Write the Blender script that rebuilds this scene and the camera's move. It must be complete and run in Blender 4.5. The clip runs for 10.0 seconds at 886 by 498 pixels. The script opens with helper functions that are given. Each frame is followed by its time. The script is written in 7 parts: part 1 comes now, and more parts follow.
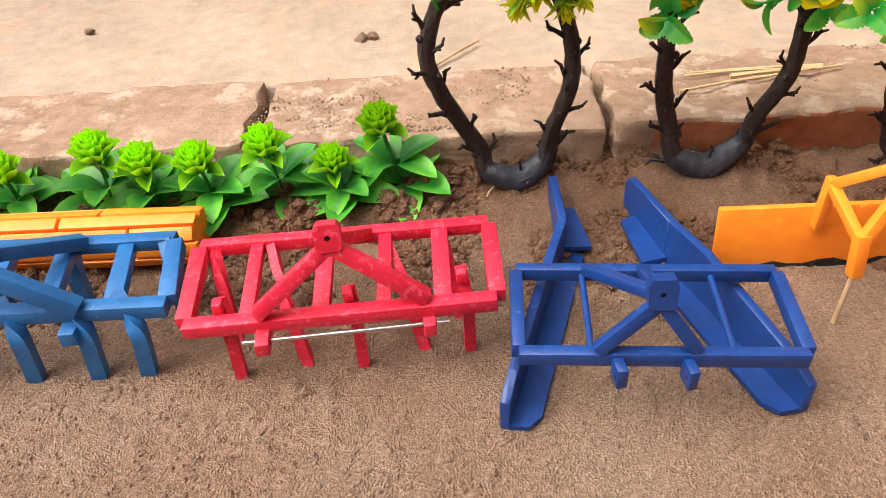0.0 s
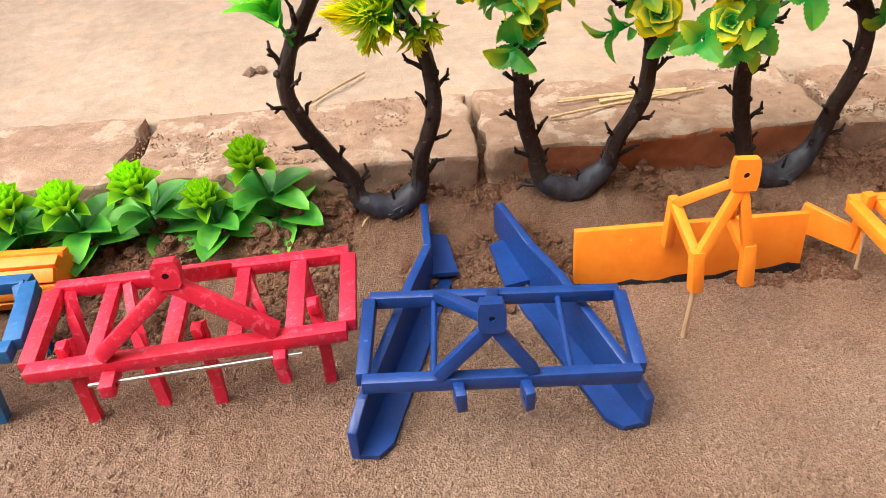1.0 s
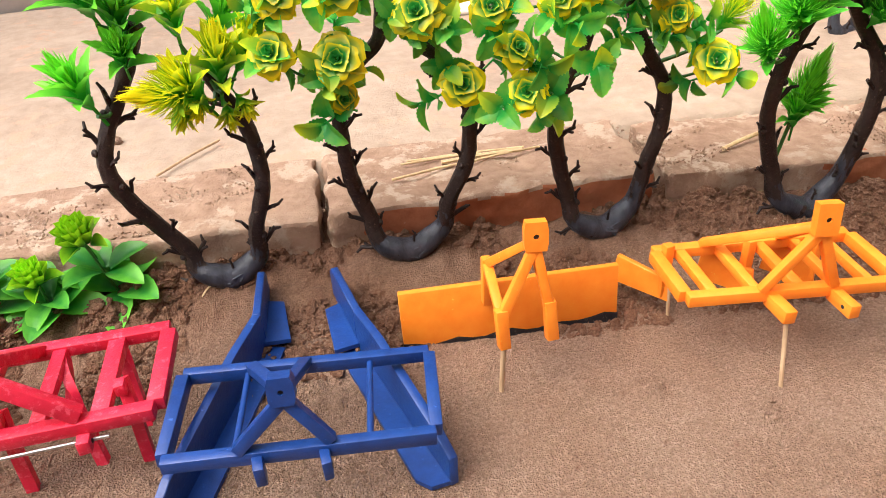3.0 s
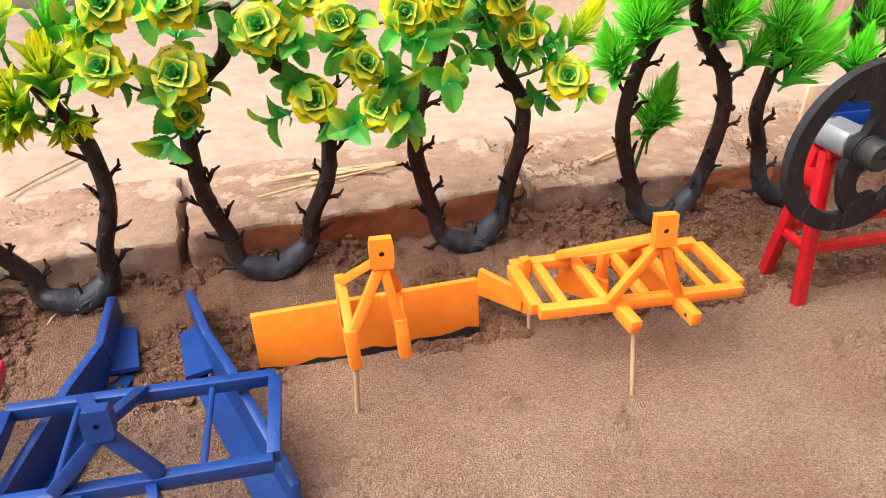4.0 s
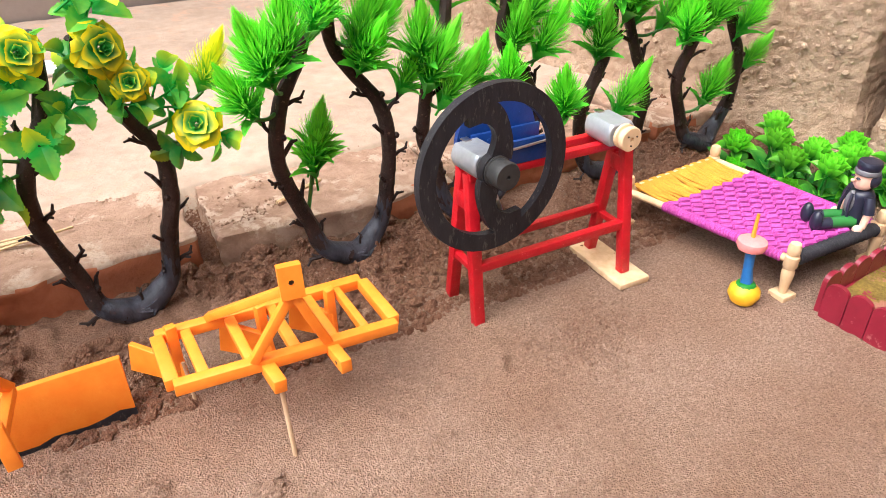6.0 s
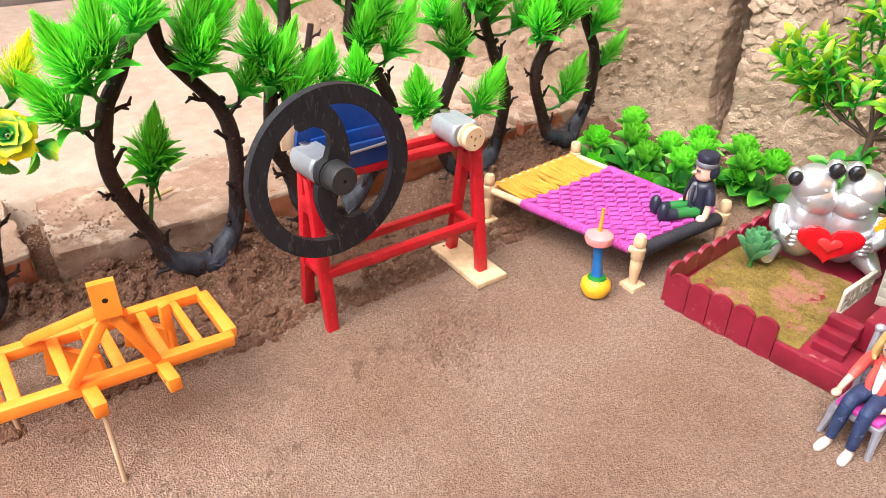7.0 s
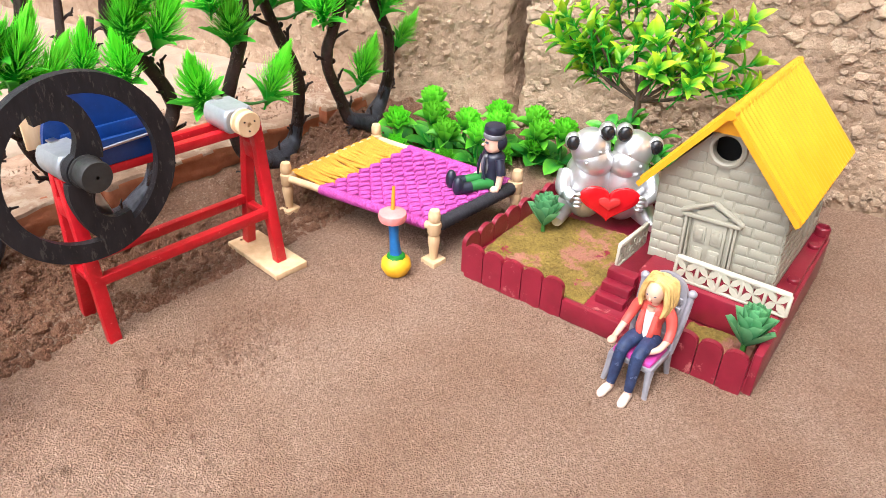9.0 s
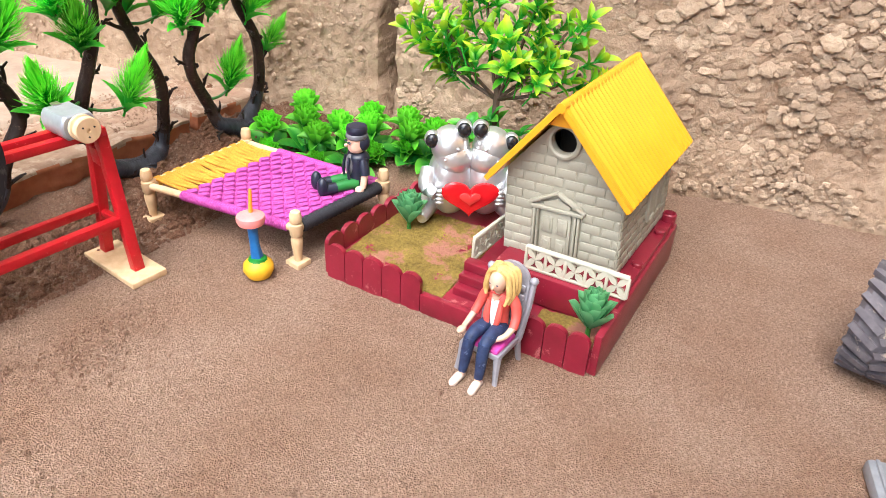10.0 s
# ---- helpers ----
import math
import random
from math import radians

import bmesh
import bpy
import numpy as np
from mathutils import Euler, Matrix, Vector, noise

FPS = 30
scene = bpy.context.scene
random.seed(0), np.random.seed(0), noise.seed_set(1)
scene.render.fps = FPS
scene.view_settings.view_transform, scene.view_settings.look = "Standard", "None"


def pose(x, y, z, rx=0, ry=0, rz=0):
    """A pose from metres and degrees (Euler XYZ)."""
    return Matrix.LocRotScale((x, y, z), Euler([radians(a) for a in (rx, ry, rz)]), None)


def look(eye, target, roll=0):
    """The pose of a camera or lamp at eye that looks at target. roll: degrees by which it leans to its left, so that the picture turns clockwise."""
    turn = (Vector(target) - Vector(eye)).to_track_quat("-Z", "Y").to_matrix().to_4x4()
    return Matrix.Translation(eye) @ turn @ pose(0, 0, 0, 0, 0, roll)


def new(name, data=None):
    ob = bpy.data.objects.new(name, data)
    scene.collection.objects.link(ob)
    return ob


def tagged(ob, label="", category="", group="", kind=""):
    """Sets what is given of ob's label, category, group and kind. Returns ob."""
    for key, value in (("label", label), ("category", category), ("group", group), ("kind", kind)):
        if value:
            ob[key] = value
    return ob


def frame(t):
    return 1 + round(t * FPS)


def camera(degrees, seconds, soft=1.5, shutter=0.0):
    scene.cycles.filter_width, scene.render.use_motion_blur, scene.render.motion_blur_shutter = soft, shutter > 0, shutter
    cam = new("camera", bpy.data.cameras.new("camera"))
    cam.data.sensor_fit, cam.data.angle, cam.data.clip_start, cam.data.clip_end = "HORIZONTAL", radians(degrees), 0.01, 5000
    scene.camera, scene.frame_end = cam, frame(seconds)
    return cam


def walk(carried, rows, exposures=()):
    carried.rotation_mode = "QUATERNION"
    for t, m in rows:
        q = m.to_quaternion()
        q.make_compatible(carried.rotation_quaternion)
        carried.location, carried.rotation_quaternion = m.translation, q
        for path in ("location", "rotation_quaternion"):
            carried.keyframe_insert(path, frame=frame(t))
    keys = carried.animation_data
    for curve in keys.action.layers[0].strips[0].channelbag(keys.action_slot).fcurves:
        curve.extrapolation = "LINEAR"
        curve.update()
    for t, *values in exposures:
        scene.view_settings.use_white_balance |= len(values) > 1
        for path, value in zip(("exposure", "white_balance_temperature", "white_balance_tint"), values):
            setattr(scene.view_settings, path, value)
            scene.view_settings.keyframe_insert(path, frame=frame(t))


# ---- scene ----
cam = camera(63.9, 10.0, soft=0.7)
PATH = [
    (0, (0.09, 0.066, 0.287), (0.17, 1.627, -0.96), -4.6),
    (0.5, (0.115, 0.06, 0.287), (0.246, 1.626, -0.95), -5.1),
    (1, (0.144, 0.056, 0.288), (0.356, 1.644, -0.909), -4.0),
    (1.5, (0.164, 0.052, 0.296), (0.413, 1.659, -0.87), -4.2),
    (2, (0.181, 0.046, 0.294), (0.492, 1.657, -0.849), -3.5),
    (3.3, (0.224, 0.036, 0.303), (0.69, 1.648, -0.786), -2.3),
    (3.5, (0.233, 0.034, 0.299), (0.761, 1.635, -0.777), -1.2),
    (4, (0.254, 0.031, 0.299), (0.859, 1.602, -0.781), -0.7),
    (4.5, (0.278, 0.031, 0.299), (0.978, 1.568, -0.773), -0.5),
    (5, (0.309, 0.025, 0.3), (1.113, 1.524, -0.752), -1.2),
    (5.5, (0.338, 0.017, 0.3), (1.229, 1.465, -0.752), -0.6),
    (6, (0.37, 0.004, 0.303), (1.377, 1.378, -0.745), -0.7),
    (6.2, (0.382, -0.002, 0.303), (1.427, 1.336, -0.754), -0.4),
    (7.3, (0.418, -0.027, 0.301), (1.629, 1.171, -0.748), 0.8),
    (7.5, (0.422, -0.03, 0.298), (1.653, 1.141, -0.757), 0.8),
    (8, (0.43, -0.034, 0.29), (1.736, 1.045, -0.773), 2.0),
    (8.5, (0.44, -0.042, 0.291), (1.802, 0.974, -0.764), 2.4),
    (9, (0.445, -0.056, 0.292), (1.863, 0.881, -0.763), 1.9),
    (9.5, (0.452, -0.075, 0.299), (1.92, 0.795, -0.745), 1.6),
    (10, (0.463, -0.101, 0.292), (1.993, 0.668, -0.742), 2.9),
]
walk(cam, [(t, look(eye, target, roll)) for t, eye, target, roll in PATH], exposures=((0.0, 1.50, 6700, 6), (4.5, 1.69, 6300, 10), (8.5, 1.85, 6000, 8), (10.0, 1.83, 5950, 6)))

# ---- world and light ----
SUN_EL, SUN_AZ = 60.0, -98.0   # degrees; azimuth from +y towards +x
world = bpy.data.worlds.new("sky")
scene.world = world
world.use_nodes = True
wn = world.node_tree.nodes
wn.clear()
sky = wn.new("ShaderNodeTexSky")
sky.sky_type, sky.sun_disc = "NISHITA", False
sky.sun_elevation, sky.sun_rotation = radians(SUN_EL), radians(SUN_AZ)
sky.air_density, sky.dust_density = 1.0, 3.0
bg = wn.new("ShaderNodeBackground")
bg.inputs[1].default_value = 0.15
wo = wn.new("ShaderNodeOutputWorld")
world.node_tree.links.new(sky.outputs[0], bg.inputs[0])
world.node_tree.links.new(bg.outputs[0], wo.inputs[0])
sun_data = bpy.data.lights.new("sun", "SUN")
sun_data.energy, sun_data.angle, sun_data.color = 1.5, radians(66), (1.0, 0.94, 0.84)
sun = new("sun", sun_data)
_a, _e = radians(SUN_AZ), radians(SUN_EL)
sun.matrix_world = look((0, 0, 0), (-math.sin(_a) * math.cos(_e), -math.cos(_a) * math.cos(_e), -math.sin(_e)))


# ---- materials ----
def material(name, dark, light, scale=200.0, rough=0.6, bump=0.2, bump_scale=None, metal=0.0, spots=None,
             spot_scale=80.0, spot_at=0.68, stretch=(1, 1, 1), spec=0.5, distance=0.001, per_object=0.0, coat=0.0, per_island=0.0):
    """Two-scale colour variation with relief; spots: a third colour for chips, stains or dust."""
    m = bpy.data.materials.new(name)
    m.use_nodes = True
    n, l = m.node_tree.nodes, m.node_tree.links
    b = n["Principled BSDF"]
    tc, mp = n.new("ShaderNodeTexCoord"), n.new("ShaderNodeMapping")
    mp.inputs["Scale"].default_value = stretch
    l.new(tc.outputs["Object"], mp.inputs[0])

    def noise_node(s, detail=4.0, r=0.6):
        k = n.new("ShaderNodeTexNoise")
        k.inputs["Scale"].default_value, k.inputs["Detail"].default_value, k.inputs["Roughness"].default_value = s, detail, r
        l.new(mp.outputs[0], k.inputs["Vector"])
        return k

    fine, broad = noise_node(scale), noise_node(scale * 0.13, 3.0)
    add = n.new("ShaderNodeMath")
    add.operation = "ADD"
    l.new(fine.outputs[0], add.inputs[0])
    l.new(broad.outputs[0], add.inputs[1])
    ramp = n.new("ShaderNodeMapRange")
    ramp.inputs[1].default_value, ramp.inputs[2].default_value = 0.72, 1.28
    l.new(add.outputs[0], ramp.inputs[0])
    mix = n.new("ShaderNodeMix")
    mix.data_type = "RGBA"
    mix.inputs[6].default_value, mix.inputs[7].default_value = (*dark, 1), (*light, 1)
    l.new(ramp.outputs[0], mix.inputs[0])
    colour = mix.outputs[2]
    if spots:
        sp = noise_node(spot_scale, 6.0, 0.7)
        r2 = n.new("ShaderNodeMapRange")
        r2.inputs[1].default_value, r2.inputs[2].default_value = spot_at, spot_at + 0.06
        l.new(sp.outputs[0], r2.inputs[0])
        mix2 = n.new("ShaderNodeMix")
        mix2.data_type = "RGBA"
        l.new(r2.outputs[0], mix2.inputs[0])
        l.new(colour, mix2.inputs[6])
        mix2.inputs[7].default_value = (*spots, 1)
        colour = mix2.outputs[2]
    if per_object or per_island:
        info, hsv = n.new("ShaderNodeNewGeometry" if per_island else "ShaderNodeObjectInfo"), n.new("ShaderNodeHueSaturation")
        spread = per_object or per_island
        r3 = n.new("ShaderNodeMapRange")
        r3.inputs[3].default_value, r3.inputs[4].default_value = 1 - spread, 1 + spread
        l.new(info.outputs["Random Per Island" if per_island else "Random"], r3.inputs[0])
        l.new(r3.outputs[0], hsv.inputs["Value"])
        l.new(colour, hsv.inputs["Color"])
        colour = hsv.outputs[0]
    l.new(colour, b.inputs["Base Color"])
    b.inputs["Roughness"].default_value, b.inputs["Metallic"].default_value = rough, metal
    b.inputs["Specular IOR Level"].default_value = spec
    b.inputs["Coat Weight"].default_value = coat
    if bump:
        bn = noise_node(bump_scale or scale * 1.5, 5.0, 0.65)
        bp = n.new("ShaderNodeBump")
        bp.inputs["Strength"].default_value, bp.inputs["Distance"].default_value = bump, distance
        l.new(bn.outputs[0], bp.inputs["Height"])
        l.new(bp.outputs[0], b.inputs["Normal"])
    return m


def soil_material():
    """Sandy soil: pale grains over brown, darker and redder where it is damp."""
    m = bpy.data.materials.new("sandy_soil")
    m.use_nodes = True
    n, l = m.node_tree.nodes, m.node_tree.links
    b = n["Principled BSDF"]
    tc = n.new("ShaderNodeTexCoord")
    grain, spots, broad = n.new("ShaderNodeTexVoronoi"), n.new("ShaderNodeTexNoise"), n.new("ShaderNodeTexNoise")
    grain.inputs["Scale"].default_value = 900
    spots.inputs["Scale"].default_value, spots.inputs["Detail"].default_value = 480, 4
    spots.inputs["Roughness"].default_value = 0.75
    broad.inputs["Scale"].default_value, broad.inputs["Detail"].default_value = 14, 4
    for k in (grain, spots, broad):
        l.new(tc.outputs["Object"], k.inputs["Vector"])
    sep = n.new("ShaderNodeSeparateColor")
    l.new(grain.outputs["Color"], sep.inputs[0])
    ramp = n.new("ShaderNodeValToRGB")
    e = ramp.color_ramp.elements
    e[0].position, e[0].color = 0.0, (*SOIL[0], 1)
    e[1].position, e[1].color = 1.0, (*SOIL[2], 1)
    mid = e.new(0.55)
    mid.color = (*SOIL[1], 1)
    mixv = n.new("ShaderNodeMath")
    mixv.operation = "MULTIPLY_ADD"
    mixv.inputs[1].default_value = 0.54
    l.new(sep.outputs[0], mixv.inputs[0])
    r = n.new("ShaderNodeMapRange")
    r.inputs[1].default_value, r.inputs[2].default_value, r.inputs[4].default_value = 0.3, 0.7, 0.65
    l.new(spots.outputs[0], r.inputs[0])
    l.new(r.outputs[0], mixv.inputs[2])
    l.new(mixv.outputs[0], ramp.inputs[0])
    damp = n.new("ShaderNodeAttribute")
    damp.attribute_name = "damp"
    mix = n.new("ShaderNodeMix")
    mix.data_type, mix.blend_type = "RGBA", "MULTIPLY"
    l.new(damp.outputs["Fac"], mix.inputs[0])
    l.new(ramp.outputs[0], mix.inputs[6])
    mix.inputs[7].default_value = (0.64, 0.49, 0.41, 1)
    tint = n.new("ShaderNodeMix")
    tint.data_type, tint.blend_type = "RGBA", "MULTIPLY"
    rb = n.new("ShaderNodeMapRange")
    rb.inputs[1].default_value, rb.inputs[2].default_value = 0.35, 0.7
    l.new(broad.outputs[0], rb.inputs[0])
    l.new(rb.outputs[0], tint.inputs[0])
    l.new(mix.outputs[2], tint.inputs[6])
    tint.inputs[7].default_value = (0.84, 0.77, 0.72, 1)
    l.new(tint.outputs[2], b.inputs["Base Color"])
    b.inputs["Roughness"].default_value = 0.95
    b.inputs["Specular IOR Level"].default_value = 0.2
    hsum = n.new("ShaderNodeMath")
    hsum.operation = "ADD"
    l.new(spots.outputs[0], hsum.inputs[0])
    l.new(grain.outputs["Distance"], hsum.inputs[1])
    bp = n.new("ShaderNodeBump")
    bp.inputs["Strength"].default_value, bp.inputs["Distance"].default_value = 1.0, 0.0019
    clump, csum = n.new("ShaderNodeTexNoise"), n.new("ShaderNodeMath")
    clump.inputs["Scale"].default_value, clump.inputs["Detail"].default_value = 120, 3
    l.new(tc.outputs["Object"], clump.inputs["Vector"])
    csum.operation = "MULTIPLY_ADD"
    csum.inputs[1].default_value = 1.5
    l.new(clump.outputs[0], csum.inputs[0])
    l.new(hsum.outputs[0], csum.inputs[2])
    l.new(csum.outputs[0], bp.inputs["Height"])
    l.new(bp.outputs[0], b.inputs["Normal"])
    return m


SOIL = ((0.190, 0.119, 0.083), (0.325, 0.211, 0.149), (0.435, 0.300, 0.219))
M_SOIL = soil_material()
M_MUD = material("dried_mud_plaster", (0.315, 0.232, 0.172), (0.43, 0.332, 0.252), 70, 0.9, 0.8, 260, spots=(0.44, 0.292, 0.208), spot_scale=26, spot_at=0.55, spec=0.2, distance=0.0014)
M_KERB = material("soil_dusted_brick", (0.25, 0.152, 0.102), (0.41, 0.275, 0.195), 95, 0.95, 1.0, 330, distance=0.0016, spots=(0.45, 0.338, 0.253), spot_scale=30, spot_at=0.53, spec=0.2)
M_BRICK = material("red_brick", (0.27, 0.085, 0.040), (0.40, 0.145, 0.072), 120, 0.9, 0.6, 300, spots=(0.48, 0.29, 0.19), spot_scale=60, spot_at=0.66, spec=0.2)
M_WALL = material("rough_mud_wall", (0.30, 0.20, 0.132), (0.45, 0.322, 0.225), 110, 0.95, 1.0, 420, spots=(0.44, 0.325, 0.225), spot_scale=45, spot_at=0.58, spec=0.15, distance=0.0022)
M_CHUNK = material("crumbling_mud_flakes", (0.32, 0.222, 0.150), (0.46, 0.343, 0.243), 150, 0.95, 1.0, 520, distance=0.0018, spots=(0.45, 0.345, 0.25), spot_scale=70, spot_at=0.6, spec=0.15, per_island=0.22)
M_GREYWALL = material("grey_cement", (0.34, 0.29, 0.25), (0.44, 0.38, 0.33), 30, 0.9, 0.3, 120, spec=0.2)
M_RED = material("red_gloss_paint", (0.60, 0.008, 0.035), (0.78, 0.016, 0.060), 130, 0.46, 0.6, 420, spots=(0.80, 0.075, 0.13), spot_scale=230, spot_at=0.55, spec=0.5)
M_RED2 = material("bright_red_paint", (0.45, 0.005, 0.012), (0.61, 0.009, 0.020), 130, 0.4, 0.4, 420, spots=(0.78, 0.16, 0.15), spot_scale=260, spot_at=0.64)
M_BLUE = material("blue_gloss_paint", (0.005, 0.032, 0.165), (0.009, 0.054, 0.25), 130, 0.38, 0.3, 380, spots=(0.05, 0.14, 0.44), spot_scale=220, spot_at=0.64)
M_BLUE2 = material("mid_blue_gloss_paint", (0.012, 0.095, 0.28), (0.020, 0.155, 0.42), 130, 0.4, 0.35, 380, spots=(0.14, 0.30, 0.66), spot_scale=200, spot_at=0.64)
M_ORANGE = material("orange_yellow_paint", (0.93, 0.225, 0.012), (0.99, 0.305, 0.026), 120, 0.5, 0.2, 350, spots=(0.95, 0.50, 0.08), spot_scale=160, spot_at=0.66)
M_BLACK = material("black_paint", (0.012, 0.011, 0.013), (0.026, 0.025, 0.029), 160, 0.5, 0.35, 350, spots=(0.060, 0.054, 0.052), spot_scale=420, spot_at=0.58, spec=0.22, stretch=(1, 1, 0.3))
M_WOOD = material("pale_bare_wood", (0.56, 0.36, 0.19), (0.74, 0.54, 0.33), 160, 0.65, 0.25, 420, stretch=(1, 1, 0.25))
M_TWIG = material("bamboo_stick", (0.42, 0.27, 0.15), (0.60, 0.42, 0.26), 300, 0.7, 0.3, 500, stretch=(1, 1, 0.2))
M_STEEL = material("bright_steel", (0.55, 0.55, 0.56), (0.72, 0.72, 0.73), 300, 0.28, 0.1, 500, metal=1.0)
M_MOTOR = material("zinc_motor_case", (0.29, 0.31, 0.335), (0.41, 0.43, 0.46), 160, 0.36, 0.15, 300, metal=0.4)
M_BARK = material("dark_plastic_bark", (0.012, 0.007, 0.006), (0.042, 0.024, 0.019), 260, 0.55, 1.0, 420, spots=(0.13, 0.08, 0.06), spot_scale=300, spot_at=0.61, spec=0.3)
M_BARKFOOT = material("charcoal_plastic_root", (0.014, 0.015, 0.021), (0.058, 0.061, 0.078), 200, 0.42, 0.8, 380, stretch=(1, 1, 0.4), spec=0.4)
M_MAROON = material("maroon_plastic", (0.165, 0.008, 0.020), (0.25, 0.013, 0.032), 60, 0.32, 0.12, 300, spots=(0.38, 0.11, 0.11), spot_scale=90, spot_at=0.62)
M_BEIGE = material("beige_grey_plastic", (0.33, 0.31, 0.245), (0.39, 0.37, 0.295), 60, 0.45, 0.08, 300)
M_ROOF = material("yellow_plastic_roof", (0.72, 0.315, 0.010), (0.79, 0.375, 0.014), 40, 0.35, 0.05, 300)
# near-black for pins, and painted as the shade inside hollows and holes
M_DARK = material("hollow_shade_and_pins", (0.02, 0.015, 0.012), (0.035, 0.03, 0.025), 100, 0.8, 0.0)


# ---- mesh helpers ----
def thing(name, loc, label, category, group="", kind=""):
    ob = new(name)
    ob.empty_display_size = 0.01
    ob.matrix_world = Matrix.Translation(loc)
    return tagged(ob, label, category, group, kind)


def world_of(ob):
    m = ob.matrix_basis.copy()
    while ob.parent:
        ob = ob.parent
        m = ob.matrix_basis @ m
    return m


def finish(name, bm, mat, smooth=True):
    me = bpy.data.meshes.new(name)
    bm.to_mesh(me)
    bm.free()
    for mt in (mat if isinstance(mat, (list, tuple)) else [mat]):
        me.materials.append(mt)
    if smooth:
        me.polygons.foreach_set("use_smooth", [True] * len(me.polygons))
        me.set_sharp_from_angle(angle=radians(38))
    return me


def part(name, bm, mat, parent, label="", smooth=True):
    """One mesh object under a thing or a part; the bmesh is in world coordinates."""
    bmesh.ops.transform(bm, matrix=world_of(parent).inverted(), verts=bm.verts)
    ob = new(name, finish(name, bm, mat, smooth))
    ob.parent = parent
    return tagged(ob, label) if label else ob


def single(name, bm, mat, loc, label, category, group="", kind="", smooth=True):
    """One top-level mesh object whose bmesh is in world coordinates."""
    bmesh.ops.translate(bm, vec=-Vector(loc), verts=bm.verts)
    ob = new(name, finish(name, bm, mat, smooth))
    ob.location = loc
    return tagged(ob, label, category, group, kind)


def block(bm, size, m, bevel=0.0006, wobble=0.0):
    """A bevelled box of that size, posed by m."""
    made = bmesh.ops.create_cube(bm, size=1.0)["verts"]
    for v in made:
        v.co = Vector((v.co.x * size[0], v.co.y * size[1], v.co.z * size[2]))
        if wobble:
            v.co += Vector((random.uniform(-1, 1), random.uniform(-1, 1), random.uniform(-1, 1))) * wobble
    if bevel:
        edges = list({e for v in made for e in v.link_edges})
        got = bmesh.ops.bevel(bm, geom=edges, offset=bevel, segments=2, affect="EDGES", profile=0.5)
        made = list({v for f in got["faces"] for v in f.verts})
    bmesh.ops.transform(bm, matrix=m, verts=made)
    return made


def bar(p, q, w, h, up=(0, 0, 1), bevel=0.0007, wobble=0.0004):
    """A new bmesh with a squared stick from p to q: w across, h along up."""
    p, q = Vector(p), Vector(q)
    x = (q - p).normalized()
    y = Vector(up).cross(x).normalized()
    z = x.cross(y)
    m = Matrix((x, y, z)).transposed().to_4x4()
    m.translation = (p + q) / 2
    bm = bmesh.new()
    block(bm, ((q - p).length, w, h), m, bevel, wobble)
    return bm


def rings(bm, loops, cap=True, closed=True):
    """Skins a row of vertex loops."""
    rows = [[bm.verts.new(c) for c in lp] for lp in loops]
    k = len(rows[0])
    for a, b in zip(rows, rows[1:]):
        for i in range(k if closed else k - 1):
            bm.faces.new((a[i], a[(i + 1) % k], b[(i + 1) % k], b[i]))
    if cap and closed:
        bm.faces.new(list(reversed(rows[0])))
        bm.faces.new(rows[-1])
    return rows


def curve_points(pts, steps=5):
    """Catmull-Rom through the points."""
    P = [Vector(p) for p in pts]
    P = [2 * P[0] - P[1], *P, 2 * P[-1] - P[-2]]
    out = []
    for a, b, c, d in zip(P, P[1:], P[2:], P[3:]):
        for i in range(steps):
            t = i / steps
            out.append(0.5 * ((2 * b) + (c - a) * t + (2 * a - 5 * b + 4 * c - d) * t * t + (3 * b - 3 * c + d - a) * t ** 3))
    return [*out, P[-2]]


def tube(bm, pts, radii, seg=8, lumps=0.0, steps=0, flat=None):
    """A round (or rectangular, flat=(w, h, up)) stick along a path."""
    P = curve_points(pts, steps) if steps else [Vector(p) for p in pts]
    n = len(P)
    R = [radii] * n if isinstance(radii, (int, float)) else [float(np.interp(i / (n - 1), np.linspace(0, 1, len(radii)), radii)) for i in range(n)]
    ref = Vector(flat[2]) if flat else Vector((0.31, 0.87, 0.21))
    loops = []
    for i, p in enumerate(P):
        d = (P[min(i + 1, n - 1)] - P[max(i - 1, 0)]).normalized()
        s = d.cross(ref).normalized()
        u = s.cross(d)
        if flat:
            a, b = flat[0] / 2, flat[1] / 2
            loops.append([p + s * sx * a + u * sy * b for sx, sy in ((-1, -1), (1, -1), (1, 1), (-1, 1))])
        else:
            loops.append([p + (s * math.cos(k * math.tau / seg) + u * math.sin(k * math.tau / seg)) *
                          R[i] * (1 + lumps * noise.noise(p * 150 + Vector((k, 0, 0)))) for k in range(seg)])
    rings(bm, loops)
    return bm


def lathe(bm, profile, m, seg=20):
    """Turns (radius, height) pairs round z, posed by m."""
    loops = [[m @ Vector((max(r, 1e-5) * math.cos(k * math.tau / seg), max(r, 1e-5) * math.sin(k * math.tau / seg), z)) for k in range(seg)] for r, z in profile]
    rings(bm, loops)
    return bm


def plate(bm, outline, thick, m):
    """A flat plate: a 2D outline in x, y, thickness along z, posed by m."""
    lo = [bm.verts.new(m @ Vector((x, y, -thick / 2))) for x, y in outline]
    hi = [bm.verts.new(m @ Vector((x, y, thick / 2))) for x, y in outline]
    bm.faces.new(list(reversed(lo)))
    bm.faces.new(hi)
    k = len(lo)
    for i in range(k):
        bm.faces.new((lo[i], lo[(i + 1) % k], hi[(i + 1) % k], hi[i]))
    return bm


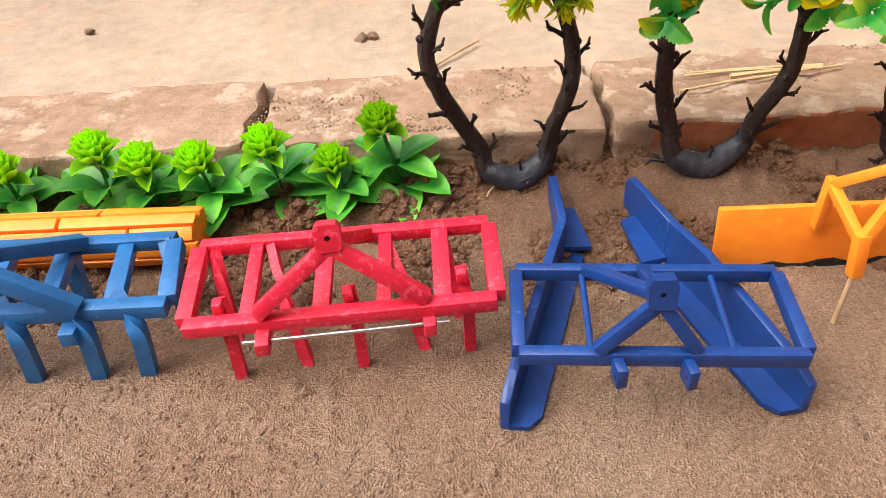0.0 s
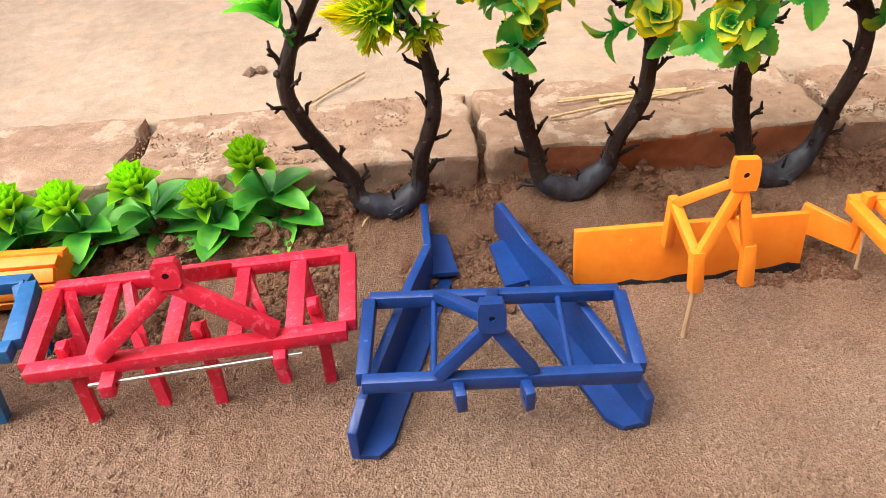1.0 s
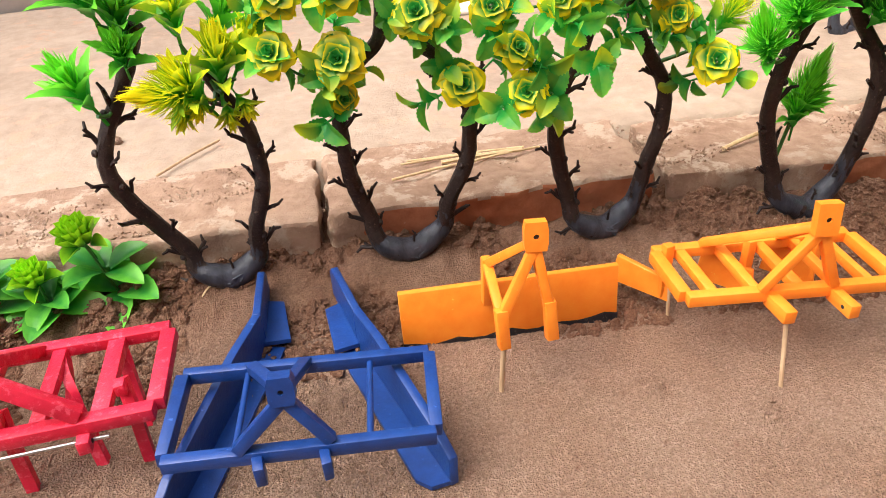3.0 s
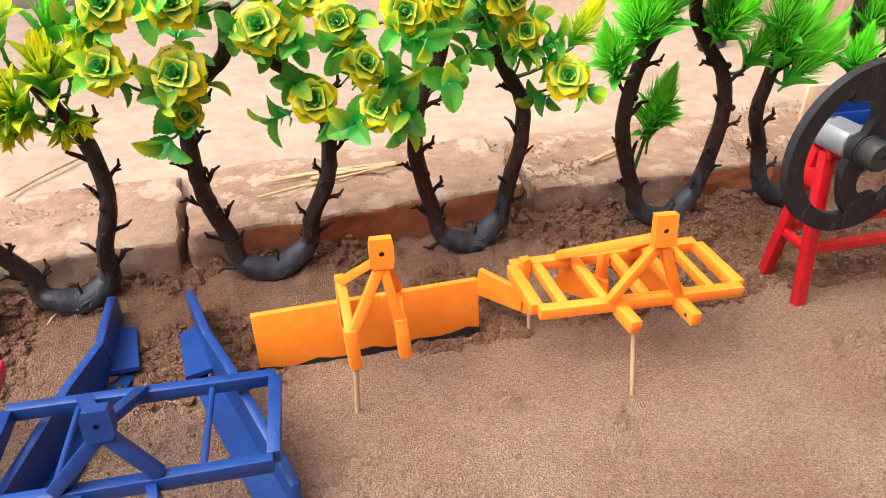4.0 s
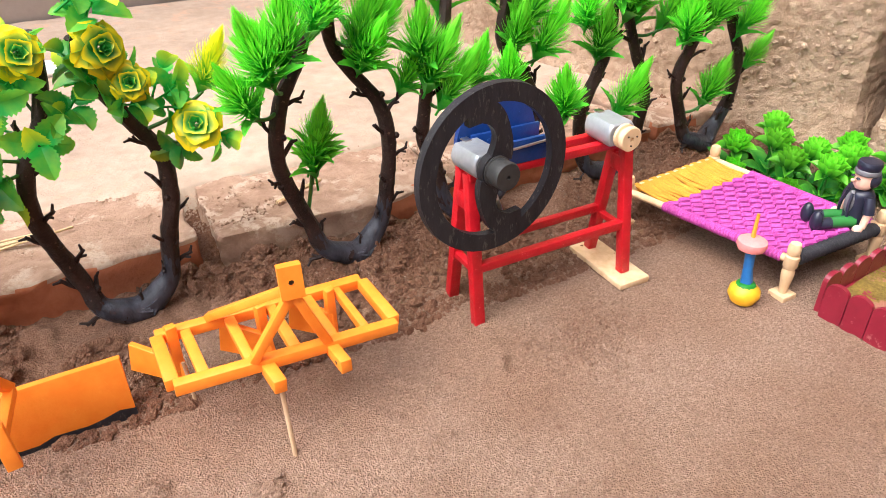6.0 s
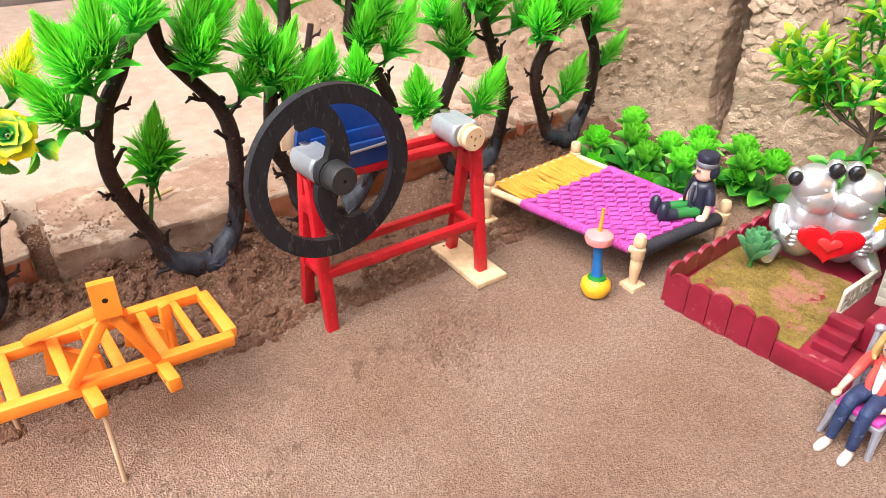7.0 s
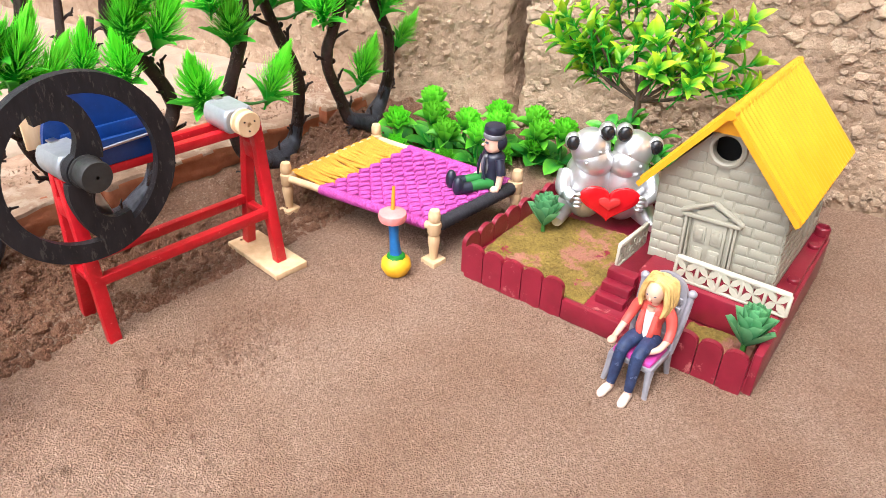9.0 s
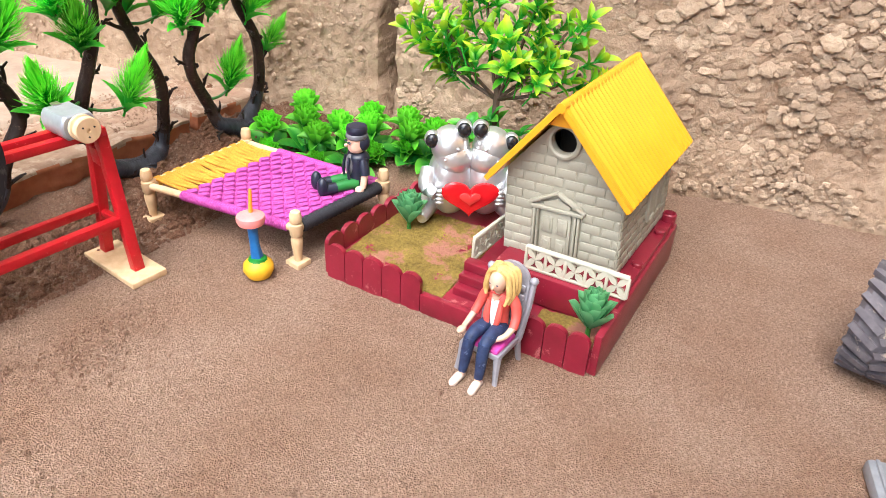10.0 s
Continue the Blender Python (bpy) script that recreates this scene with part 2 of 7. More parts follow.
def frame_of(x, y, z, at):
    """A pose from three axes and an origin."""
    m = Matrix((Vector(x), Vector(y), Vector(z))).transposed().to_4x4()
    m.translation = at
    return m


def lerp(a, b, t):
    return Vector(a).lerp(Vector(b), t)


def holed_block(w, h, d, r, m, seg=16):
    """A block with a bolt hole through its thickness d."""
    bm = bmesh.new()
    for side in (-1, 1):
        outer, inner = [], []
        for k in range(seg):
            a = (k + 0.5) * math.tau / seg
            c, s = math.cos(a), math.sin(a)
            f = min((w / 2) / max(abs(c), 1e-6), (h / 2) / max(abs(s), 1e-6))
            outer.append(bm.verts.new(m @ Vector((c * f, s * f, side * d / 2))))
            inner.append(bm.verts.new(m @ Vector((c * r, s * r, side * d / 2))))
        for k in range(seg):
            j = (k + 1) % seg
            quad = (outer[k], outer[j], inner[j], inner[k])
            bm.faces.new(quad if side > 0 else quad[::-1])
        if side < 0:
            lo = (outer, inner)
        else:
            for k in range(seg):
                j = (k + 1) % seg
                bm.faces.new((lo[0][k], lo[0][j], outer[j], outer[k]))
                bm.faces.new((lo[1][j], lo[1][k], inner[k], inner[j]))
    return bm


# ---- ground ----
CURB_X = (-1.2, -0.6, -0.2, 0.0, 0.23, 0.49, 0.56, 0.70, 0.90, 1.05, 1.3)
CURB_Y = (0.61, 0.56, 0.525, 0.512, 0.49, 0.468, 0.455, 0.435, 0.418, 0.40, 0.38)


def curb(x):
    """y of the kerb's front face at x."""
    return np.interp(x, CURB_X, CURB_Y)


def fbm(X, Y, cell, seed, octaves=3):
    """Cheap lattice noise for arrays, 0 to 1."""
    total, amp, norm = np.zeros_like(X), 1.0, 0.0
    rng = np.random.RandomState(seed)
    for _ in range(octaves):
        table = rng.rand(256, 256)
        u, v = X / cell + 40, Y / cell + 40
        i, j = np.floor(u).astype(int), np.floor(v).astype(int)
        f, g = u - i, v - j
        f, g = f * f * (3 - 2 * f), g * g * (3 - 2 * g)
        a, b = table[i % 256, j % 256], table[(i + 1) % 256, j % 256]
        c, d = table[i % 256, (j + 1) % 256], table[(i + 1) % 256, (j + 1) % 256]
        total += amp * ((a * (1 - f) + b * f) * (1 - g) + (c * (1 - f) + d * f) * g)
        norm += amp
        amp, cell = amp * 0.5, cell * 0.5
    return total / norm


def sheet(name, xs, ys, height, mat, attr=None):
    """A height-field mesh over the lattice xs, ys."""
    X, Y = np.meshgrid(xs, ys)
    Z, damp = height(X, Y)
    me = bpy.data.meshes.new(name)
    nx, ny = len(xs), len(ys)
    co = np.stack([X, Y, Z], -1).reshape(-1, 3)
    idx = np.arange(nx * ny).reshape(ny, nx)
    quads = np.stack([idx[:-1, :-1], idx[:-1, 1:], idx[1:, 1:], idx[1:, :-1]], -1).reshape(-1, 4)
    me.vertices.add(len(co))
    me.vertices.foreach_set("co", co.ravel())
    me.loops.add(quads.size)
    me.loops.foreach_set("vertex_index", quads.ravel())
    me.polygons.add(len(quads))
    me.polygons.foreach_set("loop_start", np.arange(0, quads.size, 4))
    me.polygons.foreach_set("loop_total", np.full(len(quads), 4))
    me.polygons.foreach_set("use_smooth", np.ones(len(quads), bool))
    me.update(calc_edges=True)
    at = me.attributes.new("damp", "FLOAT", "POINT")
    at.data.foreach_set("value", damp.ravel())
    me.materials.append(mat)
    return new(name, me)


def soil(X, Y):
    """The yard: nearly flat sand, a damp cloddy bank along the kerb and the wall, and a few scuffed patches."""
    to_curb = curb(X) - Y
    to_wall = (1.105 - 0.14 * np.clip(Y, -0.3, 0.5)) - X
    bank = np.clip(1 - to_curb / 0.10, 0, 1)
    wide = np.clip(1 - to_curb / 0.15, 0, 1)
    bank = bank * bank * (3 - 2 * bank)
    nook = np.clip(1 - to_wall / 0.16, 0, 1) * np.clip((Y - 0.12) / 0.15, 0, 1)
    clods = np.maximum(fbm(X, Y, 0.0095, 5, 2) - 0.45, 0) * 0.055
    lumps = np.maximum(fbm(X, Y, 0.022, 7, 3) - 0.42, 0)
    Z = 0.0014 * (fbm(X, Y, 0.09, 1, 3) - 0.5) + 0.0019 * (fbm(X, Y, 0.0065, 2, 2) - 0.5) - 0.0035 * np.maximum(fbm(X, Y, 0.012, 6, 2) - 0.66, 0)
    cover = np.clip(fbm(X, Y, 0.05, 9, 2) * 2.4 - 0.5, 0, 1)
    rough = np.clip(wide * 1.35 - 0.1, 0, 1)
    rough = rough * rough * (3 - 2 * rough) * (0.35 + 0.65 * cover)
    rough *= 1 - 0.85 * np.exp(-((X - 0.205) / 0.045) ** 2 - ((Y - 0.415) / 0.045) ** 2)
    rough = np.maximum(rough, nook * 0.5)
    Z += bank * 0.011 + nook * 0.014 + rough * (clods * 0.45 + 0.018 * lumps)
    damp = np.clip(wide * 1.5 - 0.1, 0, 1)
    damp = damp * damp * (3 - 2 * damp) * (0.6 + 0.4 * cover)
    damp = np.maximum(damp, nook * 0.75)
    for px, py, r, s in ((0.672, 0.245, 0.030, 0.35), (0.447, 0.262, 0.012, 0.5), (0.535, 0.235, 0.012, 0.5), (0.60, 0.27, 0.03, 0.25), (0.395, 0.30, 0.012, 0.9), (0.62, 0.262, 0.02, 0.6), (0.36, 0.315, 0.014, 0.5), (0.02, 0.30, 0.12, 0.25), (0.20, 0.37, 0.06, 0.5)):
        w = np.exp(-(((X - px) / r) ** 2 + ((Y - py) / (r * 0.7)) ** 2) * 1.2) * s
        Z += w * (clods * 0.6 - 0.0006)
        damp = np.maximum(damp, np.clip(w, 0, 1) * 0.3)
    far = np.clip((np.hypot(X - 0.45, Y - 0.1) - 1.5) / 2, 0, 1)
    return Z * (1 - far), np.clip(damp, 0, 1) * (1 - far)


xs = np.concatenate([np.array([-40, -12, -4, -2, -1.2, -0.8, -0.6]), np.arange(-0.5, 1.16, 0.0022), np.array([1.2, 1.3, 2, 5, 12, 40])])
ys = np.concatenate([np.array([-40, -12, -4, -2, -1, -0.7, -0.5]), np.arange(-0.4, 0.09, 0.005), np.arange(0.09, 0.56, 0.0022), np.array([0.6, 0.8, 1.2, 3, 12, 40])])
ground = sheet("ground", xs, ys, soil, M_SOIL)
tagged(ground, "sandy brown soil, damp and cloddy along the kerb", "ground", kind="structure")


def slab_height(X, Y):
    """The trodden mud floor behind the kerb: wavy, with the kerb's humps."""
    back = Y - curb(X)
    Z = 0.036 + 0.010 * (fbm(X, Y, 0.16, 11, 3) - 0.5) + 0.002 * (fbm(X, Y, 0.02, 12, 3) - 0.5) + 0.0008 * (fbm(X, Y, 0.006, 13, 2) - 0.5)
    Z += 0.003 - np.clip(1 - (back - 0.095) / 0.02, 0, 1) * 0.004
    Z = np.where(back < 0.100, 0.010, Z)
    Z = np.where(back < 0.016, -0.06, Z)
    return Z, np.zeros_like(Z)


xs2 = np.concatenate([np.array([-3.0, -1.5, -0.9]), np.arange(-0.6, 1.12, 0.005)])
ys2 = np.concatenate([np.arange(0.44, 1.26, 0.005)])
slab = sheet("floor_slab", xs2, ys2, slab_height, M_MUD)
tagged(slab, "pale trodden mud floor behind the brick kerb", "floor", kind="structure")


def kerb_brick(x0, x1, mat, label, top=0.041, depth=0.105, gap=0.0012, red=False):
    """One brick of the kerb under its skin of mud: worn, uneven corners."""
    bm = bmesh.new()
    y0, y1 = float(curb(x0)), float(curb(x1))
    a = math.atan2(y1 - y0, x1 - x0)
    m = pose((x0 + x1) / 2, (y0 + y1) / 2, 0, 0, 0, math.degrees(a)) @ Matrix.Translation((0, depth / 2, top / 2 - 0.015))
    bmesh.ops.create_cube(bm, size=1.0)
    bmesh.ops.scale(bm, vec=((x1 - x0) - gap * 2, depth, top + 0.03), verts=bm.verts)
    bmesh.ops.bevel(bm, geom=list(bm.edges), offset=0.0034, segments=2, affect="EDGES", profile=0.5)
    bmesh.ops.subdivide_edges(bm, edges=[e for e in bm.edges if e.calc_length() > 0.015], cuts=24, use_grid_fill=True)
    for v in bm.verts:
        w = m @ v.co
        v.co += Vector((noise.noise(w * 45), noise.noise(w * 45 + Vector((9, 0, 0))), noise.noise(w * 40 + Vector((0, 7, 0))))) * 0.0036
        v.co += v.co.normalized() * (noise.noise(w * 110) * 0.0022 + noise.noise(w * 240) * 0.0013)
    bm.normal_update()
    bmesh.ops.transform(bm, matrix=m, verts=bm.verts)
    if red:
        for f in bm.faces:
            c = f.calc_center_median()
            f.material_index = 1 if c.y < curb(c.x) + 0.015 + 0.005 * noise.noise(c * 60) and c.z < top - 0.003 + 0.004 * noise.noise(c * 35) and red[0] + 0.02 * noise.noise(c * 40) < c.x < red[1] else 0
    return single("kerb_brick", bm, [M_KERB, M_BRICK], ((x0 + x1) / 2, (y0 + y1) / 2 + depth / 2, 0), label, "brick", "kerb bricks", "structure")


kerb_brick(-0.60, -0.292, M_MUD, "mud-plastered kerb brick beside the flower row", 0.044)
kerb_brick(-0.286, -0.021, M_MUD, "mud-plastered kerb brick with a rounded end", 0.044)
kerb_brick(-0.017, 0.2345, M_MUD, "mud-plastered kerb brick behind a bent tree", 0.040)
kerb_brick(0.2385, 0.492, M_MUD, "kerb brick with a bare red face under mud", 0.042, red=(0.275, 0.60))
kerb_brick(0.502, 0.70, M_MUD, "worn mud-covered kerb brick", 0.036, red=(0.635, 0.8))
kerb_brick(0.706, 0.93, M_MUD, "low worn kerb brick with a red edge", 0.034, red=(0.69, 0.95))
kerb_brick(0.936, 1.09, M_MUD, "broken kerb brick against the mud wall", 0.036, red=(0.9, 0.99))


def cells(U, V, size, seed):
    """Rounded flakes, 0 in the joints to 1 on the faces: distance to the second minus the first of jittered centres."""
    rng = np.random.RandomState(seed)
    jit = rng.rand(128, 128, 3)
    u, v = U / size + 20, V / size + 20
    i0, j0 = np.floor(u).astype(int), np.floor(v).astype(int)
    f1, f2 = np.full(U.shape, 9.0), np.full(U.shape, 9.0)
    h = np.zeros(U.shape)
    for di in (-1, 0, 1):
        for dj in (-1, 0, 1):
            c = jit[(i0 + di) % 128, (j0 + dj) % 128]
            d = np.hypot(i0 + di + c[..., 0] - u, j0 + dj + c[..., 1] - v)
            near = d < f1
            f2 = np.where(near, f1, np.minimum(f2, d))
            h = np.where(near, c[..., 2], h)
            f1 = np.where(near, d, f1)
    return np.clip((f2 - f1) * 3.2, 0, 1) ** 0.6 * (0.35 + 0.65 * h)


def mud_wall(name, points, height, label, thick=0.18, flake=0.0058, base=-0.03):
    """A thick mud wall along a plan line with a flaking, pebbly face."""
    P = [Vector((x, y, 0)) for x, y in points]
    total = sum((b - a).length for a, b in zip(P, P[1:]))
    cols, rows = int(total / 0.0019), int(min(height, 0.34) / 0.0019)
    bm = bmesh.new()
    grid = []
    acc = [0.0]
    for a, b in zip(P, P[1:]):
        acc.append(acc[-1] + (b - a).length)
    zs = [base + (0.34 - base) * r / rows for r in range(rows + 1)] + [height]
    S = np.linspace(0, total, cols + 1)
    SX, SZ = np.meshgrid(S, np.array(zs))
    big, mid = fbm(SX, SZ, 0.09, 21, 3), fbm(SX, SZ, 0.03, 22, 3)
    cell = fbm(SX, SZ, 0.006, 23, 2)
    flakes = cells(SX, SZ, 0.0115, 31) * (0.45 + 0.55 * np.clip(mid * 3 - 0.9, 0, 1)) + 0.5 * cells(SX, SZ, 0.0066, 32)
    for r, z in enumerate(zs):
        row = []
        for c, s in enumerate(S):
            k = min(int(np.searchsorted(acc, s, side="right")) - 1, len(P) - 2)
            d = (P[k + 1] - P[k]).normalized()
            q = P[k] + d * (s - acc[k])
            nrm = Vector((d.y, -d.x, 0))
            out = (big[r, c] - 0.5) * 0.016 + flakes[r, c] * flake * 0.42 + (cell[r, c] - 0.5) * 0.0022
            out += max(0, 0.06 - z) * 0.25
            row.append(bm.verts.new((q.x + nrm.x * out, q.y + nrm.y * out, z)))
        grid.append(row)
    for a, b in zip(grid, grid[1:]):
        for i in range(cols):
            bm.faces.new((a[i], a[i + 1], b[i + 1], b[i]))
    # back and top
    top = grid[-1]
    n0 = (P[1] - P[0]).normalized()
    n1 = (P[-1] - P[-2]).normalized()
    t0 = bm.verts.new(top[0].co + Vector((-n0.y, n0.x, 0)) * thick)
    t1 = bm.verts.new(top[-1].co + Vector((-n1.y, n1.x, 0)) * thick)
    b0 = bm.verts.new((t0.co.x, t0.co.y, base))
    b1 = bm.verts.new((t1.co.x, t1.co.y, base))
    bm.faces.new([*top, t1, t0])
    bm.faces.new((t0, t1, b1, b0))
    bmesh.ops.recalc_face_normals(bm, faces=bm.faces)
    return single(name, bm, M_WALL, (P[0].x, P[0].y, 0), label, "wall", kind="structure")


# the main wall and, past its vertical crack, the older stretch set a little back
mud_wall("wall_east", [(1.14, 0.270), (1.072, 0.264), (1.10, 0.05), (1.13, -0.10), (1.14, -0.60)], 1.6, "flaking mud wall with a pebbly face")
mud_wall("wall_east_old", [(0.93, 1.30), (0.955, 0.80), (1.005, 0.52), (1.035, 0.40), (1.058, 0.325), (1.076, 0.293), (1.14, 0.284)], 1.6, "older worn mud wall beside a deep crack", flake=0.0048)


def wall_flakes(name, points, count, reach, sizes, label, seed):
    """Crumbling lumps and flakes half sunk in the face of a mud wall, larger higher up; all in one mesh."""
    rnd = np.random.RandomState(seed)
    ico = bmesh.new()
    bmesh.ops.create_icosphere(ico, subdivisions=2, radius=1.0)
    shape = np.array([v.co[:] for v in ico.verts])
    tris = np.array([[v.index for v in f.verts] for f in ico.faces])
    ico.free()
    P = np.array(points, float)
    seg = np.hypot(*(P[1:] - P[:-1]).T)
    acc = np.concatenate([[0], np.cumsum(seg)])
    s, z = rnd.uniform(reach[0], reach[1], count), 0.004 + 0.33 * rnd.rand(count)
    bare = fbm(s, z, 0.05, seed + 1, 2)
    keep = bare + 0.9 * z > 0.44
    s, z = s[keep], z[keep]
    n = len(s)
    k = np.clip(np.searchsorted(acc, s, side="right") - 1, 0, len(seg) - 1)
    d = (P[k + 1] - P[k]) / seg[k][:, None]
    q = P[k] + d * (s - acc[k])[:, None]
    out = np.stack([d[:, 1], -d[:, 0]], -1)
    big = (sizes[0] + (sizes[1] - sizes[0]) * rnd.rand(n) ** 2.6) * (0.55 + 1.7 * np.clip(z, 0, 0.3) / 0.3 * fbm(s, z, 0.07, seed + 2, 2) * 1.3)
    wide, tall, deep = big * rnd.uniform(0.8, 1.35, n), big * rnd.uniform(0.65, 1.1, n), big * rnd.uniform(0.34, 0.62, n)
    V = np.clip(shape, -0.74, 0.74)[None] * (1 + rnd.uniform(-0.2, 0.2, (n, len(shape), 1)))
    turn = rnd.uniform(0, math.tau, n)[:, None]
    u = V[..., 0] * np.cos(turn) - V[..., 1] * np.sin(turn)
    v = V[..., 0] * np.sin(turn) + V[..., 1] * np.cos(turn)
    w = V[..., 2] + 0.5 * u * rnd.uniform(-0.6, 0.6, (n, 1)) - 0.4 * v
    u, v, w = u * wide[:, None], v * tall[:, None], w * deep[:, None]
    lift = 0.0015 + np.maximum(0, 0.06 - z) * 0.25 + 0.004 * (rnd.rand(n) - 0.4)
    X = q[:, 0, None] + d[:, 0, None] * u + out[:, 0, None] * (w + lift[:, None])
    Y = q[:, 1, None] + d[:, 1, None] * u + out[:, 1, None] * (w + lift[:, None])
    co = np.stack([X, Y, z[:, None] + v], -1).reshape(-1, 3)
    faces = (tris[None] + (np.arange(n) * len(shape))[:, None, None]).reshape(-1, 3)
    me = bpy.data.meshes.new(name)
    me.from_pydata(co.tolist(), [], faces.tolist())
    me.materials.append(M_CHUNK)
    return tagged(new(name, me), label, "mud flakes", kind="stuff")


wall_flakes("mud_flakes", [(1.072, 0.264), (1.10, 0.05), (1.13, -0.10), (1.14, -0.60)], 13500, (0.0, 0.72), (0.0018, 0.0078), "pale crumbling mud flakes on the wall", 61)
wall_flakes("mud_flakes_old", [(0.955, 0.80), (1.005, 0.52), (1.035, 0.40), (1.058, 0.325), (1.076, 0.293)], 3200, (0.0, 0.51), (0.0013, 0.0042), "fine crumbs of mud on the older wall", 67)
bm = bmesh.new()
block(bm, (4.6, 0.2, 1.6), pose(-0.9, 1.36, 0.8), 0.004)
single("wall_north", bm, M_GREYWALL, (-0.9, 1.36, 0), "grey cement wall at the far end of the mud floor", "wall", kind="structure")


# unseen wall behind the camera, added to cut sky light on the near ground
bm = bmesh.new()
block(bm, (3.4, 0.2, 1.4), pose(-0.35, -0.72, 0.70), 0.004)
single("wall_south", bm, M_WALL, (-0.35, -0.72, 0), "unseen plain wall added to block sky light from the south", "wall", kind="structure")


# ---- farm implements ----
def implement_frame(root, corners, mat, w, cross=(), h=None):
    """Four bars butted into a frame: corners are rear-left, rear-right, front-right, front-left (top faces)."""
    h = h or w
    rl, rr, fr, fl = (Vector(c) - Vector((0, 0, h / 2)) for c in corners)
    part("front_bar", bar(fl, fr, w, h), mat, root)
    part("rear_bar", bar(rl, rr, w, h), mat, root)
    for a, b in ((rl, fl), (rr, fr)):
        d = (b - a).normalized() * w * 0.42
        part("side_bar", bar(a + d, b - d + Vector((0, 0, 0.0002)), w * 1.02, h * 1.02), mat, root)
    for u, width in cross:
        a, b = lerp(rl, rr, u), lerp(fl, fr, u)
        d = (b - a).normalized() * w * 0.45
        part("cross_bar", bar(a + d, b - d, width, h * 0.8), mat, root)
    return rl, rr, fr, fl


def a_frame(root, apex, feet, rear, mat, w, block_size, facing, hole=0.0016):
    """The three-point mast: a bored block, two legs down to the front bar and braces to the rear."""
    ax = Vector(apex)
    fx = Vector(facing).normalized()
    right = fx.cross(Vector((0, 0, 1))).normalized() * -1
    m = frame_of(right, fx.cross(right), fx, ax)
    mast = part("mast", holed_block(block_size[0], block_size[1], block_size[2], hole, m), mat, root)
    # a near-black plug paints the shade within the hole
    bm = bmesh.new()
    lathe(bm, [(hole * 0.98, -block_size[2] * 0.3), (hole * 0.98, block_size[2] * 0.3)], m, 12)
    part("bolt_hole", bm, M_DARK, mast, "near-black plug coloured as the shade in a bolt hole")
    low = ax - Vector((0, 0, block_size[1] * 0.36))
    for f in feet:
        part("mast_leg", bar(low, f, w, w, up=fx), mat, root)
    for f in rear:
        part("brace", bar(low + Vector((0, block_size[2] * 0.6, 0)), f, w, w * 0.9), mat, root)
    return mast


def lug(root, at, size, mat, d=(0, -1, 0), hole=0.0013):
    """A hitch lug that juts forward, its cross bore drawn as a near-black plug."""
    at, d = Vector(at), Vector(d).normalized()
    ob = part("hitch_lug", bar(at, at + d * size[0], size[1], size[2]), mat, root)
    # the plug's near-black stands for the shade of a bore
    bm = bmesh.new()
    lathe(bm, [(hole, -size[1] * 0.51), (hole, size[1] * 0.51)], frame_of((0, 0, 1), d, Vector((0, 0, 1)).cross(d), at + d * size[0] * 0.68), 10)
    part("bolt_hole", bm, M_DARK, ob, "near-black plug coloured as the shade in a bolt hole")
    return ob


def tine(root, top, foot, bow, mat, w=0.006, t=0.005):
    """A bowed cultivator tine."""
    top, foot = Vector(top), Vector(foot)
    mid = lerp(top, foot, 0.45) + Vector(bow)
    bm = bmesh.new()
    tube(bm, [top, lerp(top, mid, 0.6) + Vector(bow) * 0.25, mid, lerp(mid, foot, 0.6), foot], 0, flat=(w, t, (0, 1, 0.3)), steps=4)
    bmesh.ops.bevel(bm, geom=[e for e in bm.edges if e.calc_face_angle(0) > 1.0], offset=0.0006, segments=1, affect="EDGES")
    return part("tine", bm, mat, root)


# red cultivator
RZ = 0.046
red_tool = thing("cultivator", (0.05, 0.36, 0), "red-painted wooden toy cultivator with bowed tines, standing on the sand", "farm tool", "toy farm implements")
rl, rr, fr, fl = implement_frame(red_tool, [(-0.031, 0.398, RZ), (0.1335, 0.391, RZ), (0.1285, 0.326, RZ), (-0.030, 0.334, RZ - 0.002)], M_RED, 0.0085, ((0.20, 0.007), (0.44, 0.009), (0.64, 0.0075), (0.83, 0.009)), h=0.0075)
a_frame(red_tool, (0.05, 0.337, 0.086), [(0.008, 0.331, RZ + 0.001), (0.094, 0.329, RZ + 0.001)], [(0.064, 0.392, RZ - 0.002)], M_RED, 0.0075, (0.013, 0.014, 0.007), (0, -1, 0.25))
for x in (0.010, 0.0935):
    lug(red_tool, (x, 0.333, RZ - 0.011), (0.016, 0.007, 0.008), M_RED)
part("hitch_rod", tube(bmesh.new(), [(-0.001, 0.326, 0.0335), (0.104, 0.3245, 0.0335)], 0.0011, 10), M_STEEL, red_tool, "bare steel rod")
for x, y, z in ((-0.010, 0.336, RZ), (0.056, 0.334, RZ), (0.1145, 0.337, RZ + 0.002)):
    tine(red_tool, (x - 0.002, y + 0.010, z + 0.002), (x, y - 0.001, -0.001), (0.0015, -0.004, 0.001), M_RED)
    part("tine_clamp", bar((x - 0.002, y + 0.001, z + 0.001), (x - 0.002, y + 0.008, z + 0.001), 0.005, 0.007), M_RED, red_tool)
for x, y in ((0.026, 0.338), (0.0905, 0.340)):
    tine(red_tool, (x - 0.016, 0.392, RZ - 0.004), (x, y, -0.001), (0.001, -0.012, 0.006), M_RED)
for x in (-0.023, 0.104):
    tine(red_tool, (x, 0.393, RZ - 0.004), (x + 0.008, 0.362, -0.001), (0.001, -0.004, 0.006), M_RED)

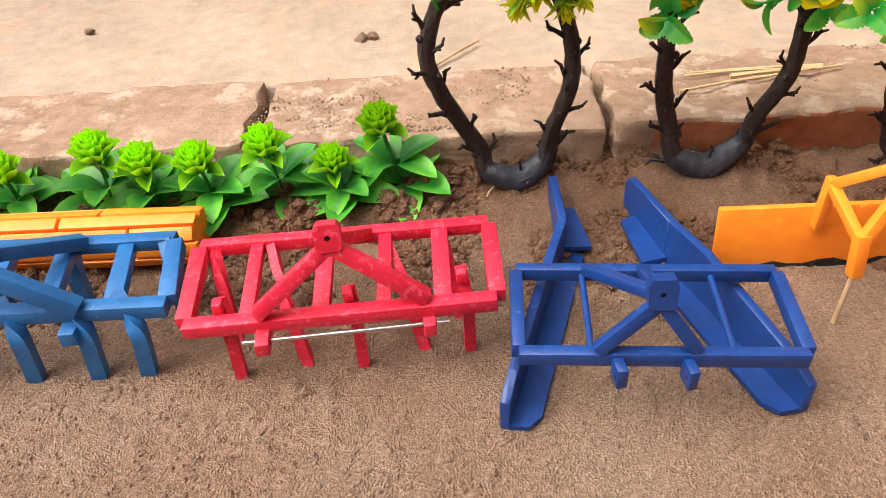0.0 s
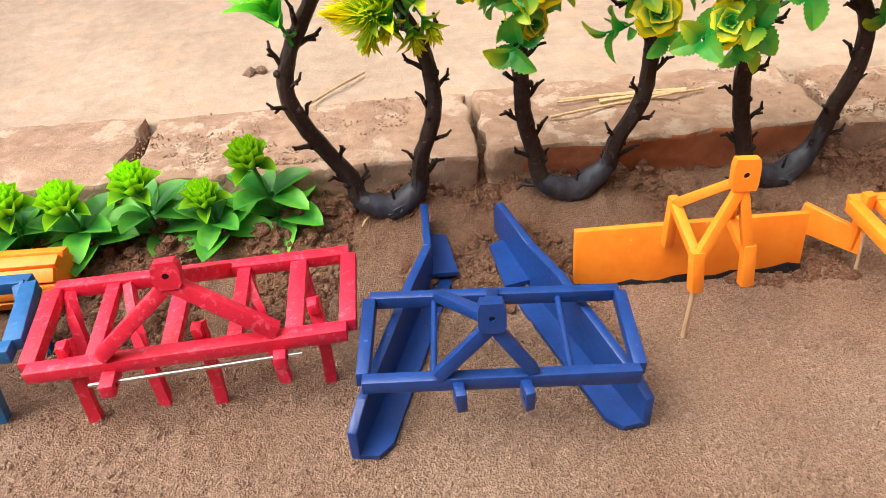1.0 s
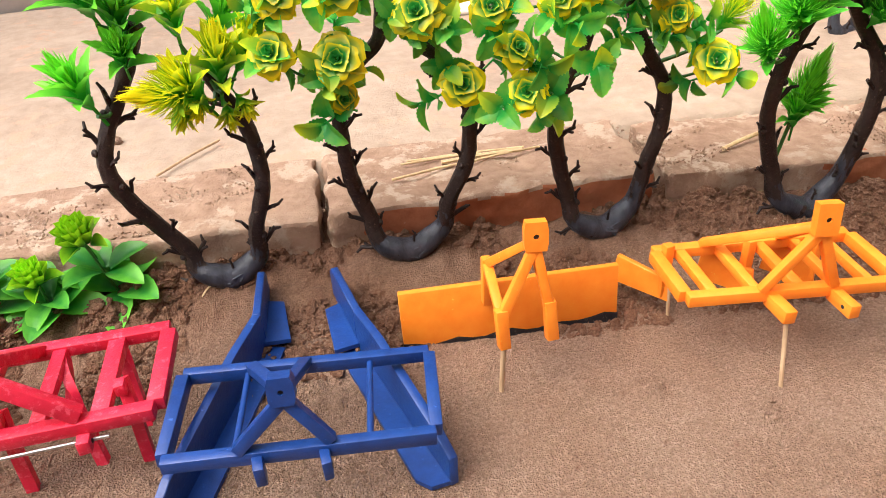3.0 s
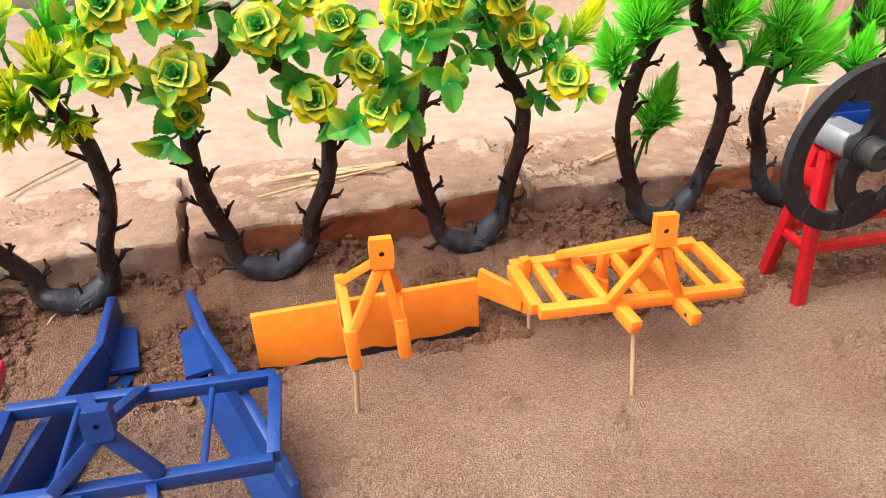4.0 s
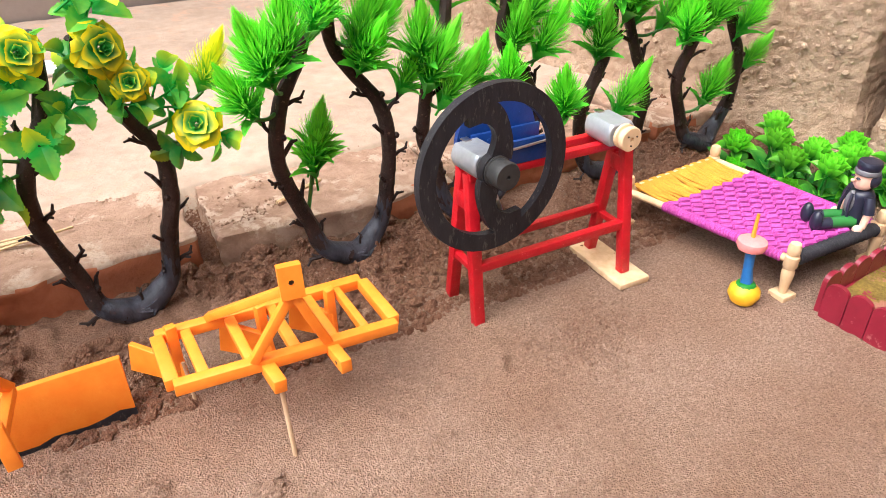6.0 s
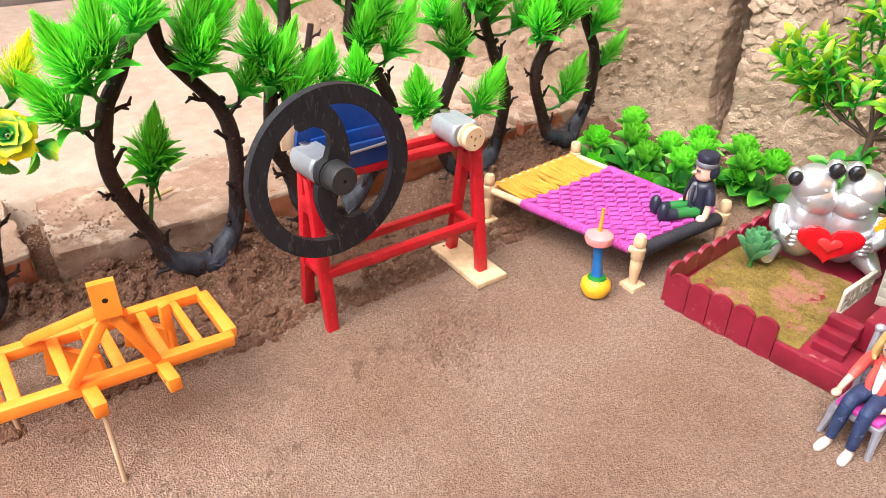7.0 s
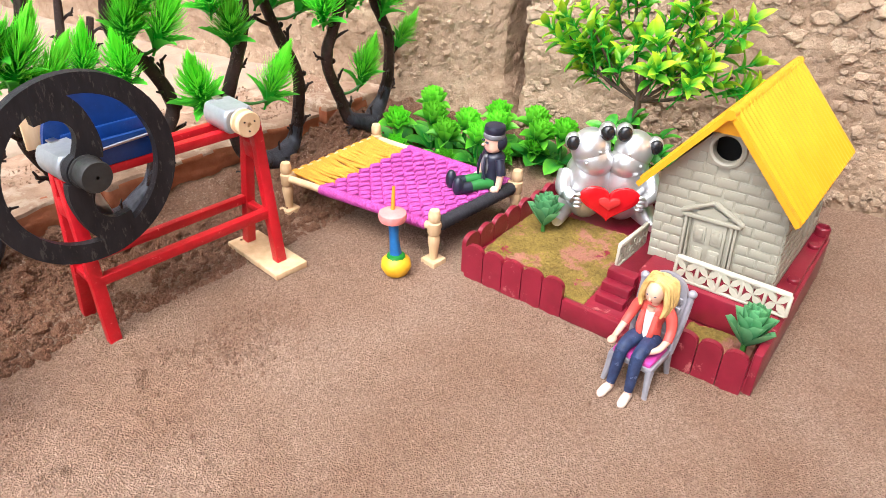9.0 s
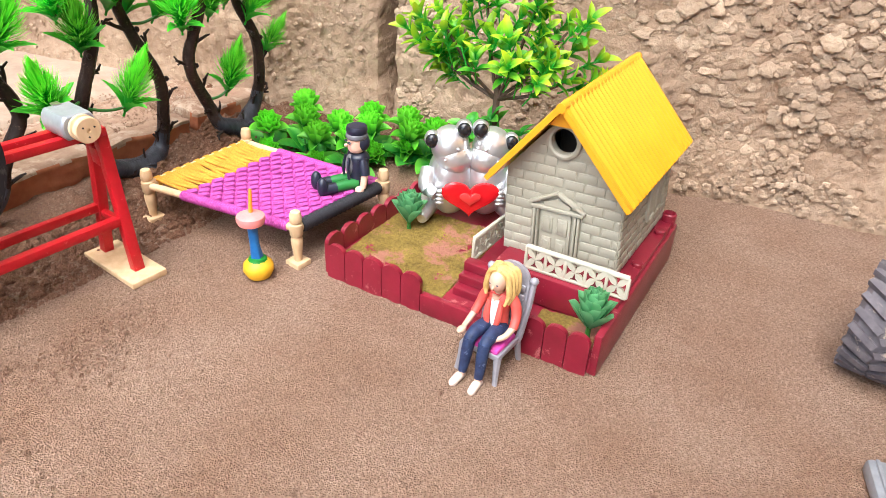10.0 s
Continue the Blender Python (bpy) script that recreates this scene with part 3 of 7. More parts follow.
# lighter blue cultivator beside it
BZ = 0.046
blue_tool = thing("cultivator", (-0.10, 0.375, 0), "mid-blue painted wooden toy cultivator with thick tines", "farm tool", "toy farm implements")
implement_frame(blue_tool, [(-0.215, 0.425, BZ), (-0.047, 0.409, BZ), (-0.041, 0.351, BZ), (-0.212, 0.367, BZ)], M_BLUE2, 0.0095, ((0.22, 0.009), (0.42, 0.009), (0.62, 0.010), (0.83, 0.010)), h=0.008)
a_frame(blue_tool, (-0.135, 0.358, 0.084), [(-0.172, 0.360, BZ), (-0.085, 0.352, BZ)], [(-0.10, 0.412, BZ)], M_BLUE2, 0.009, (0.014, 0.014, 0.008), (0, -1, 0.25))
for x in (-0.178, -0.0925):
    lug(blue_tool, (x, 0.362, BZ - 0.012), (0.020, 0.009, 0.009), M_BLUE2)
for x, y in ((-0.1255, 0.352), (-0.090, 0.349), (-0.062, 0.346), (-0.165, 0.355), (-0.198, 0.358)):
    tine(blue_tool, (x - 0.007, y + 0.016, BZ - 0.002), (x, y, -0.001), (0.008, -0.010, 0.006), M_BLUE2, 0.008, 0.007)
for x, y in ((-0.052, 0.396), (-0.11, 0.402), (-0.16, 0.408)):
    tine(blue_tool, (x, y + 0.012, BZ - 0.002), (x, y, -0.001), (0.002, -0.006, 0.005), M_BLUE2, 0.008, 0.007)

# yellow-painted log of split sticks
log = thing("log_roller", (-0.13, 0.455, 0), "yellow-painted roller of split sticks behind the cultivator", "farm tool", "toy farm implements")
part("core", tube(bmesh.new(), [(-0.30, 0.474, 0.018), (-0.044, 0.445, 0.018)], 0.0150, 14), M_ORANGE, log)
random.seed(8)
for k in range(11):
    a = math.tau * (k + 0.3) / 11
    off = Vector((0, math.cos(a) * 0.0160, math.sin(a) * 0.0160))
    x1 = -0.042 + random.uniform(-0.004, 0.004)
    joint = random.choice((-0.085, -0.105, -0.13))
    for p0, p1 in ((x1, joint), (joint - 0.002, -0.29)):
        p, q = (Vector((x, 0.445 - 0.1133 * (x + 0.044), 0.0185)) + off * random.uniform(0.98, 1.06) for x in (p0, p1))
        part("slat", bar(p, q, 0.0085, 0.0045, up=off), M_ORANGE, log)
part("wire", tube(bmesh.new(), [(-0.046, 0.438, 0.020), (-0.040, 0.432, 0.0185), (-0.030, 0.428, 0.019)], 0.0004, 6, steps=4), M_STEEL, log, "thin bare wire")

# dark blue ridger with two angled blades
UZ = 0.044
ridger = thing("ridger", (0.20, 0.33, 0), "dark blue wooden toy ridger with two splayed blades", "farm tool", "toy farm implements")
implement_frame(ridger, [(0.142, 0.349, UZ), (0.2715, 0.325, UZ), (0.2605, 0.268, UZ), (0.1325, 0.290, UZ)], M_BLUE, 0.006, (), h=0.008)
for u in (0.26, 0.755):
    a, b = lerp((0.142, 0.349, UZ - 0.004), (0.2715, 0.325, UZ - 0.004), u), lerp((0.1325, 0.290, UZ - 0.004), (0.2605, 0.268, UZ - 0.004), u)
    part("round_bar", tube(bmesh.new(), [a, b], 0.0017, 10), M_BLUE, ridger)
a_frame(ridger, (0.194, 0.284, 0.076), [(0.168, 0.284, UZ), (0.212, 0.277, UZ)], [(0.178, 0.341, UZ - 0.001), (0.206, 0.337, UZ - 0.001)], M_BLUE, 0.006, (0.0125, 0.015, 0.007), (-0.15, -1, 0.2), 0.0014)
for x, y in ((0.1765, 0.281), (0.2075, 0.2755)):
    lug(ridger, (x, y, UZ - 0.008), (0.010, 0.005, 0.012), M_BLUE)


def ridger_blade(foot, knee, tip, h0, h1, wide, side):
    """An upright board from the front foot to the rear tip, with a flange along its lower edge."""
    foot, knee, tip = Vector(foot), Vector(knee), Vector(tip)
    board = bmesh.new()
    d = (knee - foot).normalized()
    n = Vector((-d.y, d.x, 0))
    L = (knee - foot).length
    m = frame_of(d, (0, 0, 1), d.cross(Vector((0, 0, 1))), foot)
    plate(board, [(0, 0), (L, 0), (L, h1), (L * 0.72, h1 + 0.001), (L * 0.12, h0), (0.0, h0 - 0.006)], 0.005, m)
    bmesh.ops.bevel(board, geom=list(board.edges), offset=0.0005, segments=1, affect="EDGES")
    b = part("blade_board", board, M_BLUE, ridger)
    wing = bmesh.new()
    d2 = (tip - knee).normalized()
    L2 = (tip - knee).length
    plate(wing, [(0, 0.0), (L2, 0.004), (L2, h1 * 0.75), (L2 * 0.92, h1 * 0.9), (0, h1)], 0.005, frame_of(d2, (0, 0, 1), d2.cross(Vector((0, 0, 1))), knee))
    bmesh.ops.bevel(wing, geom=list(wing.edges), offset=0.0005, segments=1, affect="EDGES")
    part("blade_wing", wing, M_BLUE, ridger)
    flange = bmesh.new()
    o = n * side
    A, B = foot + o * 0.001, knee + o * 0.001
    outline = [A, A + o * wide * 0.7 + d * 0.002, A + o * wide + d * 0.010, B + o * wide * 0.9, B]
    plate(flange, [((p - A).dot(d), (p - A).dot(n)) for p in outline], 0.003, frame_of(d, n, (0, 0, 1), A + Vector((0, 0, 0.0025))))
    part("blade_flange", flange, M_BLUE, ridger)
    tab = bmesh.new()
    n2 = Vector((-d2.y, d2.x, 0))
    plate(tab, [(-0.004, 0), (L2 * 0.72, 0), (L2 * 0.66, side * 0.013), (-0.004, side * 0.018)], 0.003, frame_of(d2, n2, (0, 0, 1), knee + Vector((0, 0, 0.0085))))
    bmesh.ops.recalc_face_normals(tab, faces=tab.faces)
    part("wing_flange", tab, M_BLUE, ridger)


ridger_blade((0.124, 0.279, 0.0), (0.181, 0.405, 0.0), (0.187, 0.46, 0.0), 0.026, 0.030, 0.015, -1)
ridger_blade((0.268, 0.268, 0.0), (0.241, 0.385, 0.0), (0.234, 0.443, 0.0), 0.026, 0.034, 0.016, 1)

# orange grader blade
grader = thing("grader_blade", (0.335, 0.36, 0), "orange-yellow toy grader blade with black lower edge on a stick", "farm tool", "toy farm implements")
d = Vector((0.139, -0.016, 0)).normalized()
m = frame_of(d, (0, 0.10, 0.995), d.cross(Vector((0, 0.10, 0.995))), (0.3365, 0.3725, 0.0205))
bm = bmesh.new()
block(bm, (0.140, 0.041, 0.005), m, 0.0006, 0.0003)
part("blade", bm, M_ORANGE, grader)
bm = bmesh.new()
edge = [(-0.0702, -0.0208)] + [(0.0702, -0.0208)] + [(0.0702 - 0.1404 * k / 16, -0.0165 + 0.0018 * math.sin(k * 1.7) + (0.002 if k < 4 else 0) - 0.0012 * (k > 10)) for k in range(17)]
plate(bm, edge, 0.0058, m)
part("cutting_edge", bm, M_BLACK, grader, "black-painted lower edge")
ga = Vector((0.336, 0.334, 0.097))
a_frame(grader, ga, [(0.3135, 0.326, 0.052), (0.342, 0.325, 0.053)], [(0.320, 0.366, 0.062), (0.352, 0.362, 0.05)], M_ORANGE, 0.0055, (0.013, 0.017, 0.006), (-0.2, -1, 0.15))
for x, y in ((0.3135, 0.3265), (0.342, 0.3255)):
    bm = bar((x, y, 0.058), (x + 0.001, y - 0.003, 0.033), 0.0065, 0.006, up=(0, 1, 0))
    part("hitch_arm", bm, M_ORANGE, grader)
part("rail", bar((0.3195, 0.367, 0.0595), (0.3135, 0.325, 0.053), 0.0055, 0.0055), M_ORANGE, grader)
part("rail", bar((0.352, 0.363, 0.049), (0.342, 0.325, 0.050), 0.0055, 0.0055), M_ORANGE, grader)
part("post", bar((0.3195, 0.369, 0.03), (0.3195, 0.369, 0.064), 0.006, 0.006, up=(0, 1, 0)), M_ORANGE, grader)
part("prop_stick", tube(bmesh.new(), [(0.3145, 0.324, 0.036), (0.3125, 0.3225, -0.003)], 0.0015, 8), M_TWIG, grader, "bare bamboo prop stick")

# orange blade plough frame
OZ = 0.051
plough = thing("blade_plough", (0.485, 0.32, 0), "orange-yellow wooden toy frame with small blades, propped on a stick", "farm tool", "toy farm implements")
implement_frame(plough, [(0.4265, 0.362, OZ), (0.5495, 0.339, OZ + 0.001), (0.5435, 0.288, OZ), (0.421, 0.313, OZ)], M_ORANGE, 0.007, ((0.13, 0.006), (0.33, 0.006), (0.53, 0.006), (0.71, 0.006), (0.86, 0.005)), h=0.0075)
a_frame(plough, (0.4865, 0.297, 0.097), [(0.4615, 0.303, OZ), (0.502, 0.295, OZ)], [(0.456, 0.356, OZ + 0.001), (0.505, 0.347, OZ)], M_ORANGE, 0.0055, (0.0125, 0.019, 0.006), (-0.25, -1, 0.15))
for x, y in ((0.4685, 0.303), (0.5045, 0.296)):
    lug(plough, (x, y, OZ - 0.0065), (0.020, 0.007, 0.0085), M_ORANGE, (-0.06, -1, 0))


def small_blade(a, b, h, lean):
    a, b = Vector(a), Vector(b)
    d = (b - a).normalized()
    up = Vector(lean).normalized()
    bm = bmesh.new()
    plate(bm, [(0, 0), ((b - a).length, 0), ((b - a).length * 0.97, h * 0.8), (0.004, h)], 0.004, frame_of(d, up, d.cross(up), a))
    bmesh.ops.bevel(bm, geom=list(bm.edges), offset=0.0004, segments=1, affect="EDGES")
    part("small_blade", bm, M_ORANGE, plough)


small_blade((0.413, 0.384, 0.016), (0.437, 0.352, 0.014), 0.020, (0, 0.1, 1))
small_blade((0.462, 0.364, 0.020), (0.486, 0.336, 0.018), 0.022, (0, 0.1, 1))
small_blade((0.505, 0.356, 0.022), (0.526, 0.33, 0.020), 0.022, (0, 0.1, 1))
for x, y in ((0.4345, 0.357), (0.484, 0.345), (0.525, 0.335)):
    part("blade_post", bar((x, y, OZ + 0.004), (x, y, 0.016), 0.006, 0.006, up=(0, 1, 0)), M_ORANGE, plough)
part("prop_stick", tube(bmesh.new(), [(0.4685, 0.287, 0.04), (0.466, 0.275, -0.003)], 0.0013, 8), M_TWIG, plough, "bare bamboo prop stick")
part("rear_prop_stick", tube(bmesh.new(), [(0.436, 0.353, 0.03), (0.437, 0.350, -0.003)], 0.0011, 8), M_TWIG, plough, "bare bamboo prop stick")


# ---- plants ----
def leaf_material(name, inner, outer, rough=0.42, spread=0.18):
    """Moulded plastic foliage: its colour runs from the inner tone to the outer one along the 'tip' attribute."""
    m = bpy.data.materials.new(name)
    m.use_nodes = True
    n, l = m.node_tree.nodes, m.node_tree.links
    b = n["Principled BSDF"]
    at, tc, nz = n.new("ShaderNodeAttribute"), n.new("ShaderNodeTexCoord"), n.new("ShaderNodeTexNoise")
    at.attribute_name = "tip"
    nz.inputs["Scale"].default_value = 160
    l.new(tc.outputs["Object"], nz.inputs["Vector"])
    add = n.new("ShaderNodeMath")
    add.operation = "MULTIPLY_ADD"
    add.inputs[1].default_value = 0.5
    l.new(nz.outputs[0], add.inputs[0])
    sub = n.new("ShaderNodeMath")
    sub.operation = "SUBTRACT"
    sub.inputs[1].default_value = 0.25
    l.new(at.outputs["Fac"], sub.inputs[0])
    l.new(sub.outputs[0], add.inputs[2])
    mix = n.new("ShaderNodeMix")
    mix.data_type = "RGBA"
    mix.inputs[6].default_value, mix.inputs[7].default_value = (*inner, 1), (*outer, 1)
    l.new(add.outputs[0], mix.inputs[0])
    info, hsv, r = n.new("ShaderNodeObjectInfo"), n.new("ShaderNodeHueSaturation"), n.new("ShaderNodeMapRange")
    r.inputs[3].default_value, r.inputs[4].default_value = 1 - spread, 1 + spread
    l.new(info.outputs["Random"], r.inputs[0])
    l.new(r.outputs[0], hsv.inputs["Value"])
    l.new(mix.outputs[2], hsv.inputs["Color"])
    l.new(hsv.outputs[0], b.inputs["Base Color"])
    b.inputs["Roughness"].default_value = rough
    thin, both = n.new("ShaderNodeBsdfTranslucent"), n.new("ShaderNodeMixShader")
    l.new(hsv.outputs[0], thin.inputs["Color"])
    both.inputs[0].default_value = 0.38
    l.new(b.outputs[0], both.inputs[1])
    l.new(thin.outputs[0], both.inputs[2])
    l.new(both.outputs[0], n["Material Output"].inputs["Surface"])
    wv = n.new("ShaderNodeTexNoise")
    wv.inputs["Scale"].default_value = 500
    l.new(tc.outputs["Object"], wv.inputs["Vector"])
    bp = n.new("ShaderNodeBump")
    bp.inputs["Strength"].default_value, bp.inputs["Distance"].default_value = 0.25, 0.0008
    l.new(wv.outputs[0], bp.inputs["Height"])
    l.new(bp.outputs[0], b.inputs["Normal"])
    return m


M_ROSE = leaf_material("yellow_green_petals", (0.045, 0.38, 0.06), (0.95, 0.77, 0.005))
M_ROSELEAF = leaf_material("serrated_rose_leaf", (0.024, 0.39, 0.055), (0.64, 0.70, 0.01), spread=0.36)
M_TUFT = leaf_material("bright_green_needles", (0.040, 0.42, 0.035), (0.26, 0.86, 0.05), spread=0.32)
M_YTUFT = leaf_material("yellow_needles", (0.07, 0.48, 0.04), (0.95, 0.88, 0.02))
M_ROSETTE = leaf_material("succulent_green", (0.012, 0.20, 0.02), (0.24, 0.76, 0.04), spread=0.22)
M_LIMEHEAD = leaf_material("lime_succulent_green", (0.02, 0.26, 0.02), (0.44, 0.84, 0.02), spread=0.2)
M_BROAD = leaf_material("broad_green_leaf", (0.02, 0.24, 0.03), (0.20, 0.62, 0.05), spread=0.3)
M_LIME = leaf_material("lime_tipped_leaf", (0.03, 0.34, 0.02), (0.56, 0.80, 0.03), spread=0.28)
M_BLUEGREEN = leaf_material("bluish_green_leaf", (0.016, 0.19, 0.06), (0.24, 0.58, 0.27), spread=0.15)


def leaf(bm, m, length, width, teeth=0.0, cup=0.2, arch=0.35, steps=7, tip=(0.0, 1.0), shape=0.9, edge=0.0, blunt=0.8):
    """A leaf from the origin along +y, its face to +z: folded along the midrib, arching, toothed."""
    lay = bm.verts.layers.float.get("tip") or bm.verts.layers.float.new("tip")
    rows = []
    for i in range(steps + 1):
        t = i / steps
        w = width * (math.sin(math.pi * min(1, t * 0.94 + 0.06) ** shape)) ** blunt * 0.5
        w = max(w, width * 0.05 if i < steps else 0.0)
        if teeth and 0 < i < steps:
            w *= 1 + teeth * (1 if i % 2 else -0.6)
        y = length * t + (teeth * length * 0.04 if i % 2 else 0)
        z = length * arch * (t * t - 0.25 * t) * -1
        row = []
        for s in (-1, -0.5, 0, 0.5, 1):
            v = bm.verts.new(m @ Vector((s * w, y, z + abs(s) ** 1.5 * w * cup * 2)))
            v[lay] = min(1.5, tip[0] + (tip[1] - tip[0]) * t + edge * abs(s))
            row.append(v)
        rows.append(row)
    for a, b in zip(rows, rows[1:]):
        for k in range(4):
            bm.faces.new((a[k], a[k + 1], b[k + 1], b[k]))


def petal(bm, m, length, width, curl, tip=(0.2, 1.0), steps=6, cols=7):
    """A cupped rose petal: rises along +z leaning out to +y, its rim rolled out by curl."""
    lay = bm.verts.layers.float.get("tip") or bm.verts.layers.float.new("tip")
    rows = []
    for i in range(steps + 1):
        t = i / steps
        w = width * (0.35 + 0.65 * math.sin(math.pi * (0.12 + 0.62 * t))) * 0.5
        row = []
        for c in range(cols):
            s = c / (cols - 1) * 2 - 1
            top = 1 - 0.18 * s * s * t
            wave = 0.09 * length * t * t * math.sin(s * 4.2 + curl * 9 + width * 900)
            v = bm.verts.new(m @ Vector((s * w, curl * length * t ** 2.6 - 0.40 * w * (1 - s * s) * -1 - 0.3 * w + wave, length * t * top * (1 - 0.35 * max(0, curl) * t))))
            v[lay] = tip[0] + (tip[1] - tip[0]) * max(t, abs(s) * 0.8 * (0.3 + 0.7 * t)) ** 4.6
            row.append(v)
        rows.append(row)
    for a, b in zip(rows, rows[1:]):
        for k in range(cols - 1):
            bm.faces.new((a[k], a[k + 1], b[k + 1], b[k]))


def around(angle, lean, out=0.0, up=0.0):
    """Pose of a leaf set round a stalk: lean 0 lies flat, 90 stands up."""
    return Matrix.Rotation(angle, 4, "Z") @ Matrix.Translation((0, out, up)) @ Matrix.Rotation(radians(lean), 4, "X")


def stem(bm, pts, r, tip=0.0):
    lay = bm.verts.layers.float.get("tip") or bm.verts.layers.float.new("tip")
    tube(bm, pts, r, 5)
    return lay


def template(build, mat, name):
    bm = bmesh.new()
    bm.verts.layers.float.new("tip")
    build(bm)
    return finish(name, bm, mat)


def build_rose(bm):
    stem(bm, [(0, 0, -0.004), (0, 0, 0.002)], 0.0009)
    for k in range(5):
        leaf(bm, around(k * math.tau / 5 + 0.3, 12 - 20 * (k % 2), 0.002), 0.015, 0.0095, 0.12, 0.25, 0.4, 12, (0.0, 0.9), edge=0.2)
    for ring, (count, length, width, lean, curl, tip) in enumerate(((5, 0.0150, 0.0185, 30, 0.55, (0.05, 1.6)), (4, 0.0125, 0.0155, 52, 0.5, (-0.05, 1.5)), (4, 0.0098, 0.0112, 70, 0.42, (-0.15, 1.35)), (3, 0.0080, 0.0075, 80, 0.22, (-0.3, 0.7)), (3, 0.0064, 0.0045, 86, 0.0, (-0.4, -0.1)))):
        for k in range(count):
            a = k * math.tau / count + ring * 0.63
            petal(bm, Matrix.Rotation(a, 4, "Z") @ Matrix.Translation((0, 0.0016 - ring * 0.0002, 0.001 + ring * 0.0006)) @ Matrix.Rotation(radians(-(90 - lean)), 4, "X"), length, width, curl, tip)


def build_spray(bm):
    stem(bm, [(0, 0, -0.004), (0.001, 0, 0.008), (0.0, 0.001, 0.016)], 0.0007)
    for k, (a, up, lean, L) in enumerate(((0.2, 0.006, 25, 0.0145), (2.3, 0.009, 30, 0.015), (4.3, 0.012, 35, 0.0145), (1.3, 0.016, 60, 0.0135), (5.4, 0.004, 5, 0.013))):
        leaf(bm, around(a, lean, 0.001, up), L * 1.05, L * 0.80, 0.11, 0.30, 0.45, 16, (-0.05, 0.9 if k == 3 else 0.25), shape=1.05, blunt=0.55)


def build_tuft(bm):
    """Broad toothed leaves round the foot of an upright brush of needles."""
    stem(bm, [(0, 0, -0.016), (0, 0, 0.030)], 0.0009)
    for k in range(5):
        leaf(bm, around(k * math.tau / 5, 56 + 14 * (k % 2), 0.0014, -0.012 + 0.004 * (k % 2)), 0.023, 0.0086, 0.16, 0.32, 0.5, 14, (-0.1, 0.40), blunt=0.7)
    rnd = random.Random(4)
    n = 330
    for k in range(n):
        t = k / n
        leaf(bm, around(k * 2.399 + rnd.uniform(-0.2, 0.2), 12 + 66 * t ** 1.0 + rnd.uniform(-8, 8), 0.0006, -0.002 + 0.029 * t), 0.0185 - 0.0055 * t + rnd.uniform(-0.002, 0.002), 0.00105, 0, 0.2, -0.5, 3, (-0.1 + 0.4 * t, 1.1 + 0.3 * t))


def build_fan(bm):
    """Long toothed leaves with a small brush at the heart."""
    stem(bm, [(0, 0, -0.016), (0, 0, 0.010)], 0.001)
    for k in range(10):
        leaf(bm, around(k * 2.399, 50 + 3.8 * k, 0.0012, 0.0016 * k - 0.004), 0.030 - 0.001 * k, 0.0090, 0.12, 0.35, 0.45, 14, (-0.25, 0.95))
    for k in range(46):
        t = k / 46
        leaf(bm, around(k * 2.399, 40 + 46 * t, 0.0006, 0.010 + 0.010 * t), 0.017, 0.0019, 0, 0.3, -0.3, 3, (0.2, 1.2))


def build_rosette(bm):
    """A closed artichoke-like head of cupped leaves."""
    stem(bm, [(0, 0, -0.014), (0, 0, 0.002)], 0.0012)
    n = 0
    for count, lean, length, width, up in ((4, 24, 0.014, 0.0095, 0.0), (7, 46, 0.0165, 0.0090, 0.001), (8, 58, 0.0165, 0.0082, 0.003), (8, 68, 0.0155, 0.0072, 0.005), (7, 76, 0.0140, 0.0060, 0.0065), (6, 82, 0.012, 0.0048, 0.008), (4, 87, 0.011, 0.0035, 0.0095)):
        for k in range(count):
            leaf(bm, around(k * math.tau / count + n * 0.5, lean, 0.0042 - 0.0006 * n, up), length, width, 0, 0.55, -0.22 if lean > 40 else 0.3, 7, (-0.2 + 0.03 * n, 0.80 + 0.07 * n), shape=1.35, edge=0.22, blunt=0.65)
        n += 1


def basal_leaf(k):
    def build(bm):
        leaf(bm, around(k * math.tau / 5 + 0.4 * (k % 2), 40 - 20 * (k % 2), 0.003, 0.0), 0.031, 0.0185, 0.025, 0.22, 0.42, 12, (-0.25, 0.25 + 0.4 * (k % 2)), shape=1.15, edge=0.42, blunt=0.6)
    return build


def build_limespray(bm):
    stem(bm, [(0, 0, -0.012), (0.001, 0, 0.004), (0.0, 0.001, 0.016)], 0.0007)
    for k in range(7):
        leaf(bm, around(k * 2.399, 24 + 7 * k, 0.0006, -0.002 + 0.0028 * k), 0.0155, 0.0066, 0.0, 0.25, 0.3, 7, (-0.1, 0.3 + 0.18 * k), blunt=0.7)


def succulent_leaf(k, n=26):
    def build(bm):
        t = k / n
        leaf(bm, around(k * 2.399, 46 + 41 * t, 0.0010, 0.004 + 0.010 * t), 0.0200 - 0.004 * t * t, 0.0088, 0.0, 0.35, -0.12, 7, (-0.1, 0.5), shape=1.5, edge=0.55, blunt=0.5)
    return build


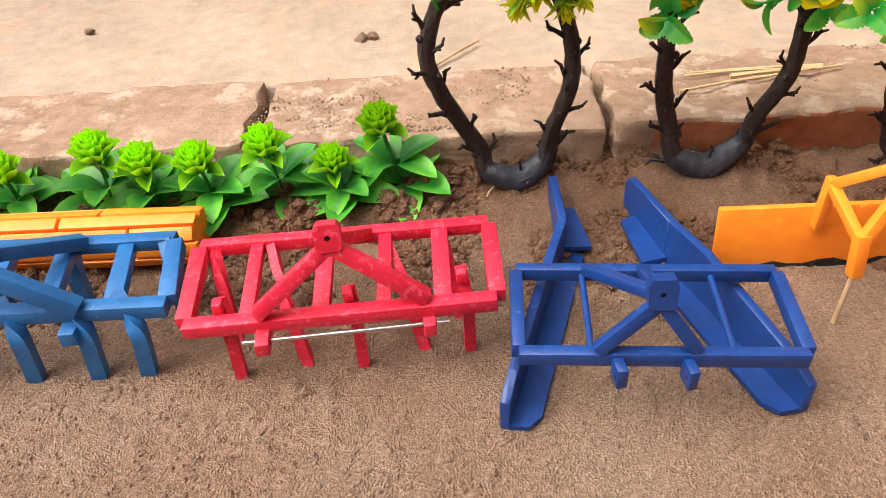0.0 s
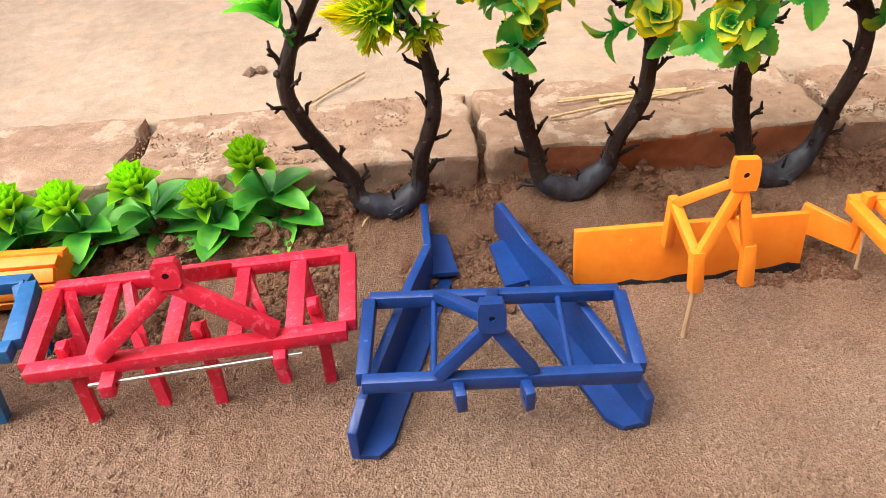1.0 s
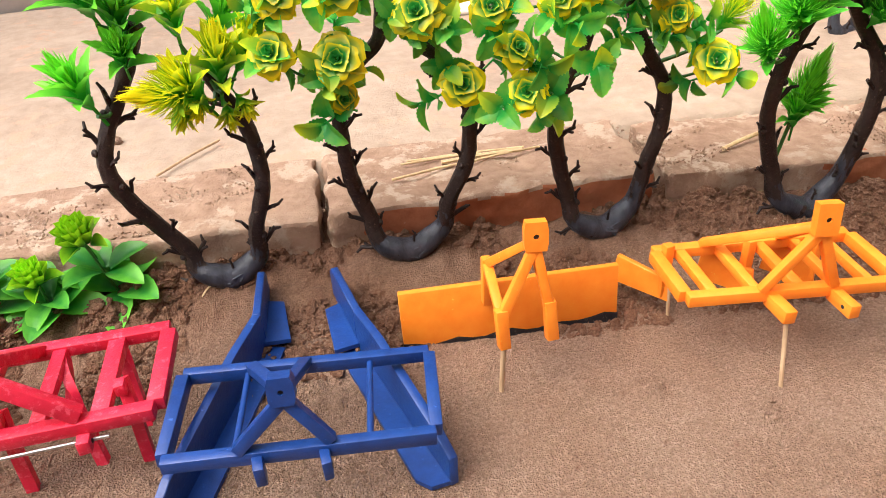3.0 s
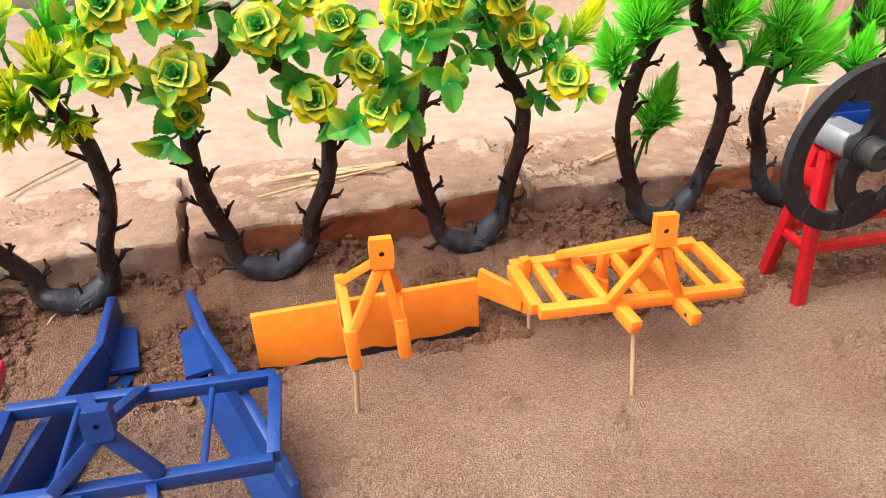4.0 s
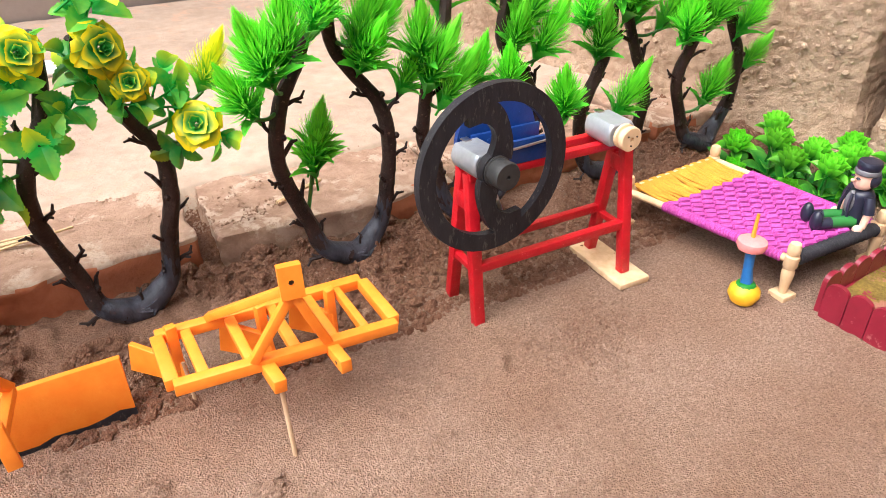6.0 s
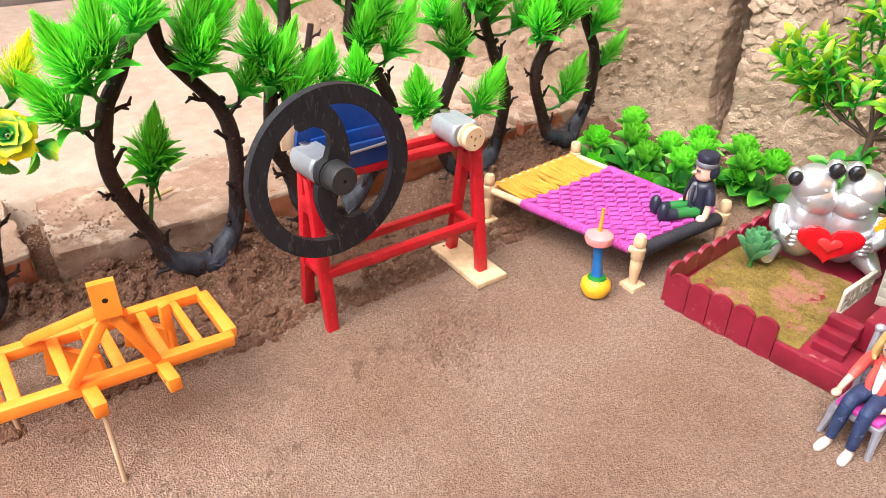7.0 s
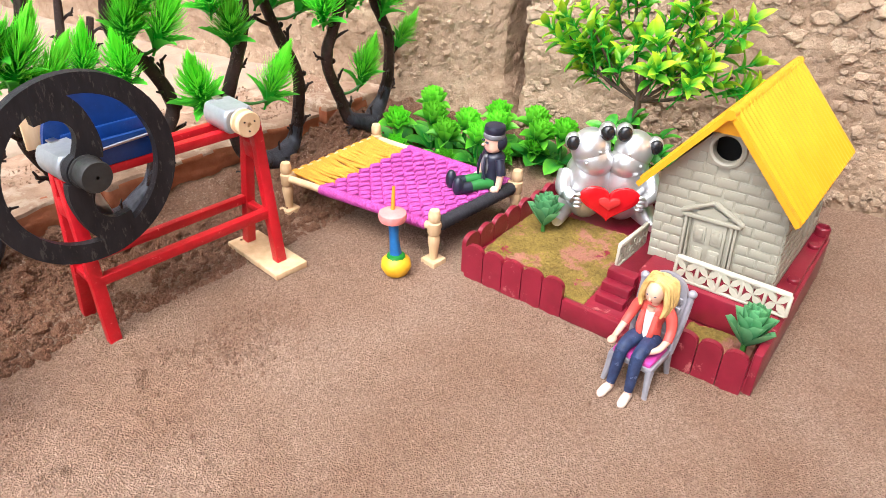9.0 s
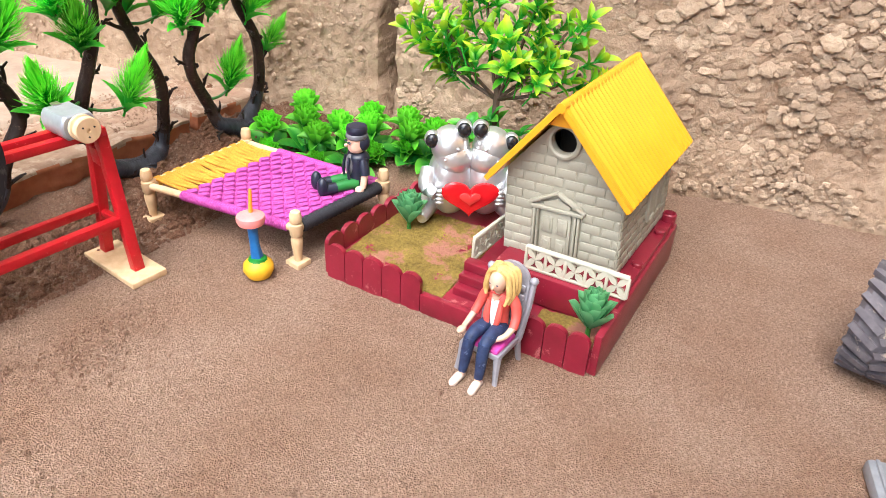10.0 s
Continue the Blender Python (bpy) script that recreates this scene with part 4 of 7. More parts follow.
T_ROSE = template(build_rose, M_ROSE, "rose")
T_SPRAY = template(build_spray, M_ROSELEAF, "leaf_spray")
T_TUFT = template(build_tuft, M_TUFT, "needle_tuft")
T_YTUFT = template(build_tuft, M_YTUFT, "yellow_tuft")
T_FAN = template(build_fan, M_TUFT, "leaf_fan")
T_YFAN = template(build_fan, M_YTUFT, "yellow_leaf_fan")
T_ROSETTE = template(build_rosette, M_ROSETTE, "rosette")
T_LIMEROSETTE = template(build_rosette, M_LIMEHEAD, "rosette")
T_BASAL = [template(basal_leaf(k), M_BROAD, "broad_leaf") for k in range(5)]
T_LIME = template(build_limespray, M_LIME, "lime_spray")
T_SUCC = [template(succulent_leaf(k), M_BLUEGREEN, "leaf") for k in range(26)]


def build_stub(bm):
    tube(bm, [(0, 0, -0.002), (0, 0.0005, 0.004), (0.0008, 0.001, 0.0085)], [0.0013, 0.001, 0.0008], 6)
    tube(bm, [(0, 0.0004, 0.004), (0.0025, 0.0012, 0.0066)], [0.0008, 0.0006], 5)
    tube(bm, [(0.0006, 0.001, 0.0075), (-0.0012, 0.0, 0.0105)], [0.0008, 0.0005], 5)


_bm = bmesh.new()
build_stub(_bm)
T_STUB = finish("twig_stub", _bm, M_BARK)
_bm = bmesh.new()
lathe(_bm, [(0.0001, -0.001), (0.0022, 0.0), (0.0024, 0.0012), (0.0014, 0.0026), (0.0001, 0.003)], Matrix(), 8)
T_KNOB = finish("bark_knob", _bm, M_BARK)


def sprig(name, mesh, parent, at, direction, size=1.0, spin=None):
    """Sets a shared foliage mesh on its plant, growing along direction."""
    q = Vector(direction).normalized().to_track_quat("Z", "Y").to_matrix().to_4x4()
    m = Matrix.Translation(at) @ q @ Matrix.Rotation(random.uniform(0, math.tau) if spin is None else spin, 4, "Z") @ Matrix.Scale(size, 4)
    ob = new(name, mesh)
    ob.parent = parent
    ob.matrix_basis = world_of(parent).inverted() @ m
    return ob


def basal(parent, at, direction, size, spin):
    """Five broad leaves round a stalk."""
    for mesh in T_BASAL:
        sprig("broad_leaf", mesh, parent, at, direction, size, spin)


def bent_tree(y, left, right, label, lean=0.0, thick=1.0, category="tree"):
    """A toy tree whose two dark limbs rise from one foot in a U; limbs are given as (x, z) in the plane y."""
    bx, bz = left[0]
    root = thing("bent_tree", (bx, y, 0.012), label, category, "trees along the kerb")
    limbs = []
    left, right = ([(a[0] + side * 0.004, a[1]), (a[0] + side * 0.004 + 0.62 * (b[0] - a[0]), a[1] + 0.34 * (b[1] - a[1])), *rest] for side, (a, b, *rest) in ((-1, (left[0], left[1], *left[1:])), (1, (right[0], right[1], *right[1:]))))
    for side, line in ((-1, left), (1, right)):
        pts = [Vector((x, y + lean * (z - bz) + 0.004 * math.sin(i * 1.3 + side), z)) for i, (x, z) in enumerate(line)]
        P = curve_points(pts, 5)
        bm = bmesh.new()
        tube(bm, P, [0.0072 * thick, 0.0058 * thick, 0.0052 * thick, 0.0047 * thick, 0.0042 * thick], 10, 0.18)
        ob = part("limb", bm, M_BARK, root)
        limbs.append(P)
        n = len(P)
        for k in range(3, n - 1, 3):
            if P[k].z > 0.15:
                break
            d = (P[k + 1] - P[k - 1]).normalized()
            out = d.cross(Vector((0, 1, 0))) * (1 if (k // 3) % 2 else -1)
            out = (out + Vector((0, random.uniform(-0.8, 0.3), 0)) + d * 1.1).normalized()
            sprig("twig_stub", T_STUB, root, P[k] + out * 0.0045, out, random.uniform(1.3, 1.75))
            if k % 2:
                sprig("bark_knob", T_KNOB, root, P[k] + Vector((random.choice((-1, 1)), -0.6, 0.1)) * 0.0042, (random.choice((-1, 1)), -0.6, 0.1), 1.1)
    foot = bmesh.new()
    cx = (left[0][0] + right[0][0]) / 2
    L0, R0 = limbs
    prof = [L0[8], L0[5], L0[2], Vector((cx, y, bz - 0.003)), R0[2], R0[5], R0[8]]
    tube(foot, prof, [0.0056, 0.0064, 0.0082, 0.0098, 0.0082, 0.0064, 0.0056], 16, 0.03, steps=4)
    for k in range(18):
        side = 1 if k % 2 else -1
        P = limbs[0 if side < 0 else 1]
        a = -2.9 + 0.16 * k
        ring_at = lambda q, r: q + Vector((math.cos(a) * r * side, -abs(math.sin(a)) * r, math.sin(a) * r * 0.25))
        tube(foot, [ring_at(P[9], 0.0044), ring_at(P[6], 0.0050), ring_at(P[3], 0.0062), Vector((cx + side * random.uniform(-0.004, 0.004), y - 0.0105 * random.uniform(0.6, 1.0), bz - 0.002 + random.uniform(-0.003, 0.004)))], [0.0005, 0.0008, 0.0010, 0.0009], 5, steps=3)
    part("foot", foot, M_BARKFOOT, root, "dark grey ribbed root foot")
    sprig("twig_stub", T_STUB, root, (cx, y - 0.003, bz + 0.006), (0, -0.1, 1), 0.9)
    return root, limbs


def toward(p, y=-0.6, z=0.4):
    return (random.uniform(-0.6, 0.6), y + random.uniform(-0.4, 0.5), z + random.uniform(-0.3, 0.4))


def stalk(root, a, b, name="stalk", r=0.0009, mat=None):
    a, b = Vector(a), Vector(b)
    bm = bmesh.new()
    tube(bm, [a, lerp(a, b, 0.5) + Vector((0, 0, -0.003)), b], [r * 1.3, r], 6, steps=3)
    return part(name, bm, mat or M_STALK, root)


M_STALK = material("green_plastic_stalk", (0.02, 0.10, 0.015), (0.05, 0.20, 0.03), 200, 0.45, 0.2)


def dress_rose(root, limbs, roses, y, sprays=20, seed=1, tops=True):
    """Roses at given (x, z, forward, size), with leaf sprays round them and up the limbs."""
    random.seed(seed)
    allp = [p for P in limbs for p in P if p.z > 0.10]
    for x, z, fwd, size in roses:
        at = Vector((x, y - fwd, z))
        near = min(allp, key=lambda p: (p - at).length)
        stalk(root, near, at + Vector((0, 0.003, -0.004)))
        sprig("rose", T_ROSE, root, at, (random.uniform(-0.45, 0.35), -1, random.uniform(0.15, 0.8)), size * 0.92)
        for k in range(2):
            sprig("leaf_spray", T_SPRAY, root, at + Vector((random.uniform(-0.010, 0.010), 0.006, random.uniform(-0.016, -0.004))), toward(at, -0.2, 0.0), random.uniform(0.85, 1.15))
    for k in range(sprays):
        p = random.choice([q for q in allp if q.z > 0.13])
        off = Vector((random.uniform(-0.026, 0.026), random.uniform(-0.022, 0.016), random.uniform(-0.008, 0.030)))
        sprig("leaf_spray", T_SPRAY, root, p + off, off + Vector((0, -0.01, 0.006)), random.uniform(0.85, 1.25))
        if k % 3 == 0:
            stalk(root, p, p + off)


def dress_tuft(root, limbs, tufts, y, extra=5, seed=2, meshes=None, low=0.14):
    random.seed(seed)
    allp = [p for P in limbs for p in P if p.z > 0.06]
    for x, z, fwd, size, dx in tufts:
        at = Vector((x, y - fwd, z))
        near = min(allp, key=lambda p: (p - at).length + max(0, p.z - at.z) * 0.5)
        stalk(root, near, at - Vector((dx * 0.006, 0, 0.008)), r=0.0012)
        sprig("needle_tuft", (meshes or (T_TUFT,))[0], root, at, (dx, -0.35, 1), size * 1.12)
    tall = [p for p in allp if p.z > low]
    for k in range(extra if tall else 0):
        p = random.choice(tall)
        off = Vector((random.uniform(-0.016, 0.016), random.uniform(-0.018, 0.018), random.uniform(0.0, 0.018)))
        mesh = random.choice(meshes or (T_TUFT, T_TUFT, T_FAN))
        sprig("leaf_fan", mesh, root, p + off, off + Vector((0, -0.004, 0.014)), random.uniform(0.85, 1.1))


root, limbs = bent_tree(0.475, [(0.162, 0.018), (0.141, 0.041), (0.124, 0.071), (0.114, 0.095), (0.110, 0.114), (0.117, 0.135), (0.127, 0.151), (0.138, 0.170), (0.150, 0.195)],
                        [(0.174, 0.018), (0.189, 0.051), (0.199, 0.083), (0.200, 0.106), (0.195, 0.129), (0.186, 0.148), (0.178, 0.17)], "dark bent toy tree with yellow needle flowers and long leaves")
sprig("needle_tuft", T_YTUFT, root, (0.166, 0.452, 0.158), (-0.75, -0.75, 0.35), 1.05)
stalk(root, (0.186, 0.474, 0.145), (0.168, 0.455, 0.156))
dress_tuft(root, limbs, [(0.188, 0.160, 0.012, 1.05, 0.1), (0.200, 0.165, 0.005, 1.0, 0.5), (0.176, 0.152, 0.018, 0.95, -0.5), (0.170, 0.188, 0.0, 1.0, 0.0)], 0.475, 0, 12, (T_YFAN,))
dress_tuft(root, limbs, [(0.114, 0.155, 0.008, 1.0, -0.3), (0.140, 0.192, 0.004, 1.0, 0.2), (0.128, 0.205, 0.004, 1.0, -0.3)], 0.475, 2, 13, (T_FAN,), 0.17)
for dx, dz in ((0.004, -0.004), (0.012, 0.0), (-0.008, 0.004), (-0.016, -0.002)):
    sprig("leaf_fan", T_YFAN, root, (0.184 + dx, 0.462, 0.149 + dz), (dx * 40, -0.8, -0.7), 0.55)

root, limbs = bent_tree(0.465, [(0.288, 0.018), (0.267, 0.046), (0.259, 0.072), (0.255, 0.097), (0.254, 0.121), (0.257, 0.140), (0.272, 0.158), (0.285, 0.172), (0.288, 0.200)],
                        [(0.303, 0.018), (0.324, 0.054), (0.336, 0.079), (0.341, 0.107), (0.340, 0.135), (0.324, 0.152), (0.307, 0.170), (0.296, 0.195)], "dark bent toy tree with yellow-green roses and toothed leaves")
dress_rose(root, limbs, [(0.256, 0.170, 0.026, 1.12), (0.304, 0.190, 0.024, 1.08), (0.329, 0.145, 0.026, 1.0), (0.219, 0.177, 0.022, 0.95), (0.228, 0.209, 0.02, 1.0), (0.260, 0.206, 0.02, 1.0), (0.256, 0.146, 0.022, 0.7), (0.335, 0.20, 0.0, 1.0)], 0.465, 15, 21)

root, limbs = bent_tree(0.445, [(0.431, 0.018), (0.408, 0.045), (0.398, 0.079), (0.393, 0.105), (0.397, 0.131), (0.412, 0.155), (0.419, 0.180), (0.42, 0.205)],
                        [(0.445, 0.018), (0.465, 0.064), (0.472, 0.093), (0.472, 0.122), (0.459, 0.146), (0.446, 0.172), (0.44, 0.20)], "dark bent toy tree with yellow-green roses beside red brick")
dress_rose(root, limbs, [(0.383, 0.196, 0.025, 1.0), (0.491, 0.143, 0.026, 1.05), (0.364, 0.141, 0.025, 0.95), (0.357, 0.167, 0.022, 0.9), (0.448, 0.196, 0.022, 1.05), (0.409, 0.200, 0.02, 0.95), (0.459, 0.176, 0.024, 0.8), (0.346, 0.19, 0.01, 0.9)], 0.445, 17, 31)
dress_tuft(root, limbs, [(0.505, 0.166, 0.012, 0.8, 0.4)], 0.445, 0, 33, (T_YTUFT,))

root, limbs = bent_tree(0.42, [(0.588, 0.017), (0.558, 0.051), (0.543, 0.087), (0.538, 0.117), (0.546, 0.147), (0.560, 0.164), (0.573, 0.190), (0.578, 0.215)],
                        [(0.600, 0.017), (0.623, 0.071), (0.624, 0.103), (0.619, 0.129), (0.602, 0.153), (0.588, 0.174), (0.584, 0.20)], "dark bent toy tree with bright green needle tufts")
dress_tuft(root, limbs, [(0.532, 0.172, 0.018, 1.1, -0.45), (0.548, 0.180, 0.012, 1.1, -0.1), (0.520, 0.150, 0.012, 0.95, -0.6), (0.570, 0.196, 0.012, 1.1, 0.2), (0.604, 0.182, 0.010, 1.05, 0.3), (0.618, 0.176, 0.0, 1.0, 0.6), (0.638, 0.142, 0.008, 0.9, 0.4)], 0.42, 6, 41)
random.seed(42)
stalk(root, (0.556, 0.424, 0.052), (0.567, 0.426, 0.094), r=0.0013)
sprig("needle_tuft", T_TUFT, root, (0.569, 0.425, 0.104), (0.14, -0.25, 1), 1.05)
for k in range(3):
    sprig("leaf_fan", T_FAN, root, (0.567, 0.424, 0.086 + 0.006 * k), (0.1 + 0.25 * (k - 1), -0.2, 1), 0.92)

root, limbs = bent_tree(0.41, [(0.694, 0.020), (0.664, 0.069), (0.651, 0.098), (0.655, 0.145), (0.668, 0.175), (0.675, 0.205)],
                        [(0.710, 0.020), (0.742, 0.060), (0.761, 0.090), (0.750, 0.123), (0.729, 0.152), (0.728, 0.175), (0.73, 0.20)], "dark bent toy tree with bright green tufts behind the machine")
dress_tuft(root, limbs, [(0.650, 0.148, 0.015, 1.05, 0.3), (0.662, 0.132, 0.016, 1.0, 0.5), (0.642, 0.165, 0.012, 1.0, -0.2), (0.700, 0.135, 0.0, 0.85, 0.0), (0.722, 0.128, 0.012, 0.9, -0.3), (0.756, 0.150, 0.012, 1.05, 0.3), (0.745, 0.172, 0.008, 1.0, 0.2)], 0.41, 6, 51)

root, limbs = bent_tree(0.40, [(0.845, 0.018), (0.815, 0.050), (0.809, 0.083), (0.821, 0.117), (0.831, 0.142), (0.838, 0.165), (0.84, 0.19)],
                        [(0.868, 0.016), (0.884, 0.050), (0.885, 0.087), (0.869, 0.126), (0.860, 0.155), (0.85, 0.185)], "dark bent toy tree with green tufts beside the string bed")
dress_tuft(root, limbs, [(0.775, 0.098, 0.012, 1.1, -0.4), (0.844, 0.086, 0.014, 1.05, 0.3), (0.812, 0.140, 0.010, 1.0, -0.2), (0.800, 0.165, 0.004, 1.0, -0.3), (0.85, 0.165, 0.006, 1.0, 0.2), (0.895, 0.150, 0.008, 1.0, 0.5)], 0.40, 6, 61)

root, limbs = bent_tree(0.375, [(0.952, 0.028), (0.922, 0.056), (0.902, 0.098), (0.908, 0.127), (0.921, 0.150), (0.925, 0.18)],
                        [(0.962, 0.028), (0.986, 0.067), (0.983, 0.107), (0.967, 0.141), (0.96, 0.175)], "dark bent toy tree with green tufts against the mud wall")
dress_tuft(root, limbs, [(0.942, 0.078, 0.006, 1.0, 0.1), (0.890, 0.145, 0.010, 1.05, -0.3), (0.925, 0.150, 0.010, 1.0, 0.0), (0.975, 0.138, 0.010, 1.0, 0.3), (0.998, 0.098, 0.006, 0.8, 0.6), (0.95, 0.155, 0.004, 1.0, -0.1)], 0.375, 5, 71)

root, limbs = bent_tree(0.70, [(0.855, 0.036), (0.845, 0.07), (0.850, 0.12), (0.842, 0.16)], [(0.865, 0.036), (0.872, 0.06), (0.878, 0.09)], "dark bare-stemmed toy tree by the worn wall", thick=0.9)
dress_tuft(root, limbs, [(0.842, 0.17, 0.0, 1.0, -0.2)], 0.70, 1, 81)


def flower(x, y, top, size, turn, label, base):
    """A toy succulent flower: broad basal leaves, a stalk and a rosette head."""
    bx, by = base
    root = thing("succulent_flower", (bx, by, 0.008), label, "flower", "flowers along the kerb")
    head = Vector((x, y, top - 0.021 * size))
    basal(root, (bx, by, 0.014), (0.0, -0.30, 1), 1.2 * size, turn)
    basal(root, lerp((bx, by, 0.012), head, 0.45), (x - bx, -0.2, 1), 0.95 * size, turn + 1.0)
    stalk(root, (bx, by, 0.004), head)
    sprig("rosette", T_LIMEROSETTE, root, head, ((x - bx) * 12, -0.30, 1), 1.15 * size, turn)
    return root


random.seed(91)
for i, (x, y, top, s, bx, by) in enumerate(((-0.245, 0.500, 0.064, 1.0, -0.25, 0.51), (-0.178, 0.498, 0.062, 1.0, -0.182, 0.506), (-0.113, 0.496, 0.072, 1.0, -0.118, 0.500), (-0.083, 0.490, 0.063, 1.0, -0.085, 0.490), (-0.046, 0.486, 0.062, 1.0, -0.040, 0.486), (0.000, 0.488, 0.068, 1.0, 0.006, 0.492), (0.043, 0.480, 0.053, 0.9, 0.050, 0.476), (0.078, 0.486, 0.076, 1.0, 0.090, 0.488))):
    flower(x, y, top, s, i * 1.1, "green plastic succulent flower with broad leaves, planted in damp soil", (bx, by))

# rosette bushes between bed and wall
for i, (x, y, h) in enumerate(((0.950, 0.335, 0.026), (0.972, 0.310, 0.030), (0.995, 0.325, 0.034), (0.958, 0.285, 0.022), (0.985, 0.280, 0.026), (0.968, 0.255, 0.024), (0.998, 0.250, 0.026), (1.020, 0.262, 0.028), (1.005, 0.214, 0.026), (1.025, 0.228, 0.028), (1.02, 0.195, 0.026))):
    root = thing("rosette_plant", (x, y, 0.008), "bright green plastic rosette plant between bed and wall", "plant", "rosette plants by the wall")
    basal(root, (x, y, 0.008), (0, -0.2, 1), 0.95, i)
    stalk(root, (x, y, 0.006), (x, y, h + 0.004))
    sprig("rosette", T_ROSETTE, root, (x, y, h + 0.006), (random.uniform(-0.4, 0.1), random.uniform(-0.4, 0.1), 1), 1.08, i * 0.7)
    if i % 3 == 0:
        sprig("rosette", T_ROSETTE, root, (x - 0.014, y - 0.009, h - 0.010), (-0.6, -0.5, 1), 0.9, i * 1.7)


# ---- the fodder-cutting machine ----
M_HUB = material("black_rubber", (0.012, 0.012, 0.012), (0.03, 0.03, 0.03), 200, 0.6, 0.3, 400)
cutter = thing("fodder_cutter", (0.69, 0.317, 0), "red-framed toy fodder cutter with a large black flywheel", "machine")
CX, CY = Vector((0.9857, -0.1683, 0)), Vector((0.1683, 0.9857, 0))
CO = Vector((0.6255, 0.3275, 0))


def cp(x, y, z):
    """A point of the machine: along its rails, across them, up."""
    return CO + CX * x + CY * y + Vector((0, 0, z))


for x in (0.0, 0.125):
    low = 0.0 if x == 0 else 0.005
    for s in (-1, 1):
        part("leg", bar(cp(x, s * 0.0200, low - (0.002 if x == 0 else 0)), cp(x + 0.001, s * 0.0045, 0.108), 0.0075, 0.0075, up=CX), M_RED2, cutter)
    part("cross_piece", bar(cp(x, -0.014, 0.040), cp(x, 0.014, 0.040), 0.005, 0.005), M_RED2, cutter)
    part("cross_piece", bar(cp(x, -0.006, 0.088), cp(x, 0.006, 0.088), 0.006, 0.012), M_RED2, cutter)
for s in (-1, 1):
    part("top_rail", bar(cp(-0.002, s * 0.0075, 0.107), cp(0.128, s * 0.0075, 0.107), 0.006, 0.006), M_RED2, cutter)
    part("lower_rail", bar(cp(0.002, s * 0.0145, 0.042), cp(0.124, s * 0.0145, 0.044), 0.006, 0.0065), M_RED2, cutter)
bm = bmesh.new()
block(bm, (0.027, 0.064, 0.005), frame_of(CX, CY, (0, 0, 1), cp(0.1245, -0.004, 0.0028)), 0.0007, 0.0003)
single("foot_plank", bm, M_WOOD, cp(0.1245, -0.004, 0), "pale bare wooden plank under the machine's legs", "plank")

WN = Vector((-0.08, -0.997, 0.02)).normalized()       # the wheel's axle, towards its face
WX = WN.cross(Vector((0, 0, 1))).normalized() * -1
WY = WN.cross(WX)
WC = Vector((0.6275, 0.3020, 0.1180))
WM = frame_of(WX, WY, WN, WC)


def flywheel():
    """Rim with two thick S-shaped spokes that run from rim to hub."""
    R, r, h, th = 0.0545, 0.0428, 0.0110, 0.0055
    bm = bmesh.new()
    n = 64
    for a, b in ((R, r), (h, 0.003)):
        loops = []
        for k in range(n):
            c, s = math.cos(k * math.tau / n), math.sin(k * math.tau / n)
            loops.append([WM @ Vector((c * q, s * q, z)) for q, z in ((a, -th / 2), (a - 0.0004, th / 2), (b, th / 2), (b, -th / 2))])
        rows = [[bm.verts.new(c) for c in lp] for lp in loops]
        for i in range(n):
            A, B = rows[i], rows[(i + 1) % n]
            for j in range(4):
                bm.faces.new((A[j], A[(j + 1) % 4], B[(j + 1) % 4], B[j]))
    wheel = part("flywheel", bm, M_BLACK, cutter, "scuffed black flywheel")
    for k, turn in enumerate((2.05, 2.05 + math.pi)):
        sp = bmesh.new()
        pts = []
        for i in range(15):
            t = i / 14
            rad = 0.0440 * (1 - t) + 0.008 * t
            ang = turn - 0.95 * t ** 0.55
            pts.append(WM @ Vector((rad * math.cos(ang), rad * math.sin(ang), 0)))
        loops = []
        for i, p in enumerate(pts):
            d = (pts[min(i + 1, 14)] - pts[max(i - 1, 0)]).normalized()
            s = d.cross(WN).normalized()
            w = 0.0066 + 0.0012 * math.cos(i * 0.45)
            loops.append([p + s * a * w + WN * b * th * 0.49 for a, b in ((-1, -1), (1, -1), (1, 1), (-1, 1))])
        rings(sp, loops)
        bmesh.ops.recalc_face_normals(sp, faces=sp.faces)
        part("spoke", sp, M_BLACK, wheel)
    hub = bmesh.new()
    lathe(hub, [(0.0095, 0.002), (0.0098, 0.004), (0.0088, 0.0045), (0.0092, 0.0135), (0.0085, 0.0150), (0.0012, 0.0152), (0.001, 0.0135)], WM, 26)
    part("hub", hub, M_HUB, wheel, "ribbed black rubber hub")


flywheel()


